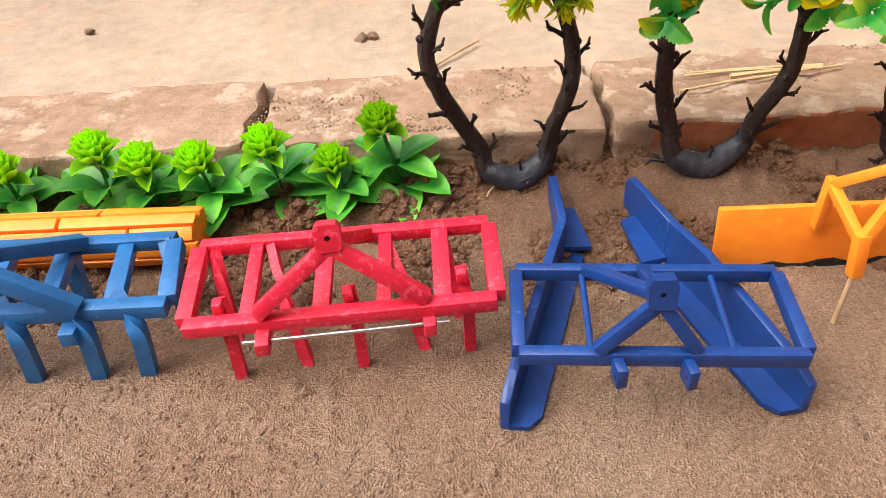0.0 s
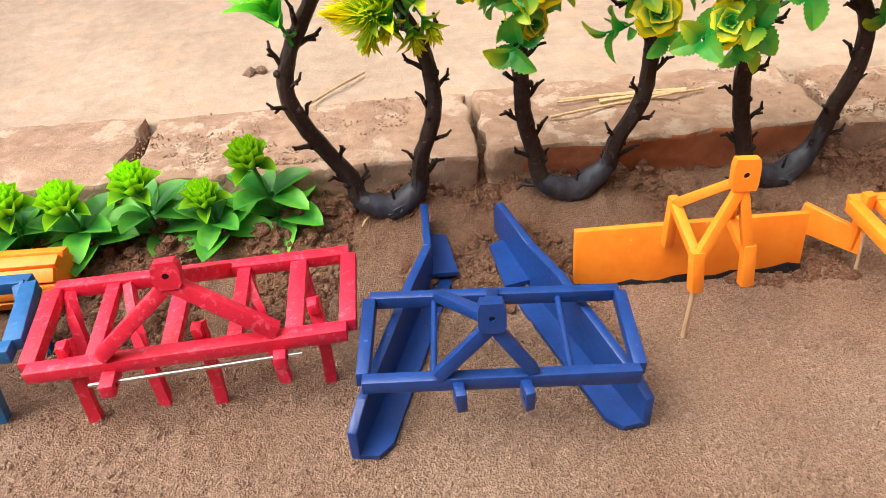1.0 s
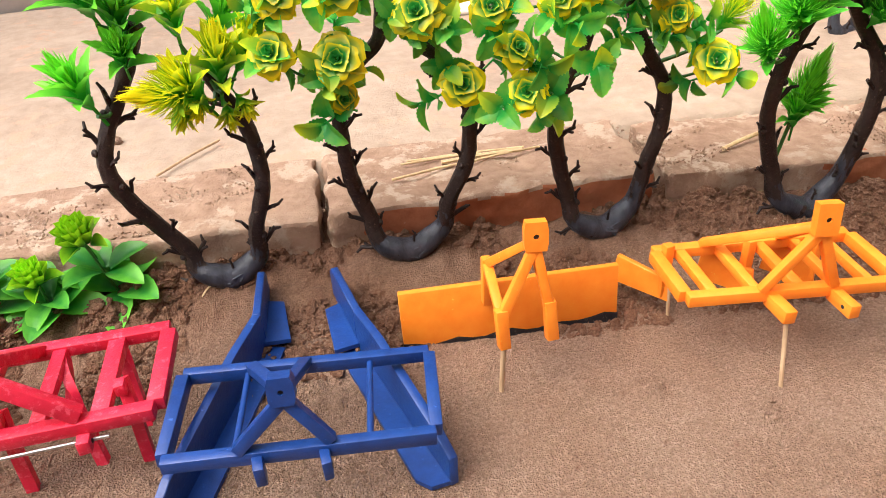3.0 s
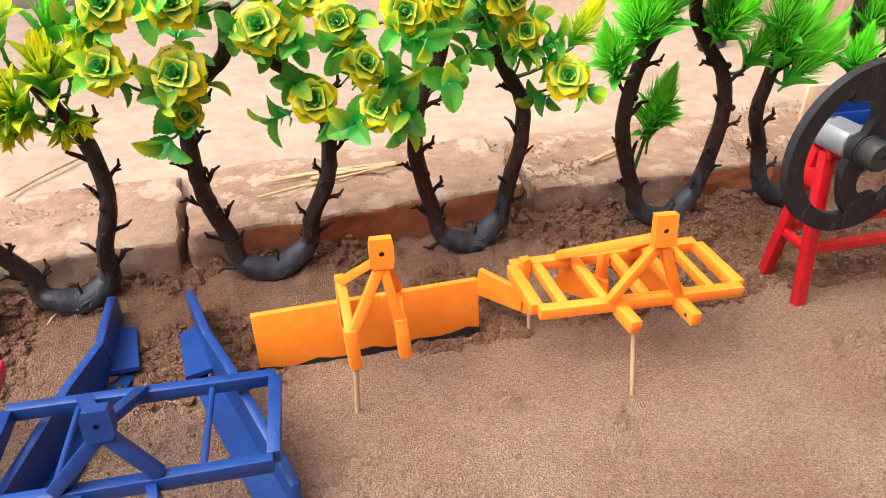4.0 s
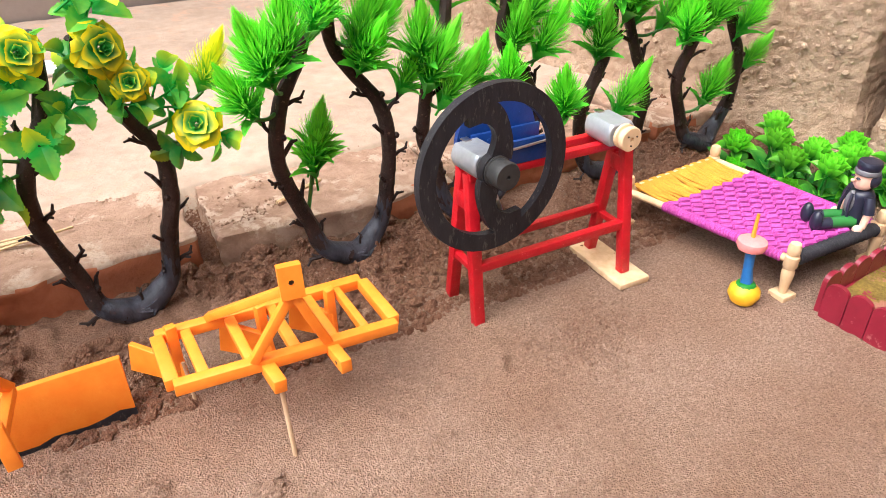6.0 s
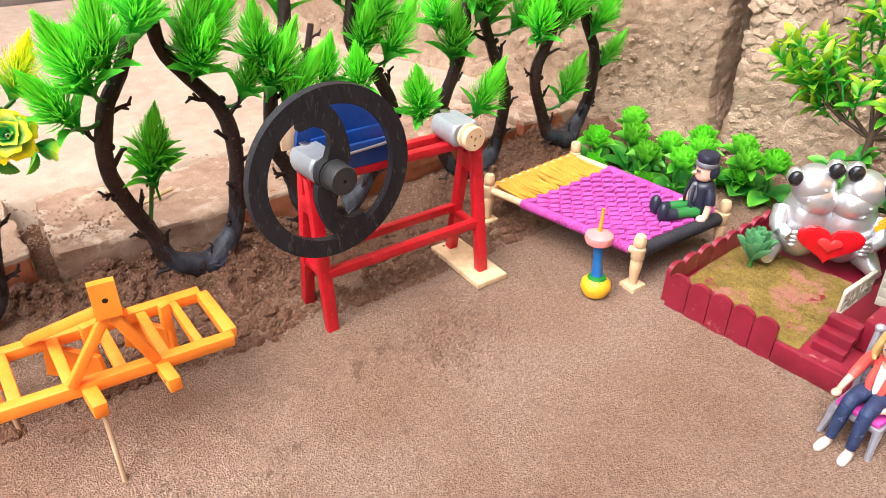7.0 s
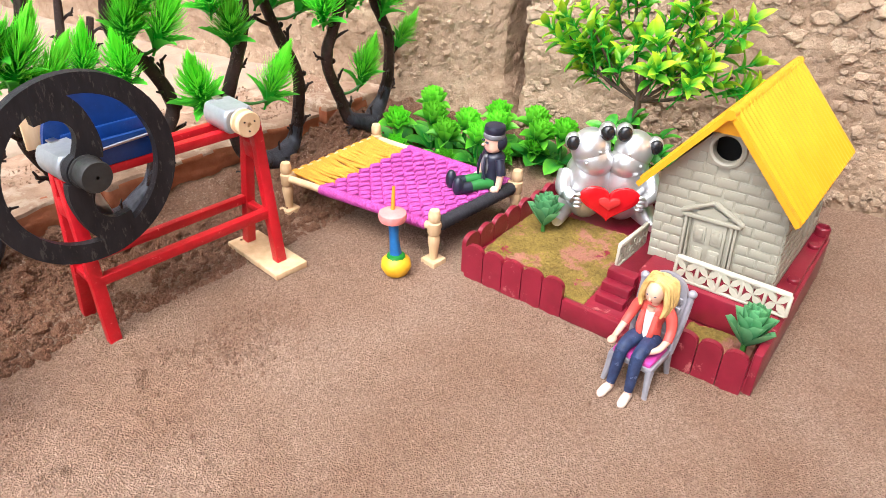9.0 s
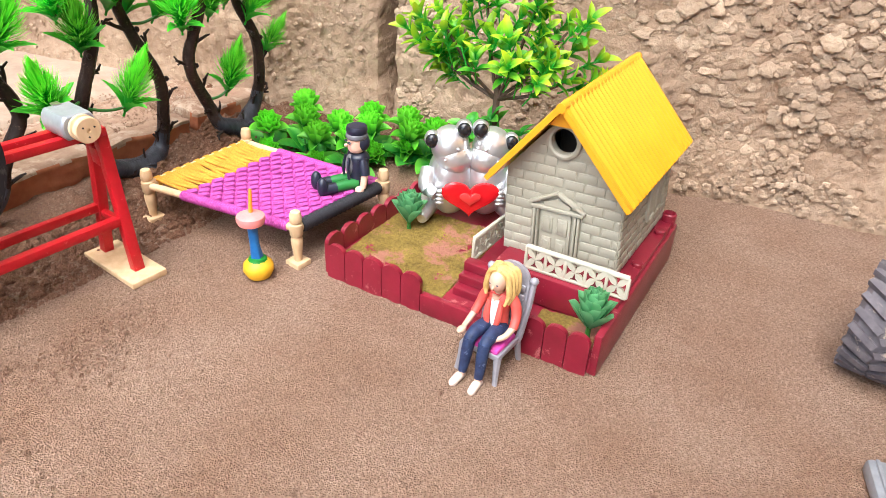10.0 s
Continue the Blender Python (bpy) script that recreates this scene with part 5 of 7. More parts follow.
def motor(at, axis, size=(0.0228, 0.0156, 0.027), label="silver case of a small electric motor"):
    """A small flat-sided can motor."""
    axis = Vector(axis).normalized()
    side = axis.cross(Vector((0, 0, 1))).normalized()
    up = side.cross(axis)
    bm = bmesh.new()
    loops = []
    for z, f in ((-0.5, 0.86), (-0.46, 0.97), (-0.42, 1.0), (0.42, 1.0), (0.47, 0.97), (0.5, 0.88)):
        lp = []
        for k in range(32):
            a = k * math.tau / 32
            c, s = math.cos(a) * size[0] / 2, math.sin(a) * size[0] / 2
            s = max(-size[1] / 2, min(size[1] / 2, s))
            lp.append(Vector(at) + side * c * f + up * s * f + axis * z * size[2])
        loops.append(lp)
    rings(bm, loops)
    bmesh.ops.recalc_face_normals(bm, faces=bm.faces)
    ob = part("motor", bm, M_MOTOR, cutter, label)
    cap = bmesh.new()
    lathe(cap, [(0.005, 0.0), (0.005, 0.002), (0.0012, 0.0022), (0.0012, 0.008)], frame_of(side, up, axis, Vector(at) + axis * size[2] * 0.5), 14)
    part("shaft", cap, M_STEEL, ob)
    tab = bmesh.new()
    block(tab, (0.005, 0.0012, 0.006), frame_of(side, up, axis, Vector(at) - axis * size[2] * 0.45 + up * size[1] * 0.52), 0.0003)
    part("terminal", tab, M_STEEL, ob)
    return ob


motor(WC - WN * 0.0185 + Vector((0, 0, 0.001)), WN)
m2 = motor(cp(0.108, -0.006, 0.1185), -CY)
bm = bmesh.new()
PM = frame_of(CX, Vector((0, 0, 1)), -CY, cp(0.108, -0.0205, 0.1185))
lathe(bm, [(0.0078, 0), (0.0085, 0.0006), (0.0085, 0.0028), (0.0066, 0.0034), (0.0066, 0.0054), (0.0085, 0.006), (0.0085, 0.0086), (0.0078, 0.0094), (0.0016, 0.0094), (0.0014, 0.008)], PM, 28)
pul = part("pulley", bm, M_WOOD, cutter, "pale grooved wooden pulley")
for k in range(3):
    pin = bmesh.new()
    lathe(pin, [(0.0006, 0.009), (0.0006, 0.0099)], PM @ Matrix.Translation((0.0042 * math.cos(k * 2.1 + 0.4), 0.0042 * math.sin(k * 2.1 + 0.4), 0)), 8)
    part("pin", pin, M_DARK, pul)
# blue feed trough with its round guard
bm = bmesh.new()
block(bm, (0.052, 0.020, 0.005), frame_of(CX, CY, (0, 0, 1), cp(0.036, 0.001, 0.1125)), 0.0006)
part("trough_floor", bm, M_BLUE, cutter)
for s in (-1, 1):
    bm = bmesh.new()
    block(bm, (0.052, 0.003, 0.016), frame_of(CX, CY, (0, 0, 1), cp(0.036, 0.001 + s * 0.0105, 0.118)), 0.0006)
    part("trough_side", bm, M_BLUE, cutter)
bm = bmesh.new()
plate(bm, [(0.030 * math.cos(a), 0.036 * math.sin(a)) for a in np.linspace(0, math.pi, 22)], 0.004, frame_of(CX, (0, 0, 1), CX.cross(Vector((0, 0, 1))), cp(0.030, 0.014, 0.118)))
part("guard_plate", bm, M_BLUE, cutter, "blue half-round guard plate")
part("trough_rod", tube(bmesh.new(), [cp(0.012, -0.013, 0.121), cp(0.060, -0.013, 0.124)], 0.0009, 8), M_STEEL, cutter)
bm = bmesh.new()
block(bm, (0.014, 0.003, 0.024), frame_of(CX, CY, (0, 0, 1), cp(0.000, 0.019, 0.131)), 0.0005)
part("back_board", bm, M_WOOD, cutter, "bare wooden board")
part("strap", bar(cp(0.010, -0.012, 0.103), cp(0.022, -0.016, 0.066), 0.007, 0.0012, up=CY), M_STEEL, cutter, "dull metal strap")

# ---- string bed ----
M_MAGENTA = material("magenta_cord", (0.37, 0.035, 0.25), (0.53, 0.08, 0.37), 500, 0.7, 0.5, 1500)
M_YCORD = material("yellow_jute_cord", (0.50, 0.215, 0.014), (0.70, 0.345, 0.035), 500, 0.8, 0.5, 1500)
M_BCORD = material("black_cord", (0.012, 0.012, 0.016), (0.03, 0.03, 0.04), 500, 0.6, 0.5, 1500)
bed = thing("string_bed", (0.865, 0.262, 0), "small wooden string bed woven in magenta and yellow cord", "bed")
BEDZ = 0.0310
P1, P2, P3, P4 = Vector((0.9185, 0.3345, 0)), Vector((0.8095, 0.3405, 0)), Vector((0.8175, 0.1985, 0)), Vector((0.9135, 0.1835, 0))
for p in (P1, P2, P3, P4):
    bm = bmesh.new()
    lathe(bm, [(0.0030, 0.004), (0.0034, 0.010), (0.0044, 0.018), (0.0046, 0.022), (0.0036, 0.0242), (0.0050, 0.0262), (0.0050, 0.0345), (0.0036, 0.0355), (0.0046, 0.037), (0.0046, 0.0415), (0.0036, 0.0448), (0.001, 0.0456)], Matrix.Translation(p), 18)
    leg = part("leg", bm, M_WOOD, bed)
    bm = bmesh.new()
    block(bm, (0.0135, 0.0135, 0.0045), Matrix.Translation(p + Vector((0, 0, 0.0018))) @ Matrix.Rotation(-0.15, 4, "Z"), 0.0005, 0.0003)
    part("foot_block", bm, M_WOOD, leg)
up = Vector((0, 0, BEDZ))


def wound_rail(a, b, r, mat, label, coil=0.0022):
    """A rail wound in cord: a stack of thin rolls."""
    n = max(4, int((b - a).length / coil))
    bm = bmesh.new()
    tube(bm, [lerp(a, b, i / (n * 2)) for i in range(n * 2 + 1)], [r * (1.0 if i % 2 else 0.84) for i in range(n * 2 + 1)], 12)
    return part("wound_rail", bm, mat, bed, label)


for a, b in ((P2, P3), (P1, P4)):
    part("side_rail", tube(bmesh.new(), [a + up, b + up], 0.0030, 12), M_WOOD, bed)
    wound_rail(lerp(a, b, 0.25) + up, lerp(a, b, 0.95) + up, 0.0043, M_MAGENTA, "magenta cord wound on the rail")
part("end_rail", tube(bmesh.new(), [P1 + up, P2 + up], 0.0034, 12), M_WOOD, bed)
for k in range(10):
    u = 0.07 + 0.095 * k
    wound_rail(lerp(P2, P1, u) + up, lerp(P2, P1, u + 0.045) + up, 0.0043, M_YCORD, "yellow cord loops on the rail", 0.0016)
part("end_rail", tube(bmesh.new(), [P3 + up, P4 + up], 0.0034, 12), M_WOOD, bed)
wound_rail(lerp(P3, P4, 0.05) + up, lerp(P3, P4, 0.93) + up, 0.0056, M_BCORD, "black cord wound on the rail", 0.005)
L0, R0 = lerp(P2, P3, 0.25) + up, lerp(P1, P4, 0.25) + up
random.seed(5)
for k in range(46):
    u = (k + 0.5) / 46
    a = lerp(P2, P1, 0.06 + 0.88 * u) + up + Vector((0, -0.002, 0.0028))
    b = lerp(L0, R0, 0.05 + 0.90 * min(1, max(0, u + random.uniform(-0.07, 0.07)))) + Vector((0, 0, random.uniform(-0.0014, 0.0006)))
    rope = bmesh.new()
    tube(rope, [a, lerp(a, b, 0.5) + Vector((random.uniform(-0.001, 0.001), 0, -0.0012)), b], 0.0014, 6)
    part("yellow_cord", rope, M_YCORD, bed)

wound_rail(L0, R0, 0.0014, M_YCORD, "yellow cross cord")
# magenta weave: short over-and-under floats set in a chevron twill
NU, NV = 15, 17
for i in range(NU):
    for j in range(NV):
        if (i + j) % 2:
            continue
        u, v = (i + 0.5) / NU, (j + 0.5) / NV
        a, b = lerp(L0, lerp(P2, P3, 0.96) + up, v), lerp(R0, lerp(P1, P4, 0.96) + up, v)
        c = lerp(a, b, 0.03 + 0.94 * u) + Vector((0, 0, -0.0025 * math.sin(math.pi * u) * math.sin(math.pi * min(1, v + 0.1)) + 0.0008))
        turn = (0.75 if (j // 1) % 2 else 0.55) + random.uniform(-0.08, 0.08)
        d = Vector((math.cos(turn), -math.sin(turn), 0))
        h = 0.0060
        weave = bmesh.new()
        tube(weave, [c - d * h + Vector((0, 0, -0.0016)), c - d * h * 0.5 + Vector((0, 0, 0.0006)), c + d * h * 0.5 + Vector((0, 0, 0.0006)), c + d * h + Vector((0, 0, -0.0016))], [0.0012, 0.0025, 0.0025, 0.0012], 7)
        part("woven_cord", weave, M_MAGENTA, bed)
# lower cords: shade in the weave's gaps is put into a darker magenta
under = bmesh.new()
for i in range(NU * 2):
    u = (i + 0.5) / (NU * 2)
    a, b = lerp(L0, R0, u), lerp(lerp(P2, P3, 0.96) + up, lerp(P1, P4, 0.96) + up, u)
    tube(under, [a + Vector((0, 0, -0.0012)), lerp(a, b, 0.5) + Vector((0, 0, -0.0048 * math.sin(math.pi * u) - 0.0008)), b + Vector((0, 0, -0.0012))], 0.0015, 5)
part("under_cords", under, material("gap_shade_magenta_cord", (0.16, 0.012, 0.11), (0.26, 0.02, 0.17), 500, 0.8, 0.4, 1500), bed, "lower cords of the weave, magenta darkened as the shade in its gaps")

# ---- toy hookah-like stand ----
M_PINK = material("pink_clay", (0.72, 0.20, 0.20), (0.82, 0.30, 0.28), 150, 0.6, 0.3, 400)
M_YBALL = material("yellow_painted_clay", (0.74, 0.37, 0.01), (0.84, 0.48, 0.02), 120, 0.5, 0.3, 400, spots=(0.10, 0.24, 0.03), spot_scale=90, spot_at=0.66)
stand = thing("clay_smoking_pipe", (0.789, 0.212, 0), "small clay pipe stand with yellow bowl, blue neck, pink cup", "ornament")
bm = bmesh.new()
lathe(bm, [(0.004, 0.0), (0.0085, 0.002), (0.0112, 0.0075), (0.0105, 0.012), (0.007, 0.0155), (0.004, 0.0165)], Matrix.Translation((0.789, 0.212, -0.0005)), 24)
part("bowl", bm, M_YBALL, stand, "yellow bowl with green flecks")
bm = bmesh.new()
lathe(bm, [(0.0085, 0.0128), (0.0062, 0.0165), (0.0035, 0.0175)], Matrix.Translation((0.789, 0.212, 0.0)), 11)
part("leaf_ring", bm, M_BROAD, stand, "green painted ring")
part("neck", tube(bmesh.new(), [(0.789, 0.212, 0.014), (0.789, 0.2135, 0.028), (0.790, 0.215, 0.044)], [0.0046, 0.0034, 0.0036], 12, 0.15), M_BLUE2, stand, "blue painted neck")
bm = bmesh.new()
lathe(bm, [(0.004, 0.041), (0.0092, 0.0432), (0.0104, 0.0465), (0.0098, 0.0492), (0.006, 0.0505), (0.001, 0.0505)], Matrix.Translation((0.790, 0.2155, 0.0)), 20)
part("cup", bm, M_PINK, stand, "pink clay cup")
part("stem", tube(bmesh.new(), [(0.792, 0.217, 0.049), (0.796, 0.219, 0.0665)], [0.0016, 0.0011], 8), M_ORANGE, stand, "yellow painted stem")

# ---- toy house in its fenced garden ----
M_MOSS = material("dry_moss", (0.15, 0.100, 0.028), (0.32, 0.225, 0.055), 420, 0.95, 0.9, 900, spots=(0.36, 0.16, 0.11), spot_scale=22, spot_at=0.52, spec=0.1, distance=0.002)
base = thing("toy_garden", (0.905, 0.065, 0), "maroon plastic toy garden with a scalloped picket fence", "toy garden")
X0, X1, Y0, Y1 = 0.8125, 0.988, -0.0350, 0.174
bm = bmesh.new()
block(bm, (X1 - X0 - 0.004, Y1 - Y0 - 0.004, 0.012), Matrix.Translation(((X0 + X1) / 2, (Y0 + Y1) / 2, 0.006)), 0.001)
part("floor_plate", bm, M_MAROON, base)


def picket(a, b, z0, h):
    """One round-topped picket panel between two ground points."""
    a, b = Vector(a), Vector(b)
    d = (b - a).normalized()
    w = (b - a).length
    prof = [(0.0003, 0), (w - 0.0003, 0), (w - 0.0003, h * 0.80)]
    prof += [(w / 2 + (w / 2 - 0.0003) * math.cos(t), h * 0.80 + h * 0.20 * math.sin(t)) for t in np.linspace(0.15, math.pi - 0.15, 9)]
    prof += [(0.0003, h * 0.80)]
    bm = bmesh.new()
    plate(bm, prof, 0.0036, frame_of(d, (0, 0, 1), d.cross(Vector((0, 0, 1))), a + Vector((0, 0, z0))))
    return part("picket", bm, M_MAROON, base, smooth=False)


def picket_row(a, b, n, h=0.030, z0=-0.001):
    for k in range(n):
        picket(lerp(a, b, k / n), lerp(a, b, (k + 1) / n), z0, h)


picket_row((X0, Y1 - 0.004, 0), (X0, 0.090, 0), 5)
picket_row((X0, 0.014, 0), (X0, Y0 + 0.004, 0), 3, 0.0305)
picket_row((X0 + 0.003, Y1, 0), (0.975, Y1 - 0.006, 0), 9, 0.031)
picket_row((0.975, Y1 - 0.006, 0), (X1, 0.075, 0), 6, 0.034)
bm = bmesh.new()
block(bm, (0.005, 0.076, 0.0155), Matrix.Translation((X0 + 0.0008, 0.052, 0.0075)), 0.0007)
part("entrance_sill", bm, M_MAROON, base)
bm = bmesh.new()
block(bm, (X1 - X0 - 0.004, 0.005, 0.031), Matrix.Translation(((X0 + X1) / 2, Y0 + 0.001, 0.0150)), 0.0010)
part("side_wall", bm, M_MAROON, base)
bm = bmesh.new()
block(bm, (0.138, 0.089, 0.022), Matrix.Translation((0.917, 0.0105, 0.0240)), 0.0010)
part("house_platform", bm, M_MAROON, base)
for k, (x, w) in enumerate(((0.848, 0.034), (0.841, 0.034), (0.834, 0.034))):
    bm = bmesh.new()
    block(bm, (0.0085, 0.020, 0.007), Matrix.Translation((x - 0.002, 0.064, 0.0275 - 0.0065 * k)), 0.0006)
    part("step", bm, M_MAROON, base)
for x in (0.90, 0.955):
    bm = bmesh.new()
    lathe(bm, [(0.0040, 0.0345), (0.0040, 0.0372), (0.0033, 0.0378), (0.0005, 0.0378)], Matrix.Translation((x, -0.0300, 0)), 16)
    part("stud", bm, M_MAROON, base)
bm = bmesh.new()
lathe(bm, [(0.0055, 0.030), (0.0055, 0.0405), (0.0045, 0.0415), (0.0035, 0.038), (0.0005, 0.037)], Matrix.Translation((0.979, -0.0300, 0)), 18)
part("corner_cup", bm, M_MAROON, base)


def moss(x0, x1, y0, y1, z, name, label, seed):
    rnd = random.Random(seed)
    bm = bmesh.new()
    nx, ny = int((x1 - x0) / 0.0016), int((y1 - y0) / 0.0016)
    g = []
    for j in range(ny + 1):
        row = []
        for i in range(nx + 1):
            x, y = x0 + (x1 - x0) * i / nx, y0 + (y1 - y0) * j / ny
            e = min(i, nx - i, j, ny - j)
            row.append(bm.verts.new((x, y, z + (-0.003 if e == 0 else 0.0014 * noise.noise(Vector((x, y, 0)) * 70) + rnd.uniform(-0.0006, 0.0006)))))
        g.append(row)
    for a, b in zip(g, g[1:]):
        for i in range(nx):
            bm.faces.new((a[i], a[i + 1], b[i + 1], b[i]))
    return single(name, bm, M_MOSS, ((x0 + x1) / 2, (y0 + y1) / 2, z), label, "moss", kind="stuff")


moss(0.8165, 0.925, 0.076, 0.169, 0.0128, "moss_lawn", "dry yellowish moss with bare reddish patches", 3)
moss(0.8155, 0.845, -0.030, 0.014, 0.0138, "moss_lawn", "yellow-green moss beside the toy veranda", 4)


M_OFFWHITE = material("off_white_plastic", (0.47, 0.44, 0.35), (0.56, 0.53, 0.43), 60, 0.45, 0.1, 300)


def lattice(a, b, z0, z1, mat=None):
    """A small fence panel of crossed slats."""
    a, b = Vector(a), Vector(b)
    root = thing("lattice_fence", lerp(a, b, 0.5) + Vector((0, 0, z0)), "off-white plastic lattice fence panel on the toy veranda", "fence", "lattice fences")
    mat = mat or M_OFFWHITE
    A0, B0, A1, B1 = a + Vector((0, 0, z0)), b + Vector((0, 0, z0)), a + Vector((0, 0, z1)), b + Vector((0, 0, z1))
    part("rail", bar(A0, B0, 0.0026, 0.0022), mat, root)
    part("rail", bar(A1, B1, 0.0030, 0.0026), mat, root)
    n = max(2, round((b - a).length / 0.0155))
    for k in range(n + 1):
        p = lerp(A0, B0, k / n)
        part("post", bar(p, p + Vector((0, 0, z1 - z0)), 0.0024, 0.0024, up=(1, 0, 0)), mat, root)
    for k in range(n):
        c = (A0.lerp(B0, (k + 0.5) / n) + A1.lerp(B1, (k + 0.5) / n)) / 2
        d, w, h = (b - a).normalized(), (b - a).length / n * 0.5, (z1 - z0) * 0.5
        face = frame_of(d, (0, 0, 1), d.cross(Vector((0, 0, 1))), c)
        for sx, sz in ((1, 1), (1, -1), (-1, 1), (-1, -1)):        # four pointed petals that meet in the middle
            L = math.hypot(w, h)
            ax, az = sx * w / L, sz * h / L
            petal_line = [(0, 0), (0.35 * L, 0.0021), (0.7 * L, 0.0017), (0.98 * L, 0.0005), (0.98 * L, -0.0005), (0.7 * L, -0.0017), (0.35 * L, -0.0021)]
            bm = bmesh.new()
            plate(bm, [(ax * p - az * q, az * p + ax * q) for p, q in petal_line], 0.0020 + 0.0002 * (sx > 0) + 0.0001 * (sz > 0), face)
            bmesh.ops.recalc_face_normals(bm, faces=bm.faces)
            part("slat", bm, mat, root)


lattice((0.8520, 0.032, 0), (0.8490, -0.0385, 0), 0.0362, 0.0520)
lattice((0.8505, 0.070, 0), (0.892, 0.066, 0), 0.0300, 0.0460)

house = thing("toy_house", (0.925, 0.0165, 0.035), "beige plastic toy house with embossed bricks and yellow ridged roof", "toy house")
HX0, HX1, HY0, HY1, HZ0, HZ1, APEX = 0.8706, 0.979, -0.0252, 0.0570, 0.0352, 0.0970, 0.1440
YM = (HY0 + HY1) / 2


def gable(x, name):
    bm = bmesh.new()
    n = 40
    hole_y, hole_z, r = YM + 0.0020, 0.1225, 0.0088
    outline = [(HY1, HZ0), (HY0, HZ0), (HY0, HZ1), (YM, APEX), (HY1, HZ1)]
    fx = -1 if x < 0.9 else 1
    if fx > 0:
        plate(bm, [(-y, z) for y, z in outline][::-1], 0.003, frame_of((0, -1, 0), (0, 0, 1), (1, 0, 0), (x, 0, 0)))
        return part(name, bm, M_BEIGE, house, smooth=False)
    # a face with a round opening: the outline is met by rays from the opening's centre
    def rim(a):
        d = (math.cos(a), math.sin(a))
        best = 9
        for (y0, z0), (y1, z1) in zip(outline, outline[1:] + outline[:1]):
            ey, ez = y1 - y0, z1 - z0
            den = d[0] * ez - d[1] * ey
            if abs(den) < 1e-9:
                continue
            t = ((y0 - hole_y) * ez - (z0 - hole_z) * ey) / den
            s = ((y0 - hole_y) * d[1] - (z0 - hole_z) * d[0]) / den
            if t > 0 and -1e-6 <= s <= 1 + 1e-6:
                best = min(best, t)
        return best
    angles = sorted([k * math.tau / n for k in range(n)] + [math.atan2(z - hole_z, y - hole_y) % math.tau for y, z in outline])
    rows = []
    for a in angles:
        t = rim(a)
        c, s = math.cos(a), math.sin(a)
        rows.append([bm.verts.new((px, hole_y + c * q, hole_z + s * q)) for px, q in ((x, t), (x, r), (x + 0.004, r), (x + 0.004, t))])
    for i in range(len(rows)):
        A, B = rows[i], rows[(i + 1) % len(rows)]
        for j in range(4):
            bm.faces.new((A[j], A[(j + 1) % 4], B[(j + 1) % 4], B[j]))
    bmesh.ops.recalc_face_normals(bm, faces=bm.faces)
    ob = part(name, bm, M_BEIGE, house, smooth=False)
    ring = bmesh.new()
    rm = frame_of((0, -1, 0), (0, 0, 1), (-1, 0, 0), (x, hole_y, hole_z))
    profile = [(r - 0.0002, -0.003), (r - 0.0002, 0.0022), (r + 0.0012, 0.003), (r + 0.0028, 0.0026), (r + 0.0034, -0.001), (r - 0.0002, -0.003)]
    rings(ring, [[rm @ Vector((q * math.cos(k * math.tau / 32), q * math.sin(k * math.tau / 32), h)) for k in range(32)] for q, h in profile], cap=False)
    part("window_ring", ring, M_BEIGE, ob)
    return ob


front = gable(HX0, "front_wall")
gable(HX1, "rear_wall")
sides = []
for y in (HY0, HY1):
    bm = bmesh.new()
    block(bm, (HX1 - HX0 - 0.005, 0.003, HZ1 - HZ0), Matrix.Translation(((HX0 + HX1) / 2, y + (0.0016 if y < 0 else -0.0016), (HZ0 + HZ1) / 2)), 0.0003)
    sides.append(part("side_wall", bm, M_BEIGE, house))
# near-black floor and added panels put the hollow's shade into colour
bm = bmesh.new()
block(bm, (0.10, 0.076, 0.002), Matrix.Translation(((HX0 + HX1) / 2 + 0.002, YM, HZ0 + 0.001)), 0)
part("floor", bm, M_DARK, house, "near-black panel coloured as the shade inside the house")
bm = bmesh.new()
block(bm, (0.002, 0.076, 0.060), Matrix.Translation((HX0 + 0.030, YM, HZ0 + 0.034)), 0)
block(bm, (0.002, 0.034, 0.026), Matrix.Translation((HX0 + 0.030, YM, HZ0 + 0.078)), 0)
part("inner_wall", bm, M_DARK, house, "near-black panel coloured as the shade inside the house")


BR = {}


def brick_mesh(w, h=0.0057):
    """A proud brick face w wide; alike bricks share one mesh."""
    key = round(w, 4)
    if key not in BR:
        bm = bmesh.new()
        block(bm, (key, 0.0015, h), Matrix(), 0.0003)
        BR[key] = finish("brick", bm, M_BEIGE)
    return BR[key]


def lay_bricks(wall, origin, across, normal, z0, z1, free, course=0.0069, length=0.0142, joint=0.0017):
    """Running courses cut to the free stretches that free(z) gives along the wall."""
    m0 = frame_of(across, normal, Vector(across).cross(Vector(normal)), (0, 0, 0))
    z, k = z0 + course / 2, 0
    while z < z1:
        for lo, hi in free(z):
            s = -length * (0.5 if k % 2 else 0.08)
            while s < hi:
                a, b = max(s + joint / 2, lo), min(s + length - joint / 2, hi)
                if b - a > 0.0024:
                    ob = new("brick", brick_mesh(b - a))
                    ob.parent = wall
                    mm = m0.copy()
                    mm.translation = Vector(origin) + Vector(across) * ((a + b) / 2) + Vector((0, 0, z))
                    ob.matrix_basis = world_of(wall).inverted() @ mm
                s += length
        z += course
        k += 1


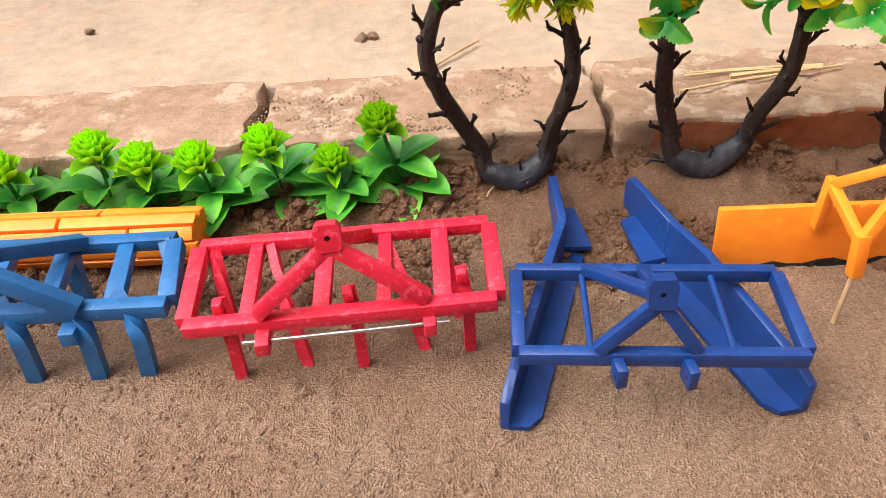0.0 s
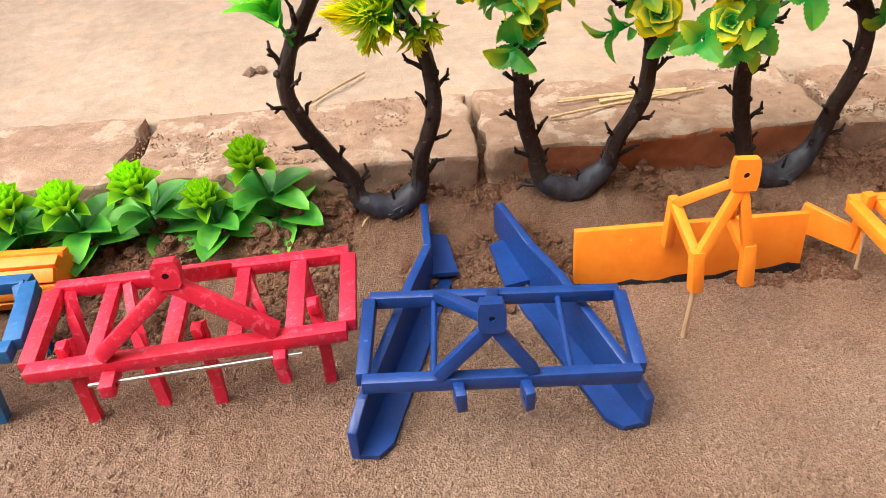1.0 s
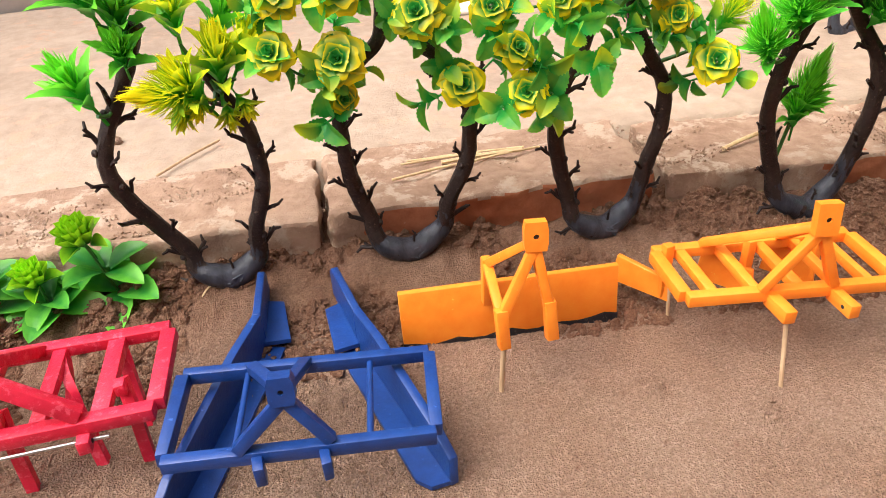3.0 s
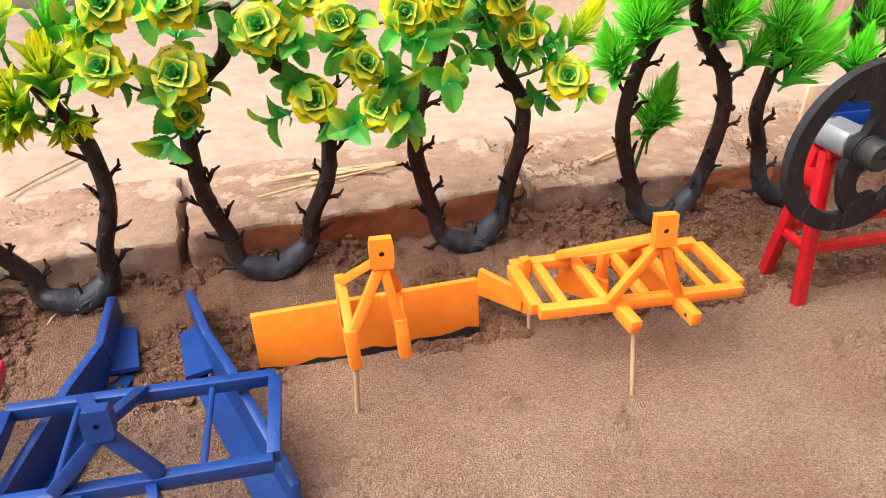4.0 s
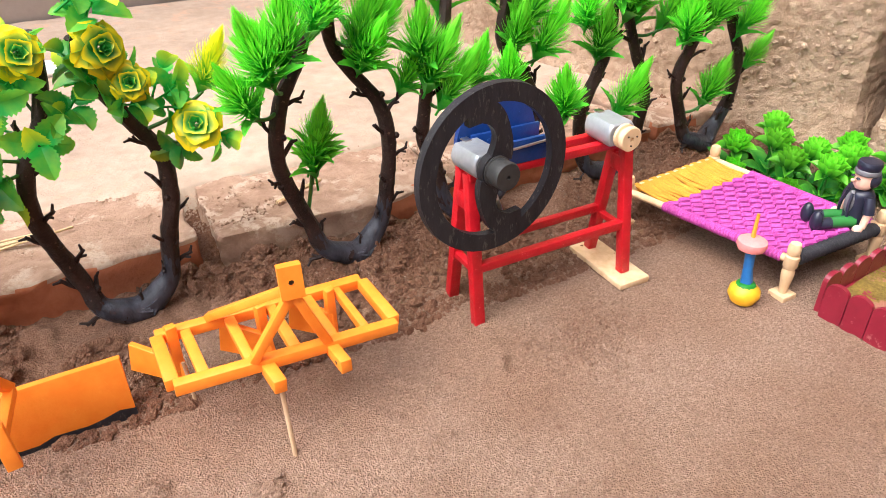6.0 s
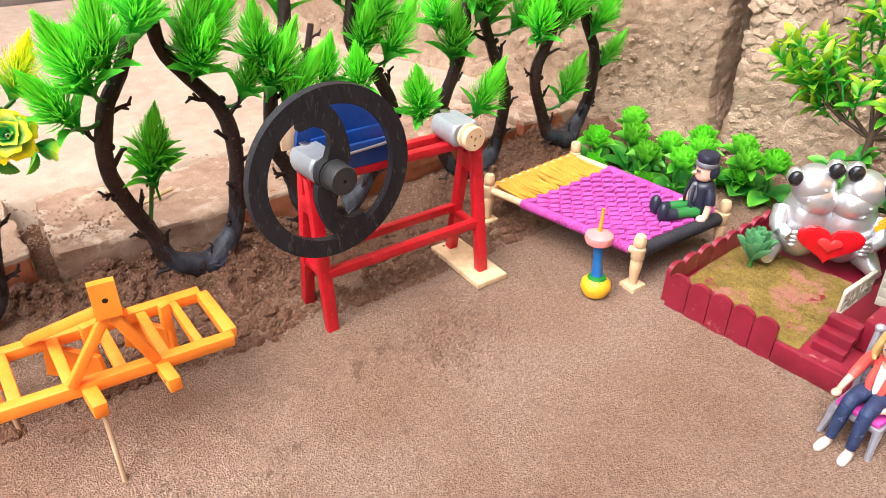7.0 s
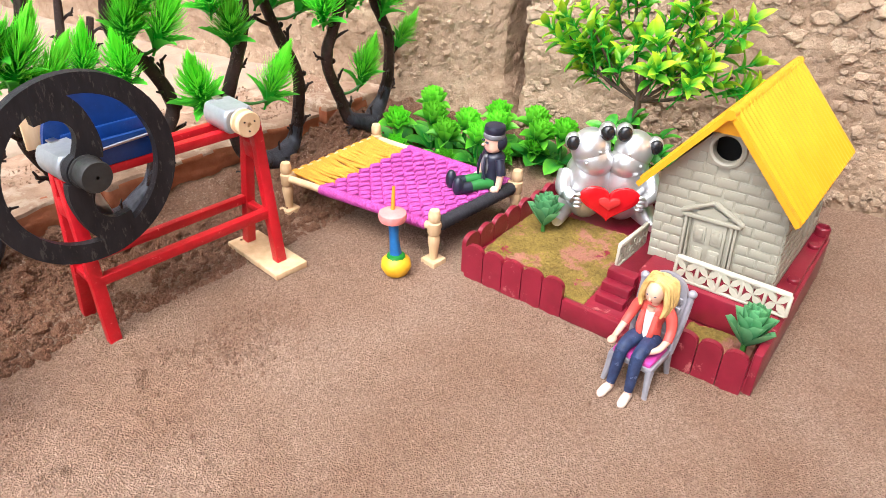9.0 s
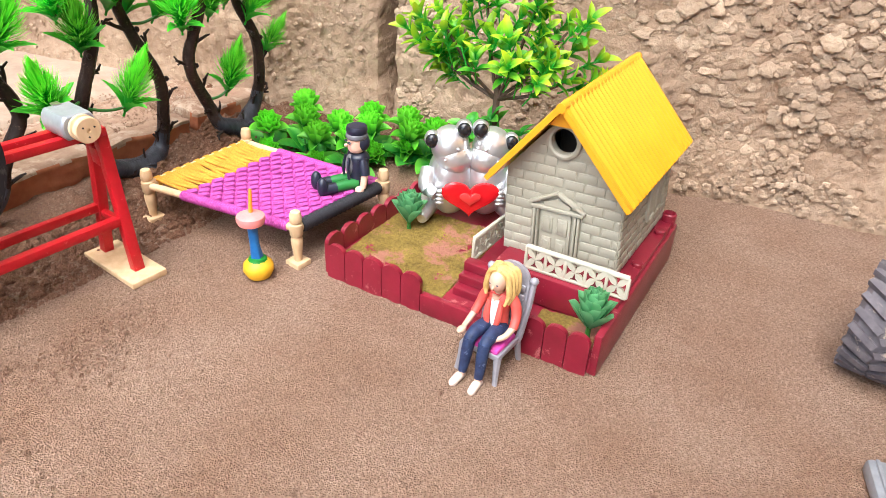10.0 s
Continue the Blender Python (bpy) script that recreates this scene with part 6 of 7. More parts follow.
def front_free(z):
    """The stretches of the front wall beside the door, round the window and under the slopes."""
    top = z + 0.0036
    half = (HY1 - YM) * (1 if top < HZ1 else max(0, (APEX - top) / (APEX - HZ1))) - (0.0008 if top < HZ1 else 0.004)
    runs = [(HY1 - YM - half, HY1 - YM + half)]
    gaps = []
    if z < 0.0735:
        gaps.append((HY1 - 0.0365, HY1 - 0.0005))
    elif z < 0.088:
        w = 0.0195 * (0.0905 - z) / 0.016
        gaps.append((HY1 - 0.0185 - w, HY1 - 0.0185 + w))
    dz = max(0, abs(z - 0.1225) - 0.003)
    if dz < 0.0125:
        w = math.sqrt(0.0125 ** 2 - dz * dz)
        gaps.append((HY1 - YM - 0.0020 - w, HY1 - YM - 0.0020 + w))
    for g0, g1 in gaps:
        runs = [q for a, b in runs for q in ((a, min(b, g0)), (max(a, g1), b)) if q[1] - q[0] > 0.002]
    return runs


lay_bricks(front, (HX0, HY1, 0), (0, -1, 0), (-1, 0, 0), HZ0, APEX - 0.006, front_free)
lay_bricks(sides[0], (HX0, HY0, 0), (1, 0, 0), (0, -1, 0), HZ0, HZ1 - 0.003, lambda z: ((0.001, 0.060), (0.099, HX1 - HX0 - 0.001)) if 0.050 < z < 0.086 else ((0.001, HX1 - HX0 - 0.001),))
# moulded door with its pediment, and a window in the long side
door = part("door", bar((HX0 - 0.0008, 0.0290, 0.0545), (HX0 - 0.0008, 0.0080, 0.0545), 0.0026, 0.0370), M_BEIGE, house)
for y in (0.0240, 0.0135):
    for z, h in ((0.0630, 0.0115), (0.0465, 0.0140)):
        part("door_panel", bar((HX0 - 0.0024, y + 0.0036, z), (HX0 - 0.0024, y - 0.0036, z), 0.0014, h), M_BEIGE, door)
        part("panel_rim", bar((HX0 - 0.0028, y + 0.0022, z), (HX0 - 0.0028, y - 0.0022, z), 0.0014, h * 0.68), M_BEIGE, door)
for y in (0.0345, 0.0318, 0.0052, 0.0025):
    part("door_post", bar((HX0 - 0.0014, y, 0.0360), (HX0 - 0.0014, y, 0.0735), 0.0038, 0.0018, up=(0, 1, 0)), M_BEIGE, door)
part("lintel", bar((HX0 - 0.0016, 0.0375, 0.0747), (HX0 - 0.0016, -0.0005, 0.0747), 0.0046, 0.0026), M_BEIGE, door)
for y in (0.0385, -0.0015):
    part("pediment", bar((HX0 - 0.0016, y, 0.0765), (HX0 - 0.0016, 0.0185, 0.0865), 0.0044, 0.0024), M_BEIGE, door)
bm = bmesh.new()
plate(bm, [(-0.0095, 0), (0.0095, 0), (0.0095, 0.0022), (0, 0.0062), (-0.0095, 0.0022)], 0.003, frame_of((0, -1, 0), (0, 0, 1), (-1, 0, 0), (HX0 - 0.0008, 0.0185, 0.0764)))
part("tympanum", bm, M_BEIGE, door)
win = part("window", bar((0.925, HY0 - 0.0006, 0.068), (0.958, HY0 - 0.0006, 0.068), 0.0016, 0.028), M_BEIGE, house)
for x in (0.925, 0.9415, 0.958):
    part("window_bar", bar((x, HY0 - 0.0016, 0.054), (x, HY0 - 0.0016, 0.082), 0.0020, 0.0024, up=(0, 1, 0)), M_BEIGE, win)
for z in (0.054, 0.082):
    part("window_bar", bar((0.924, HY0 - 0.0016, z), (0.959, HY0 - 0.0016, z), 0.0022, 0.0024), M_BEIGE, win)


def ridged_roof(side):
    """One slope of the roof with ridges running down it."""
    bm = bmesh.new()
    x0, x1 = 0.8542, 0.9944
    ridge, eave = Vector((0, YM, 0.1506)), Vector((0, YM + side * 0.0499, 0.0924))
    d = (eave - ridge).normalized()
    nrm = Vector((1, 0, 0)).cross(d) * (1 if side < 0 else -1)
    if nrm.z < 0:
        nrm = -nrm
    n = 23 * 6
    rows = []
    for i in range(n + 1):
        x = x0 + (x1 - x0) * i / n
        w = 0.0017 * max(0, math.sin((i / 6) * math.tau) + 0.35)
        if i < 5 or i > n - 5:
            w = 0.0009
        loop = []
        for t, lift in ((0, 1), (0.02, 1), (0.5, 1), (0.985, 1), (1.0, 0.5)):
            loop.append(bm.verts.new(ridge.lerp(eave, t) + nrm * (w * lift) + Vector((x, 0, 0))))
        for t in (1.0, 0.5, 0.0):
            loop.append(bm.verts.new(ridge.lerp(eave, t) - nrm * 0.0026 + Vector((x, 0, 0))))
        rows.append(loop)
    k = len(rows[0])
    for a, b in zip(rows, rows[1:]):
        for j in range(k):
            bm.faces.new((a[j], a[(j + 1) % k], b[(j + 1) % k], b[j]))
    bm.faces.new(rows[0][::-1])
    bm.faces.new(rows[-1])
    bmesh.ops.recalc_face_normals(bm, faces=bm.faces)
    return part("roof_slope", bm, M_ROOF, house)


ridged_roof(-1)
ridged_roof(1)
part("ridge_cap", tube(bmesh.new(), [(0.8532, YM, 0.1488), (0.9954, YM, 0.1488)], 0.0031, 14), M_ROOF, house)
bm = bmesh.new()
plate(bm, [(-0.012, 0), (0.012, 0), (0, 0.0135)], 0.002, frame_of((0, -1, 0), (0, 0, 1), (-1, 0, 0), (0.8615, YM, 0.1350)))
part("gable_board", bm, M_ROOF, house)


def turn_about(ob, at, yaw, roll=0.0):
    """Turns a finished thing where it stands."""
    at = Vector(at)
    ob.matrix_world = Matrix.Translation(at) @ Matrix.Rotation(radians(yaw), 4, "Z") @ Matrix.Rotation(radians(roll), 4, "X") @ Matrix.Translation(-at) @ ob.matrix_basis


turn_about(house, (HX0, YM, HZ0), -3.6, -2.6)
turn_about(base, (0.8125, 0.068, 0), -2.5)

# small succulents in the garden
for x, y, s, z in ((0.890, 0.1450, 1.15, 0.014), (0.8265, -0.0235, 1.2, 0.018)):
    root = thing("garden_succulent", (x, y, z - 0.003), "bluish green plastic succulent planted in the toy garden", "plant", "garden succulents")
    for mesh in T_SUCC:
        sprig("leaf", mesh, root, (x, y, z - 0.001), (0.0, -0.05, 1), 1.0 * s, 0.3)
    stalk(root, (x, y, z - 0.004), (x, y, z + 0.012), r=0.0015)

# bushy tree behind the ornament
tree = thing("leafy_tree", (0.982, 0.118, 0.012), "small branching toy tree with lime-tipped green leaves", "tree")
M_TRUNK = material("brown_plastic_trunk", (0.05, 0.03, 0.02), (0.12, 0.075, 0.05), 200, 0.6, 0.5, 400)
part("trunk", tube(bmesh.new(), [(0.975, 0.116, 0.005), (0.978, 0.116, 0.06), (0.982, 0.118, 0.100), (0.984, 0.118, 0.125)], [0.0036, 0.0030, 0.0024], 9, 0.2, steps=4), M_TRUNK, tree)
random.seed(17)
for bx, by, bz in ((-0.022, 0.040, 0.060), (-0.012, 0.062, 0.045), (0.0, 0.016, 0.085), (0.004, -0.026, 0.080), (0.002, -0.052, 0.062), (-0.014, -0.034, 0.034), (0.012, -0.064, 0.030), (0.012, 0.048, 0.028)):
    s = Vector((0.982, 0.118, 0.098))
    e = Vector((0.982 + bx, 0.118 + by, 0.098 + bz))
    mid = lerp(s, e, 0.5) + Vector((0, 0, -0.006))
    bm = bmesh.new()
    tube(bm, [s, mid, e], [0.0016, 0.0010], 6, steps=4)
    part("branch", bm, M_TRUNK, tree)
    for k in range(8):
        p = lerp(mid, e, k / 7) + Vector((random.uniform(-0.011, 0.011), random.uniform(-0.013, 0.013), random.uniform(-0.008, 0.010)))
        sprig("leaf_spray", T_LIME, tree, p, (p - s) + Vector((random.uniform(-0.03, 0.02), random.uniform(-0.03, 0.03), 0.02)), random.uniform(0.8, 1.2))
for k in range(13):
    p = Vector((0.972 + random.uniform(-0.014, 0.012), 0.118 + random.uniform(-0.050, 0.034), random.uniform(0.055, 0.088)))
    stalk(tree, (0.978, 0.116, 0.05), p)
    basal(tree, p, (random.uniform(-0.6, 0.1), random.uniform(-0.6, 0.6), 0.8), 0.5, k)

# ---- figures, each a plain shape ----
M_SILVER = material("silver_paint", (0.58, 0.58, 0.59), (0.74, 0.74, 0.75), 60, 0.28, 0.35, 160, metal=0.75)
M_HEART = material("red_enamel", (0.52, 0.005, 0.010), (0.66, 0.010, 0.016), 60, 0.25, 0.05, 300)
M_HEARTRIM = material("light_red_enamel", (0.62, 0.03, 0.03), (0.72, 0.05, 0.045), 60, 0.25, 0.05, 300)
M_GLOSSBLACK = material("gloss_black", (0.01, 0.01, 0.012), (0.02, 0.02, 0.022), 60, 0.2, 0.0)
M_SKIN = material("painted_skin", (0.58, 0.35, 0.25), (0.66, 0.42, 0.31), 120, 0.5, 0.05)
M_PLASTICSKIN = material("pale_pink_plastic", (0.76, 0.46, 0.34), (0.80, 0.50, 0.38), 60, 0.4, 0.0)
M_DENIM = material("dark_blue_paint", (0.008, 0.016, 0.055), (0.028, 0.05, 0.13), 260, 0.6, 0.4, 600, spots=(0.20, 0.24, 0.36), spot_scale=200, spot_at=0.62)
M_JACKET = material("coral_red_paint", (0.62, 0.075, 0.06), (0.72, 0.11, 0.085), 200, 0.5, 0.2, 500)
M_HAIR = material("blond_paint", (0.52, 0.31, 0.09), (0.68, 0.47, 0.18), 300, 0.5, 0.5, 500)
M_WHITE = material("white_paint", (0.76, 0.74, 0.70), (0.84, 0.82, 0.78), 120, 0.5, 0.1)
M_SHOE = material("cream_paint", (0.66, 0.52, 0.44), (0.74, 0.60, 0.51), 120, 0.5, 0.1)
M_VEST = material("dark_navy_plastic", (0.012, 0.014, 0.03), (0.025, 0.028, 0.05), 100, 0.35, 0.1, spots=(0.20, 0.20, 0.23), spot_scale=220, spot_at=0.68)
M_GREEN = material("green_plastic", (0.02, 0.16, 0.03), (0.035, 0.22, 0.05), 80, 0.4, 0.0)
M_SEATPURPLE = material("purple_pink_paint", (0.48, 0.04, 0.28), (0.62, 0.07, 0.38), 120, 0.5, 0.2)
M_CHAIRGREY = material("grey_silver_plastic", (0.25, 0.24, 0.27), (0.36, 0.35, 0.39), 100, 0.4, 0.15, metal=0.2)


def blob(bm, at, r, mat=0, m=None, seg=14):
    """An ellipsoid of radii r in a mesh of several materials."""
    lo = len(bm.faces)
    mm = Matrix.Translation(at) @ (m or Matrix()) @ Matrix.Diagonal((*r, 1))
    bmesh.ops.create_uvsphere(bm, u_segments=seg, v_segments=max(6, seg // 2 + 2), radius=1.0, matrix=mm)
    bm.faces.ensure_lookup_table()
    for f in bm.faces[lo:]:
        f.material_index = mat


def limb(bm, pts, radii, mat=0, seg=10):
    lo = len(bm.faces)
    tube(bm, pts, radii, seg, steps=3)
    bm.faces.ensure_lookup_table()
    for f in bm.faces[lo:]:
        f.material_index = mat


# silver animal pair that holds a heart
bm = bmesh.new()
F = Matrix.Translation((0.931, 0.1145, 0.018)) @ Matrix.Rotation(radians(-60), 4, "Z") @ Matrix.Diagonal((0.88, 0.88, 0.92, 1))   # local -y is the front


def fp(x, y, z):
    return F @ Vector((x, y, z))


FR = F.to_3x3().to_4x4()
for s in (-1, 1):
    blob(bm, fp(s * 0.0165, 0.003, 0.0305), (0.0215, 0.020, 0.033), 0, FR, 24)
    blob(bm, fp(s * 0.0185, 0.000, 0.0635), (0.0172, 0.0170, 0.0170), 0, FR @ Matrix.Rotation(s * 0.35, 4, "Y"), 26)
    blob(bm, fp(s * 0.0145, -0.0035, 0.0545), (0.0168, 0.0155, 0.0150), 0, FR @ Matrix.Rotation(-s * 0.3, 4, "Y"), 24)
    for x, z, rr in ((0.0072, 0.0800, 0.0074), (0.0345, 0.0700, 0.0070)):
        blob(bm, fp(s * x, -0.0035, z), (rr, rr, rr * 1.08), 0, FR, 18)
        blob(bm, fp(s * x, -0.0078, z - 0.0002), (rr * 0.84, 0.0046, rr * 0.9), 2, FR, 18)
    for x, z in ((0.012, 0.0660), (0.023, 0.0560)):
        blob(bm, fp(s * x, -0.0165 if z > 0.06 else -0.0170, z), (0.0013, 0.0014, 0.0013), 0, FR, 8)
    limb(bm, [fp(s * 0.036, 0.0, 0.040), fp(s * 0.039, -0.012, 0.030), fp(s * 0.030, -0.021, 0.026)], [0.007, 0.006, 0.0045])
    for k in range(4):
        blob(bm, fp(s * (0.0265), -0.0235, 0.020 + 0.0036 * k), (0.0042, 0.0022, 0.0018), 0, FR, 8)
    limb(bm, [fp(s * 0.036, 0.004, 0.006), fp(s * 0.040, -0.014, 0.004), fp(s * 0.042, -0.022, 0.003)], [0.010, 0.006, 0.004])
heart = [(0.0215 * math.sin(t) ** 3, 0.0165 * (13 * math.cos(t) - 5 * math.cos(2 * t) - 2 * math.cos(3 * t) - math.cos(4 * t)) / 17) for t in np.linspace(0, math.tau, 40, endpoint=False)]
for scale, depth, mi in ((1.2, -0.0262, 1), (0.44, -0.0290, 3)):
    lo = len(bm.faces)
    loops = []
    for f, y in ((0.9, 0.010), (1.0, 0.006), (1.0, 0.003), (0.95, 0.0012), (0.7, 0.0), (0.1, -0.0004)):
        loops.append([fp(x * f * scale, depth + y * (1 if scale == 1 else 0.5), 0.0262 + z * f * scale * 0.95) for x, z in heart])
    rings(bm, loops)
    bm.faces.ensure_lookup_table()
    for fc in bm.faces[lo:]:
        fc.material_index = mi
bmesh.ops.recalc_face_normals(bm, faces=bm.faces)
single("ornament", bm, [M_SILVER, M_HEART, M_GLOSSBLACK, M_HEARTRIM], (0.930, 0.104, 0.012), "silver ornament of two animals that hold a red heart", "ornament")

M_SHIRT = material("grey_plastic_shirt", (0.10, 0.10, 0.115), (0.20, 0.20, 0.22), 200, 0.4, 0.1)
# seated toy man on the bed: faces -x
bm = bmesh.new()
A = Matrix.Translation((0.8985, 0.1985, 0.0335)) @ Matrix.Rotation(radians(57), 4, "Z") @ Matrix.Scale(1.14, 4)   # local +y is the front


def ap(x, y, z):
    return A @ Vector((x, y, z))


AR = A.to_3x3().to_4x4()
limb(bm, [ap(0, 0.001, 0.0), ap(0, 0.0, 0.010), ap(0, -0.001, 0.022), ap(0, -0.001, 0.0255)], [0.0092, 0.0082, 0.0088, 0.0052], 0, 14)
blob(bm, ap(0, 0.0055, 0.016), (0.0040, 0.0036, 0.0085), 3, AR)
for s in (-1, 1):
    limb(bm, [ap(s * 0.0045, 0.003, 0.0035), ap(s * 0.0050, 0.012, 0.004), ap(s * 0.0055, 0.021, 0.0035)], [0.0048, 0.0045, 0.0042], 2, 12)
    limb(bm, [ap(s * 0.0055, 0.019, 0.0036), ap(s * 0.0057, 0.028, 0.0034)], [0.0046, 0.0046], 0, 12)
    blob(bm, ap(s * 0.006, 0.029, 0.0060), (0.0042, 0.0040, 0.0072), 0, AR)
    limb(bm, [ap(s * 0.0092, 0.0, 0.0230), ap(s * 0.0118, 0.0, 0.0170), ap(s * 0.0126, 0.0, 0.0130)], [0.0036, 0.0040, 0.0040], 0, 12)
    limb(bm, [ap(s * 0.0126, 0.0, 0.0140), ap(s * 0.0134, 0.002, 0.0035)], [0.0029, 0.0025], 1, 10)
    blob(bm, ap(s * 0.0132, 0.0045, 0.0025), (0.0030, 0.0034, 0.0028), 1, AR)
limb(bm, [ap(0, 0, 0.0245), ap(0, 0, 0.028)], [0.0036, 0.0036], 1, 12)
limb(bm, [ap(0, 0.0008, 0.0262), ap(0, 0.0008, 0.0285), ap(0, 0.0006, 0.0330), ap(0, 0.0004, 0.0375)], [0.0052, 0.0070, 0.0074, 0.0070], 1, 18)
blob(bm, ap(0, -0.0026, 0.0330), (0.0079, 0.0062, 0.0072), 0, AR, 18)
blob(bm, ap(0, 0.0086, 0.0318), (0.0013, 0.0014, 0.0012), 1, AR, 8)
limb(bm, [ap(0, 0.0004, 0.0362), ap(0, 0.0004, 0.0370), ap(0, 0.0004, 0.0392), ap(0, 0.0004, 0.0398)], [0.0082, 0.0088, 0.0086, 0.0078], 3, 20)
limb(bm, [ap(0, 0.0002, 0.0392), ap(0, 0.0002, 0.0425), ap(0, 0.0002, 0.0448), ap(0, 0.0002, 0.0452)], [0.0080, 0.0086, 0.0078, 0.0050], 0, 20)
for s in (-1, 1):
    blob(bm, ap(s * 0.0028, 0.0073, 0.0340), (0.0017, 0.0012, 0.0008), 0, AR, 8)
    limb(bm, [ap(s * 0.0030, 0.0078, 0.0235), ap(s * 0.0042, 0.0092, 0.0150), ap(s * 0.0052, 0.0086, 0.0060)], [0.0010, 0.0013, 0.0011], 0, 6)
single("toy_man", bm, [M_VEST, M_PLASTICSKIN, M_GREEN, M_SHIRT], (0.8975, 0.2035, 0.0335), "plastic toy man in black cap and jacket, sitting on the bed", "toy figure")

# chair and seated toy woman: face -x
C = Matrix.Translation((0.789, 0.026, 0)) @ Matrix.Rotation(radians(83), 4, "Z")


def ch(x, y, z):
    return C @ Vector((x, y, z))


CR = C.to_3x3().to_4x4()
chair = thing("toy_chair", (0.789, 0.026, 0), "grey plastic toy armchair with a purple seat", "chair")
bm = bmesh.new()
block(bm, (0.028, 0.026, 0.004), C @ Matrix.Translation((0, 0.002, 0.0185)), 0.001)
part("seat_frame", bm, M_CHAIRGREY, chair)
bm = bmesh.new()
block(bm, (0.025, 0.023, 0.0042), C @ Matrix.Translation((0, 0.003, 0.0218)), 0.0018)
part("seat_cushion", bm, M_SEATPURPLE, chair, "purple seat cushion")
for s in (-1, 1):
    part("leg", tube(bmesh.new(), [ch(s * 0.0122, 0.013, 0.018), ch(s * 0.0128, 0.0145, 0.009), ch(s * 0.0138, 0.0165, -0.0005)], [0.0026, 0.0020, 0.0016], 8), M_CHAIRGREY, chair)
    part("leg", tube(bmesh.new(), [ch(s * 0.0120, -0.010, 0.018), ch(s * 0.0125, -0.012, 0.009), ch(s * 0.0130, -0.014, -0.0005)], [0.0026, 0.0020, 0.0016], 8), M_CHAIRGREY, chair)
    part("back_post", tube(bmesh.new(), [ch(s * 0.0128, -0.011, 0.018), ch(s * 0.0145, -0.016, 0.040), ch(s * 0.0150, -0.0185, 0.056)], [0.0022, 0.0020], 8), M_CHAIRGREY, chair)
    bm = bmesh.new()
    blob(bm, ch(s * 0.0150, -0.0188, 0.0575), (0.0028, 0.0028, 0.0026), 0)
    part("finial", bm, M_CHAIRGREY, chair)
bm = bmesh.new()
arch = [(-0.0125, 0.0), (0.0125, 0.0), (0.0130, 0.030)] + [(0.0130 * math.cos(t), 0.030 + 0.0125 * math.sin(t)) for t in np.linspace(0.2, math.pi - 0.2, 12)] + [(-0.0130, 0.030)]
plate(bm, arch, 0.0030, C @ frame_of((1, 0, 0), Vector((0, -0.17, 0.985)), Vector((0, -0.985, -0.17)), (0, -0.0132, 0.0235)))
bmesh.ops.recalc_face_normals(bm, faces=bm.faces)
back = part("backrest", bm, M_CHAIRGREY, chair)
for k in range(5):
    y, z = -0.0114 - 0.17 * 0.0062 * k, 0.0275 + 0.0062 * k
    part("back_slat", bar(ch(-0.0118, y, z), ch(0.0118, y, z), 0.0016, 0.0040), M_CHAIRGREY, back)
bm = bmesh.new()
limb(bm, [ch(0, -0.004, 0.0235), ch(0, -0.0055, 0.0300), ch(0, -0.0062, 0.0370), ch(0, -0.0066, 0.0450), ch(0, -0.0060, 0.0505), ch(0, -0.0052, 0.0530)], [0.0076, 0.0066, 0.0060, 0.0080, 0.0066, 0.0034], 0, 16)
limb(bm, [ch(0, -0.0005, 0.0265), ch(0, -0.0002, 0.0330), ch(0, 0.0006, 0.0400), ch(0, -0.0010, 0.0485)], [0.0028, 0.0024, 0.0024, 0.0030], 3, 10)
limb(bm, [ch(0, 0.0012, 0.0445), ch(0, -0.0010, 0.0510)], [0.0012, 0.0028], 1, 10)
limb(bm, [ch(0, -0.0048, 0.0505), ch(0, -0.0036, 0.0570)], [0.0030, 0.0028], 1)
blob(bm, ch(0, -0.0008, 0.0607), (0.0052, 0.0060, 0.0072), 1, CR @ Matrix.Rotation(-0.2, 4, "X"), 18)
blob(bm, ch(0, 0.0052, 0.0592), (0.0010, 0.0013, 0.0014), 1, CR, 8)
blob(bm, ch(0, 0.0044, 0.0568), (0.0015, 0.0008, 0.0006), 0, CR, 8)
for s in (-1, 1):
    blob(bm, ch(s * 0.0021, 0.0042, 0.0614), (0.0010, 0.0006, 0.0005), 2, CR, 8)
blob(bm, ch(0, -0.0050, 0.0640), (0.0066, 0.0068, 0.0062), 4, CR, 18)
for s, drop in ((1, 0.0500), (-1, 0.0465)):
    for j in range(4):
        f = 0.0012 * j
        limb(bm, [ch(s * 0.0014, -0.0006 - f * 2.4, 0.0692 - f * 0.2), ch(s * (0.0058 + 0.3 * f), -0.0016 - f * 2.6, 0.0660), ch(s * (0.0076 + 0.4 * f), -0.0012 - f * 2.4, 0.0585), ch(s * (0.0080 + 0.0010 * (j % 2)), -0.0015 - f * 2.2, 0.0530), ch(s * (0.0066 + 0.0012 * (j % 2)), 0.0006 - f * 2.4, drop)], [0.0012, 0.0019, 0.0020, 0.0019, 0.0008], 4, 8)
limb(bm, [ch(0, -0.0085, 0.0660), ch(0, -0.0112, 0.0580), ch(0, -0.0105, 0.0485)], [0.0056, 0.0068, 0.0030], 4, 12)
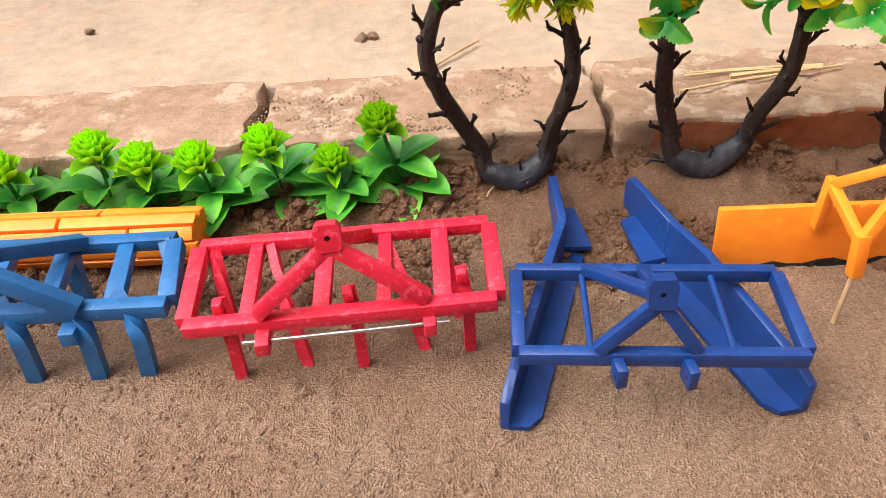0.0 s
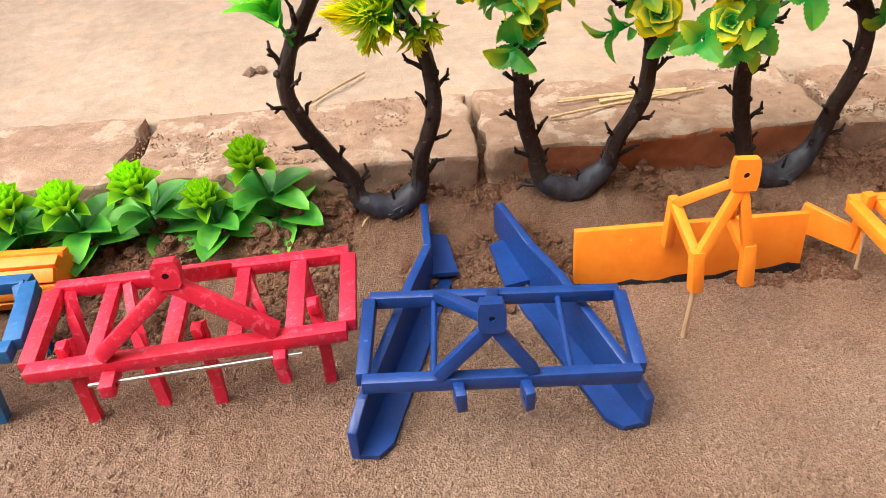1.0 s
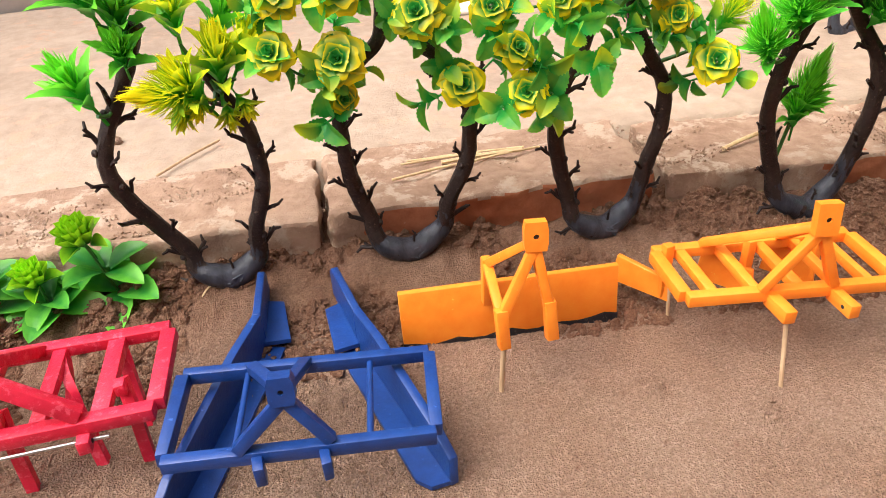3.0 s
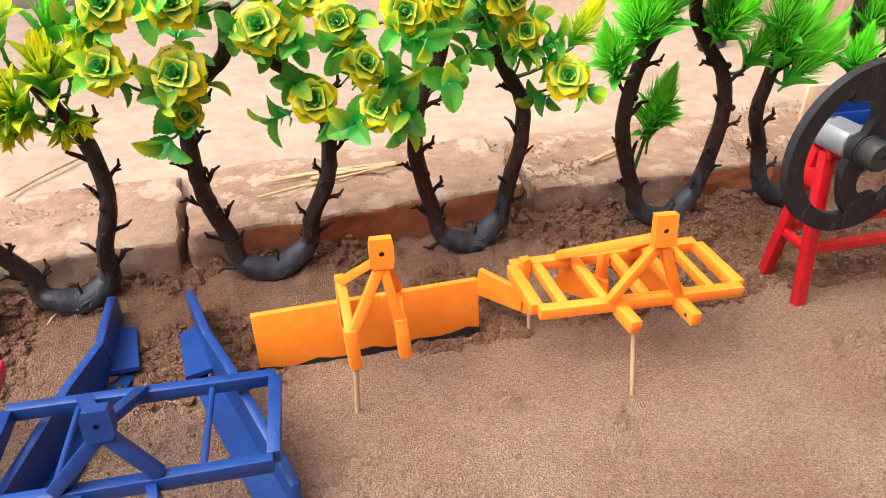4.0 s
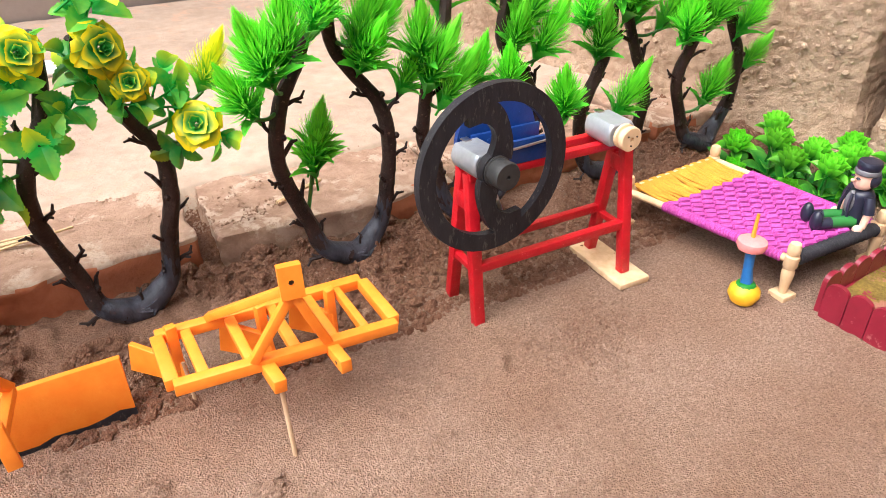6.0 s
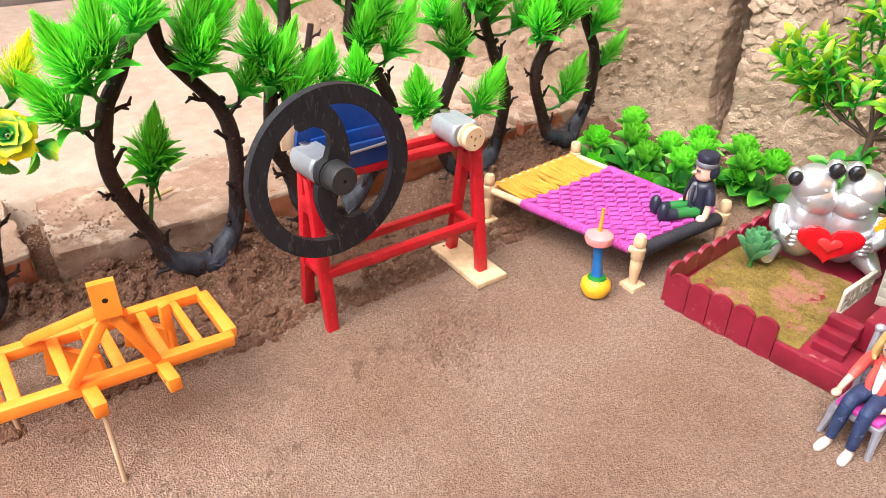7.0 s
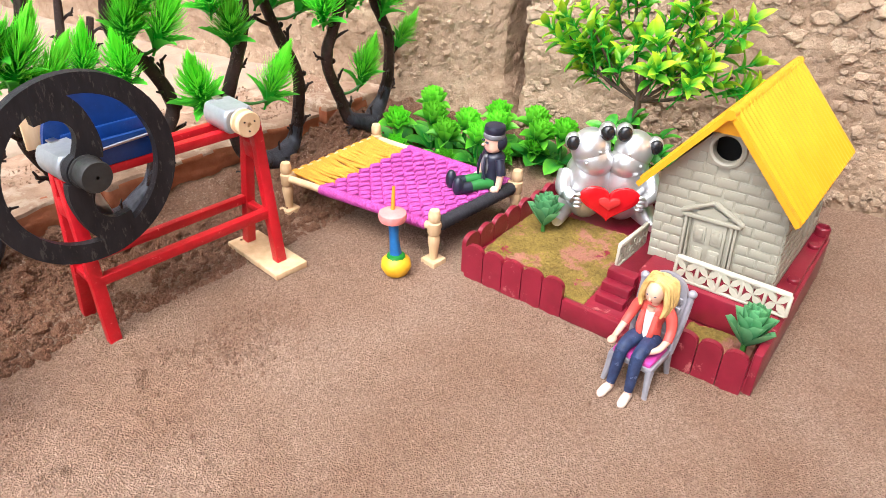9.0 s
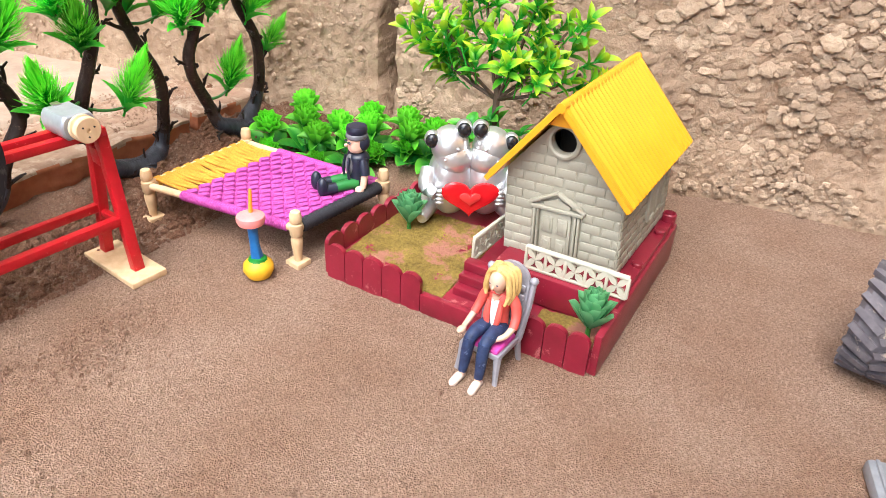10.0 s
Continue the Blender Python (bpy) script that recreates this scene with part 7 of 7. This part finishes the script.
for s in (-1, 1):
    limb(bm, [ch(s * 0.0042, -0.003, 0.0265), ch(s * 0.0050, 0.006, 0.0290), ch(s * 0.0052, 0.0150, 0.0290), ch(s * 0.0052, 0.0185, 0.0255)], [0.0056, 0.0048, 0.0040, 0.0036], 2, 14)
    limb(bm, [ch(s * 0.0052, 0.0178, 0.0280), ch(s * 0.0054, 0.0200, 0.0190), ch(s * 0.0056, 0.0212, 0.0120), ch(s * 0.0058, 0.0228, 0.0055)], [0.0038, 0.0036, 0.0032, 0.0026], 2, 14)
    limb(bm, [ch(s * 0.0058, 0.0226, 0.0065), ch(s * 0.0060, 0.0240, 0.0035)], [0.0021, 0.0022], 1, 10)
    limb(bm, [ch(s * 0.0060, 0.0212, 0.0022), ch(s * 0.0064, 0.0262, 0.0026), ch(s * 0.0068, 0.0318, 0.0016), ch(s * 0.0070, 0.0338, 0.0010)], [0.0022, 0.0029, 0.0026, 0.0010], 5, 12)
    limb(bm, [ch(s * 0.0070, -0.0066, 0.0495), ch(s * 0.0105, -0.0062, 0.0455), ch(s * 0.0128, -0.0045, 0.0385), ch(s * 0.0138, 0.0005, 0.0330)], [0.0034, 0.0035, 0.0030, 0.0027], 0, 12)
    limb(bm, [ch(s * 0.0028, 0.0030, 0.0300), ch(s * 0.0042, 0.0020, 0.0380), ch(s * 0.0040, -0.0002, 0.0470)], [0.0015, 0.0021, 0.0016], 0, 8)
    limb(bm, [ch(s * 0.0138, 0.0, 0.0335), ch(s * (0.0142 if s > 0 else 0.0120), 0.0065, 0.0300), ch(s * (0.0140 if s > 0 else 0.0075), 0.0115, 0.0285)], [0.0022, 0.0019, 0.0016], 1)
    blob(bm, ch(s * (0.0138 if s > 0 else 0.0062), 0.0140, 0.0282), (0.0026, 0.0040, 0.0018), 1, CR)
single("toy_woman", bm, [M_JACKET, M_SKIN, M_DENIM, M_WHITE, M_HAIR, M_SHOE], (0.789, 0.026, 0.0), "seated toy woman in coral jacket and blue trousers", "toy figure")

# ---- lugged toy tyre and a silver casting by it ----
M_TYRE = material("dusty_grey_rubber", (0.075, 0.065, 0.075), (0.16, 0.14, 0.15), 120, 0.8, 0.4, 300, spots=(0.36, 0.29, 0.24), spot_scale=90, spot_at=0.60)
tyre = thing("tractor_tyre", (0.915, -0.190, 0), "dusty grey lugged toy tractor tyre standing on sand", "tyre")
TA = Vector((-0.22, -0.975, 0)).normalized()
TX = Vector((0.975, -0.22, 0)).normalized()
TC = Vector((0.913, -0.189, 0.0350))
TM = frame_of(TX, (0, 0, 1), TA, TC)
bm = bmesh.new()
lathe(bm, [(0.018, -0.016), (0.029, -0.0175), (0.0325, -0.014), (0.0335, 0), (0.0325, 0.014), (0.029, 0.0175), (0.018, 0.016)], TM, 48)
part("carcass", bm, M_TYRE, tyre)
for k in range(22):
    for s in (-1, 1):
        bm = bmesh.new()
        a = (k + (0.5 if s > 0 else 0)) * math.tau / 22
        pts = [TM @ Vector((0.0342 * math.cos(a + t * 0.28), 0.0342 * math.sin(a + t * 0.28), s * (0.001 + 0.0165 * (1 - t)))) for t in (0, 0.35, 0.7, 1.0)]
        tube(bm, pts, 0, flat=(0.0042, 0.0042, (TM.to_3x3() @ Vector((math.cos(a), math.sin(a), 0)))))
        part("lug", bm, M_TYRE, tyre)
bm = bmesh.new()
lathe(bm, [(0.001, -0.006), (0.008, -0.008), (0.019, -0.004), (0.0205, -0.012), (0.0205, 0.012), (0.019, 0.004), (0.008, 0.008), (0.001, 0.006)], TM, 30)
part("rim", bm, M_STEEL, tyre)
bm = bmesh.new()
block(bm, (0.05, 0.03, 0.010), Matrix.Translation((0.792, -0.205, 0.0045)) @ Matrix.Rotation(radians(12), 4, "Z"), 0.003)
for k in range(4):
    block(bm, (0.046, 0.0022, 0.002), Matrix.Translation((0.792, -0.205, 0.0100)) @ Matrix.Rotation(radians(12), 4, "Z") @ Matrix.Translation((0, -0.010 + 0.0066 * k, 0)), 0.0006)
single("metal_part", bm, M_MOTOR, (0.792, -0.205, 0), "ribbed silver toy part lying on the sand", "toy part")

# ---- straw, sticks, clods and grit ----
def straw(a, b, r, mat, label="dry pale straw lying on the mud floor"):
    bm = bmesh.new()
    a, b = Vector(a), Vector(b)
    tube(bm, [a, lerp(a, b, 0.5) + Vector((0, 0, 0.0008)), b], r, 6, 0.2, steps=3)
    single("straw", bm, mat, lerp(a, b, 0.5), label, "straw", "straws")


M_STRAW = material("dry_straw", (0.50, 0.34, 0.17), (0.70, 0.53, 0.30), 300, 0.7, 0.3, 600)
for a, b, r in (((0.306, 0.545, 0.044), (0.372, 0.540, 0.045), 0.0010), ((0.312, 0.549, 0.044), (0.408, 0.536, 0.046), 0.0009), ((0.338, 0.537, 0.044), (0.404, 0.530, 0.047), 0.0018), ((0.294, 0.522, 0.044), (0.365, 0.528, 0.0455), 0.0011), ((0.35, 0.527, 0.045), (0.42, 0.532, 0.046), 0.0010)):
    straw(a, b, r, M_STRAW)
straw((0.560, 0.485, 0.040), (0.606, 0.500, 0.041), 0.0018, M_STRAW, "pale bamboo splinter lying behind a tree")
bm = bmesh.new()
tube(bm, [(0.143, 0.442, 0.003), (0.142, 0.462, 0.007), (0.151, 0.474, 0.012), (0.172, 0.475, 0.014)], 0.0007, 6, 0.2, steps=5)
single("root_fibre", bm, M_STRAW, (0.142, 0.462, 0.01), "thin dry root curling out of the soil", "root")
straw((0.114, 0.603, 0.0415), (0.165, 0.654, 0.0425), 0.0012, M_TWIG, "thin grey-brown twig lying on the mud floor")


def clod_mesh(seed, r, sub=2):
    bm = bmesh.new()
    bmesh.ops.create_icosphere(bm, subdivisions=sub, radius=r)
    for v in bm.verts:
        v.co *= 1 + 0.5 * noise.noise(v.co / r * 1.1 + Vector((seed * 7, 0, 0)))
        v.co.z *= 0.75
    return finish("clod", bm, M_SOIL)


for x, y, z, s in ((0.064, 0.690, 0.040, 0.006), (0.074, 0.692, 0.040, 0.005), (-0.203, 0.777, 0.040, 0.0045), (0.447, 0.262, 0.0015, 0.0050), (0.440, 0.268, 0.001, 0.0035), (0.536, 0.235, 0.001, 0.0035), (0.453, 0.268, 0.001, 0.003), (0.024, 0.318, 0.001, 0.003)):
    ob = new("soil_clod", clod_mesh(x * 50, s))
    ob.location = (x, y, z)
    tagged(ob, "crumbled brown clod of soil", "clod", "soil clods")


def scatter(name, count, place, sizes, mat, label, seed, wet=0.0):
    """Many small grains in one mesh."""
    rnd = np.random.RandomState(seed)
    ico = bmesh.new()
    bmesh.ops.create_icosphere(ico, subdivisions=1, radius=1.0)
    ico.verts.ensure_lookup_table()
    base = np.array([v.co[:] for v in ico.verts])
    tris = np.array([[v.index for v in f.verts] for f in ico.faces])
    ico.free()
    P = place(rnd, count)
    S = rnd.uniform(sizes[0], sizes[1], len(P)) ** 1.0
    stretch = rnd.uniform(0.65, 1.35, (len(P), 1, 3))
    jig = 1 + rnd.uniform(-0.25, 0.25, (len(P), len(base), 1))
    V = (base[None] * stretch * jig * S[:, None, None] + P[:, None, :]).reshape(-1, 3)
    Fc = (tris[None] + (np.arange(len(P)) * len(base))[:, None, None]).reshape(-1, 3)
    me = bpy.data.meshes.new(name)
    me.from_pydata(V.tolist(), [], Fc.tolist())
    at = me.attributes.new("damp", "FLOAT", "POINT")
    at.data.foreach_set("value", np.repeat(np.full(len(P), wet), len(base)))
    me.materials.append(mat)
    return tagged(new(name, me), label, "soil", kind="stuff")


def on_bank(rnd, n):
    x = rnd.uniform(-0.45, 1.0, n)
    y = curb(x) - 0.125 * rnd.rand(n) ** 1.1
    z, _ = soil(x, y)
    keep = fbm(x, y, 0.05, 9, 2) > 0.40
    return np.stack([x, y, z], -1)[keep]


def on_kerb(rnd, n):
    x = rnd.uniform(-0.5, 1.0, n)
    y = curb(x) + 0.008 + 0.095 * rnd.rand(n) ** 1.5
    keep = fbm(x, y, 0.035, 19, 2) > 0.5
    return np.stack([x, y, np.full(n, 0.0408)], -1)[keep]


def on_sand(rnd, n):
    x, y = rnd.uniform(-0.25, 1.08, n), rnd.uniform(-0.25, 0.42, n)
    z, _ = soil(x, y)
    inside = (x > 0.81) & (y > -0.05) & (y < 0.18)
    return np.stack([x, y, z], -1)[~inside]


def on_scuff(rnd, n):
    a, r = rnd.uniform(0, math.tau, n), 0.036 * np.abs(rnd.normal(0, 0.5, n))
    x, y = 0.672 + 1.3 * r * np.cos(a), 0.245 + 0.9 * r * np.sin(a)
    z, _ = soil(x, y)
    return np.stack([x, y, z], -1)


scatter("soil_crumbs", 26000, on_bank, (0.0006, 0.0024), M_SOIL, "damp brown soil crumbs along the kerb", 3, 0.85)
scatter("soil_crumbs_large", 3800, on_bank, (0.0016, 0.0050), M_SOIL, "larger damp clods of soil along the kerb", 4, 0.9)
scatter("sand_grit", 46000, on_sand, (0.0004, 0.0013), M_SOIL, "coarse sand grains on the yard", 5)
scatter("scuffed_soil", 420, on_scuff, (0.0007, 0.0019), M_SOIL, "loose reddish crumbs on a scuffed patch of sand", 8, 0.3)
scatter("kerb_dirt", 14000, on_kerb, (0.0002, 0.0010), M_KERB, "loose dirt and crumbs on the kerb bricks", 6)
scatter("small_pebbles", 750, on_sand, (0.0008, 0.0021), M_SOIL, "scattered crumbs and pebbles on the sand", 7, 0.3)
# an unidentified white thing on the floor, drawn as a plain lump
bm = bmesh.new()
bmesh.ops.create_icosphere(bm, subdivisions=3, radius=0.014)
for v in bm.verts:
    v.co = Vector((v.co.x * 1.6, v.co.y, v.co.z * 0.7)) * (1 + 0.35 * noise.noise(v.co * 70))
bmesh.ops.translate(bm, vec=(0.49, 0.974, 0.042), verts=bm.verts)
single("white_stone", bm, M_WHITE, (0.49, 0.974, 0.036), "white lump lying on the mud floor behind trees", "stone")
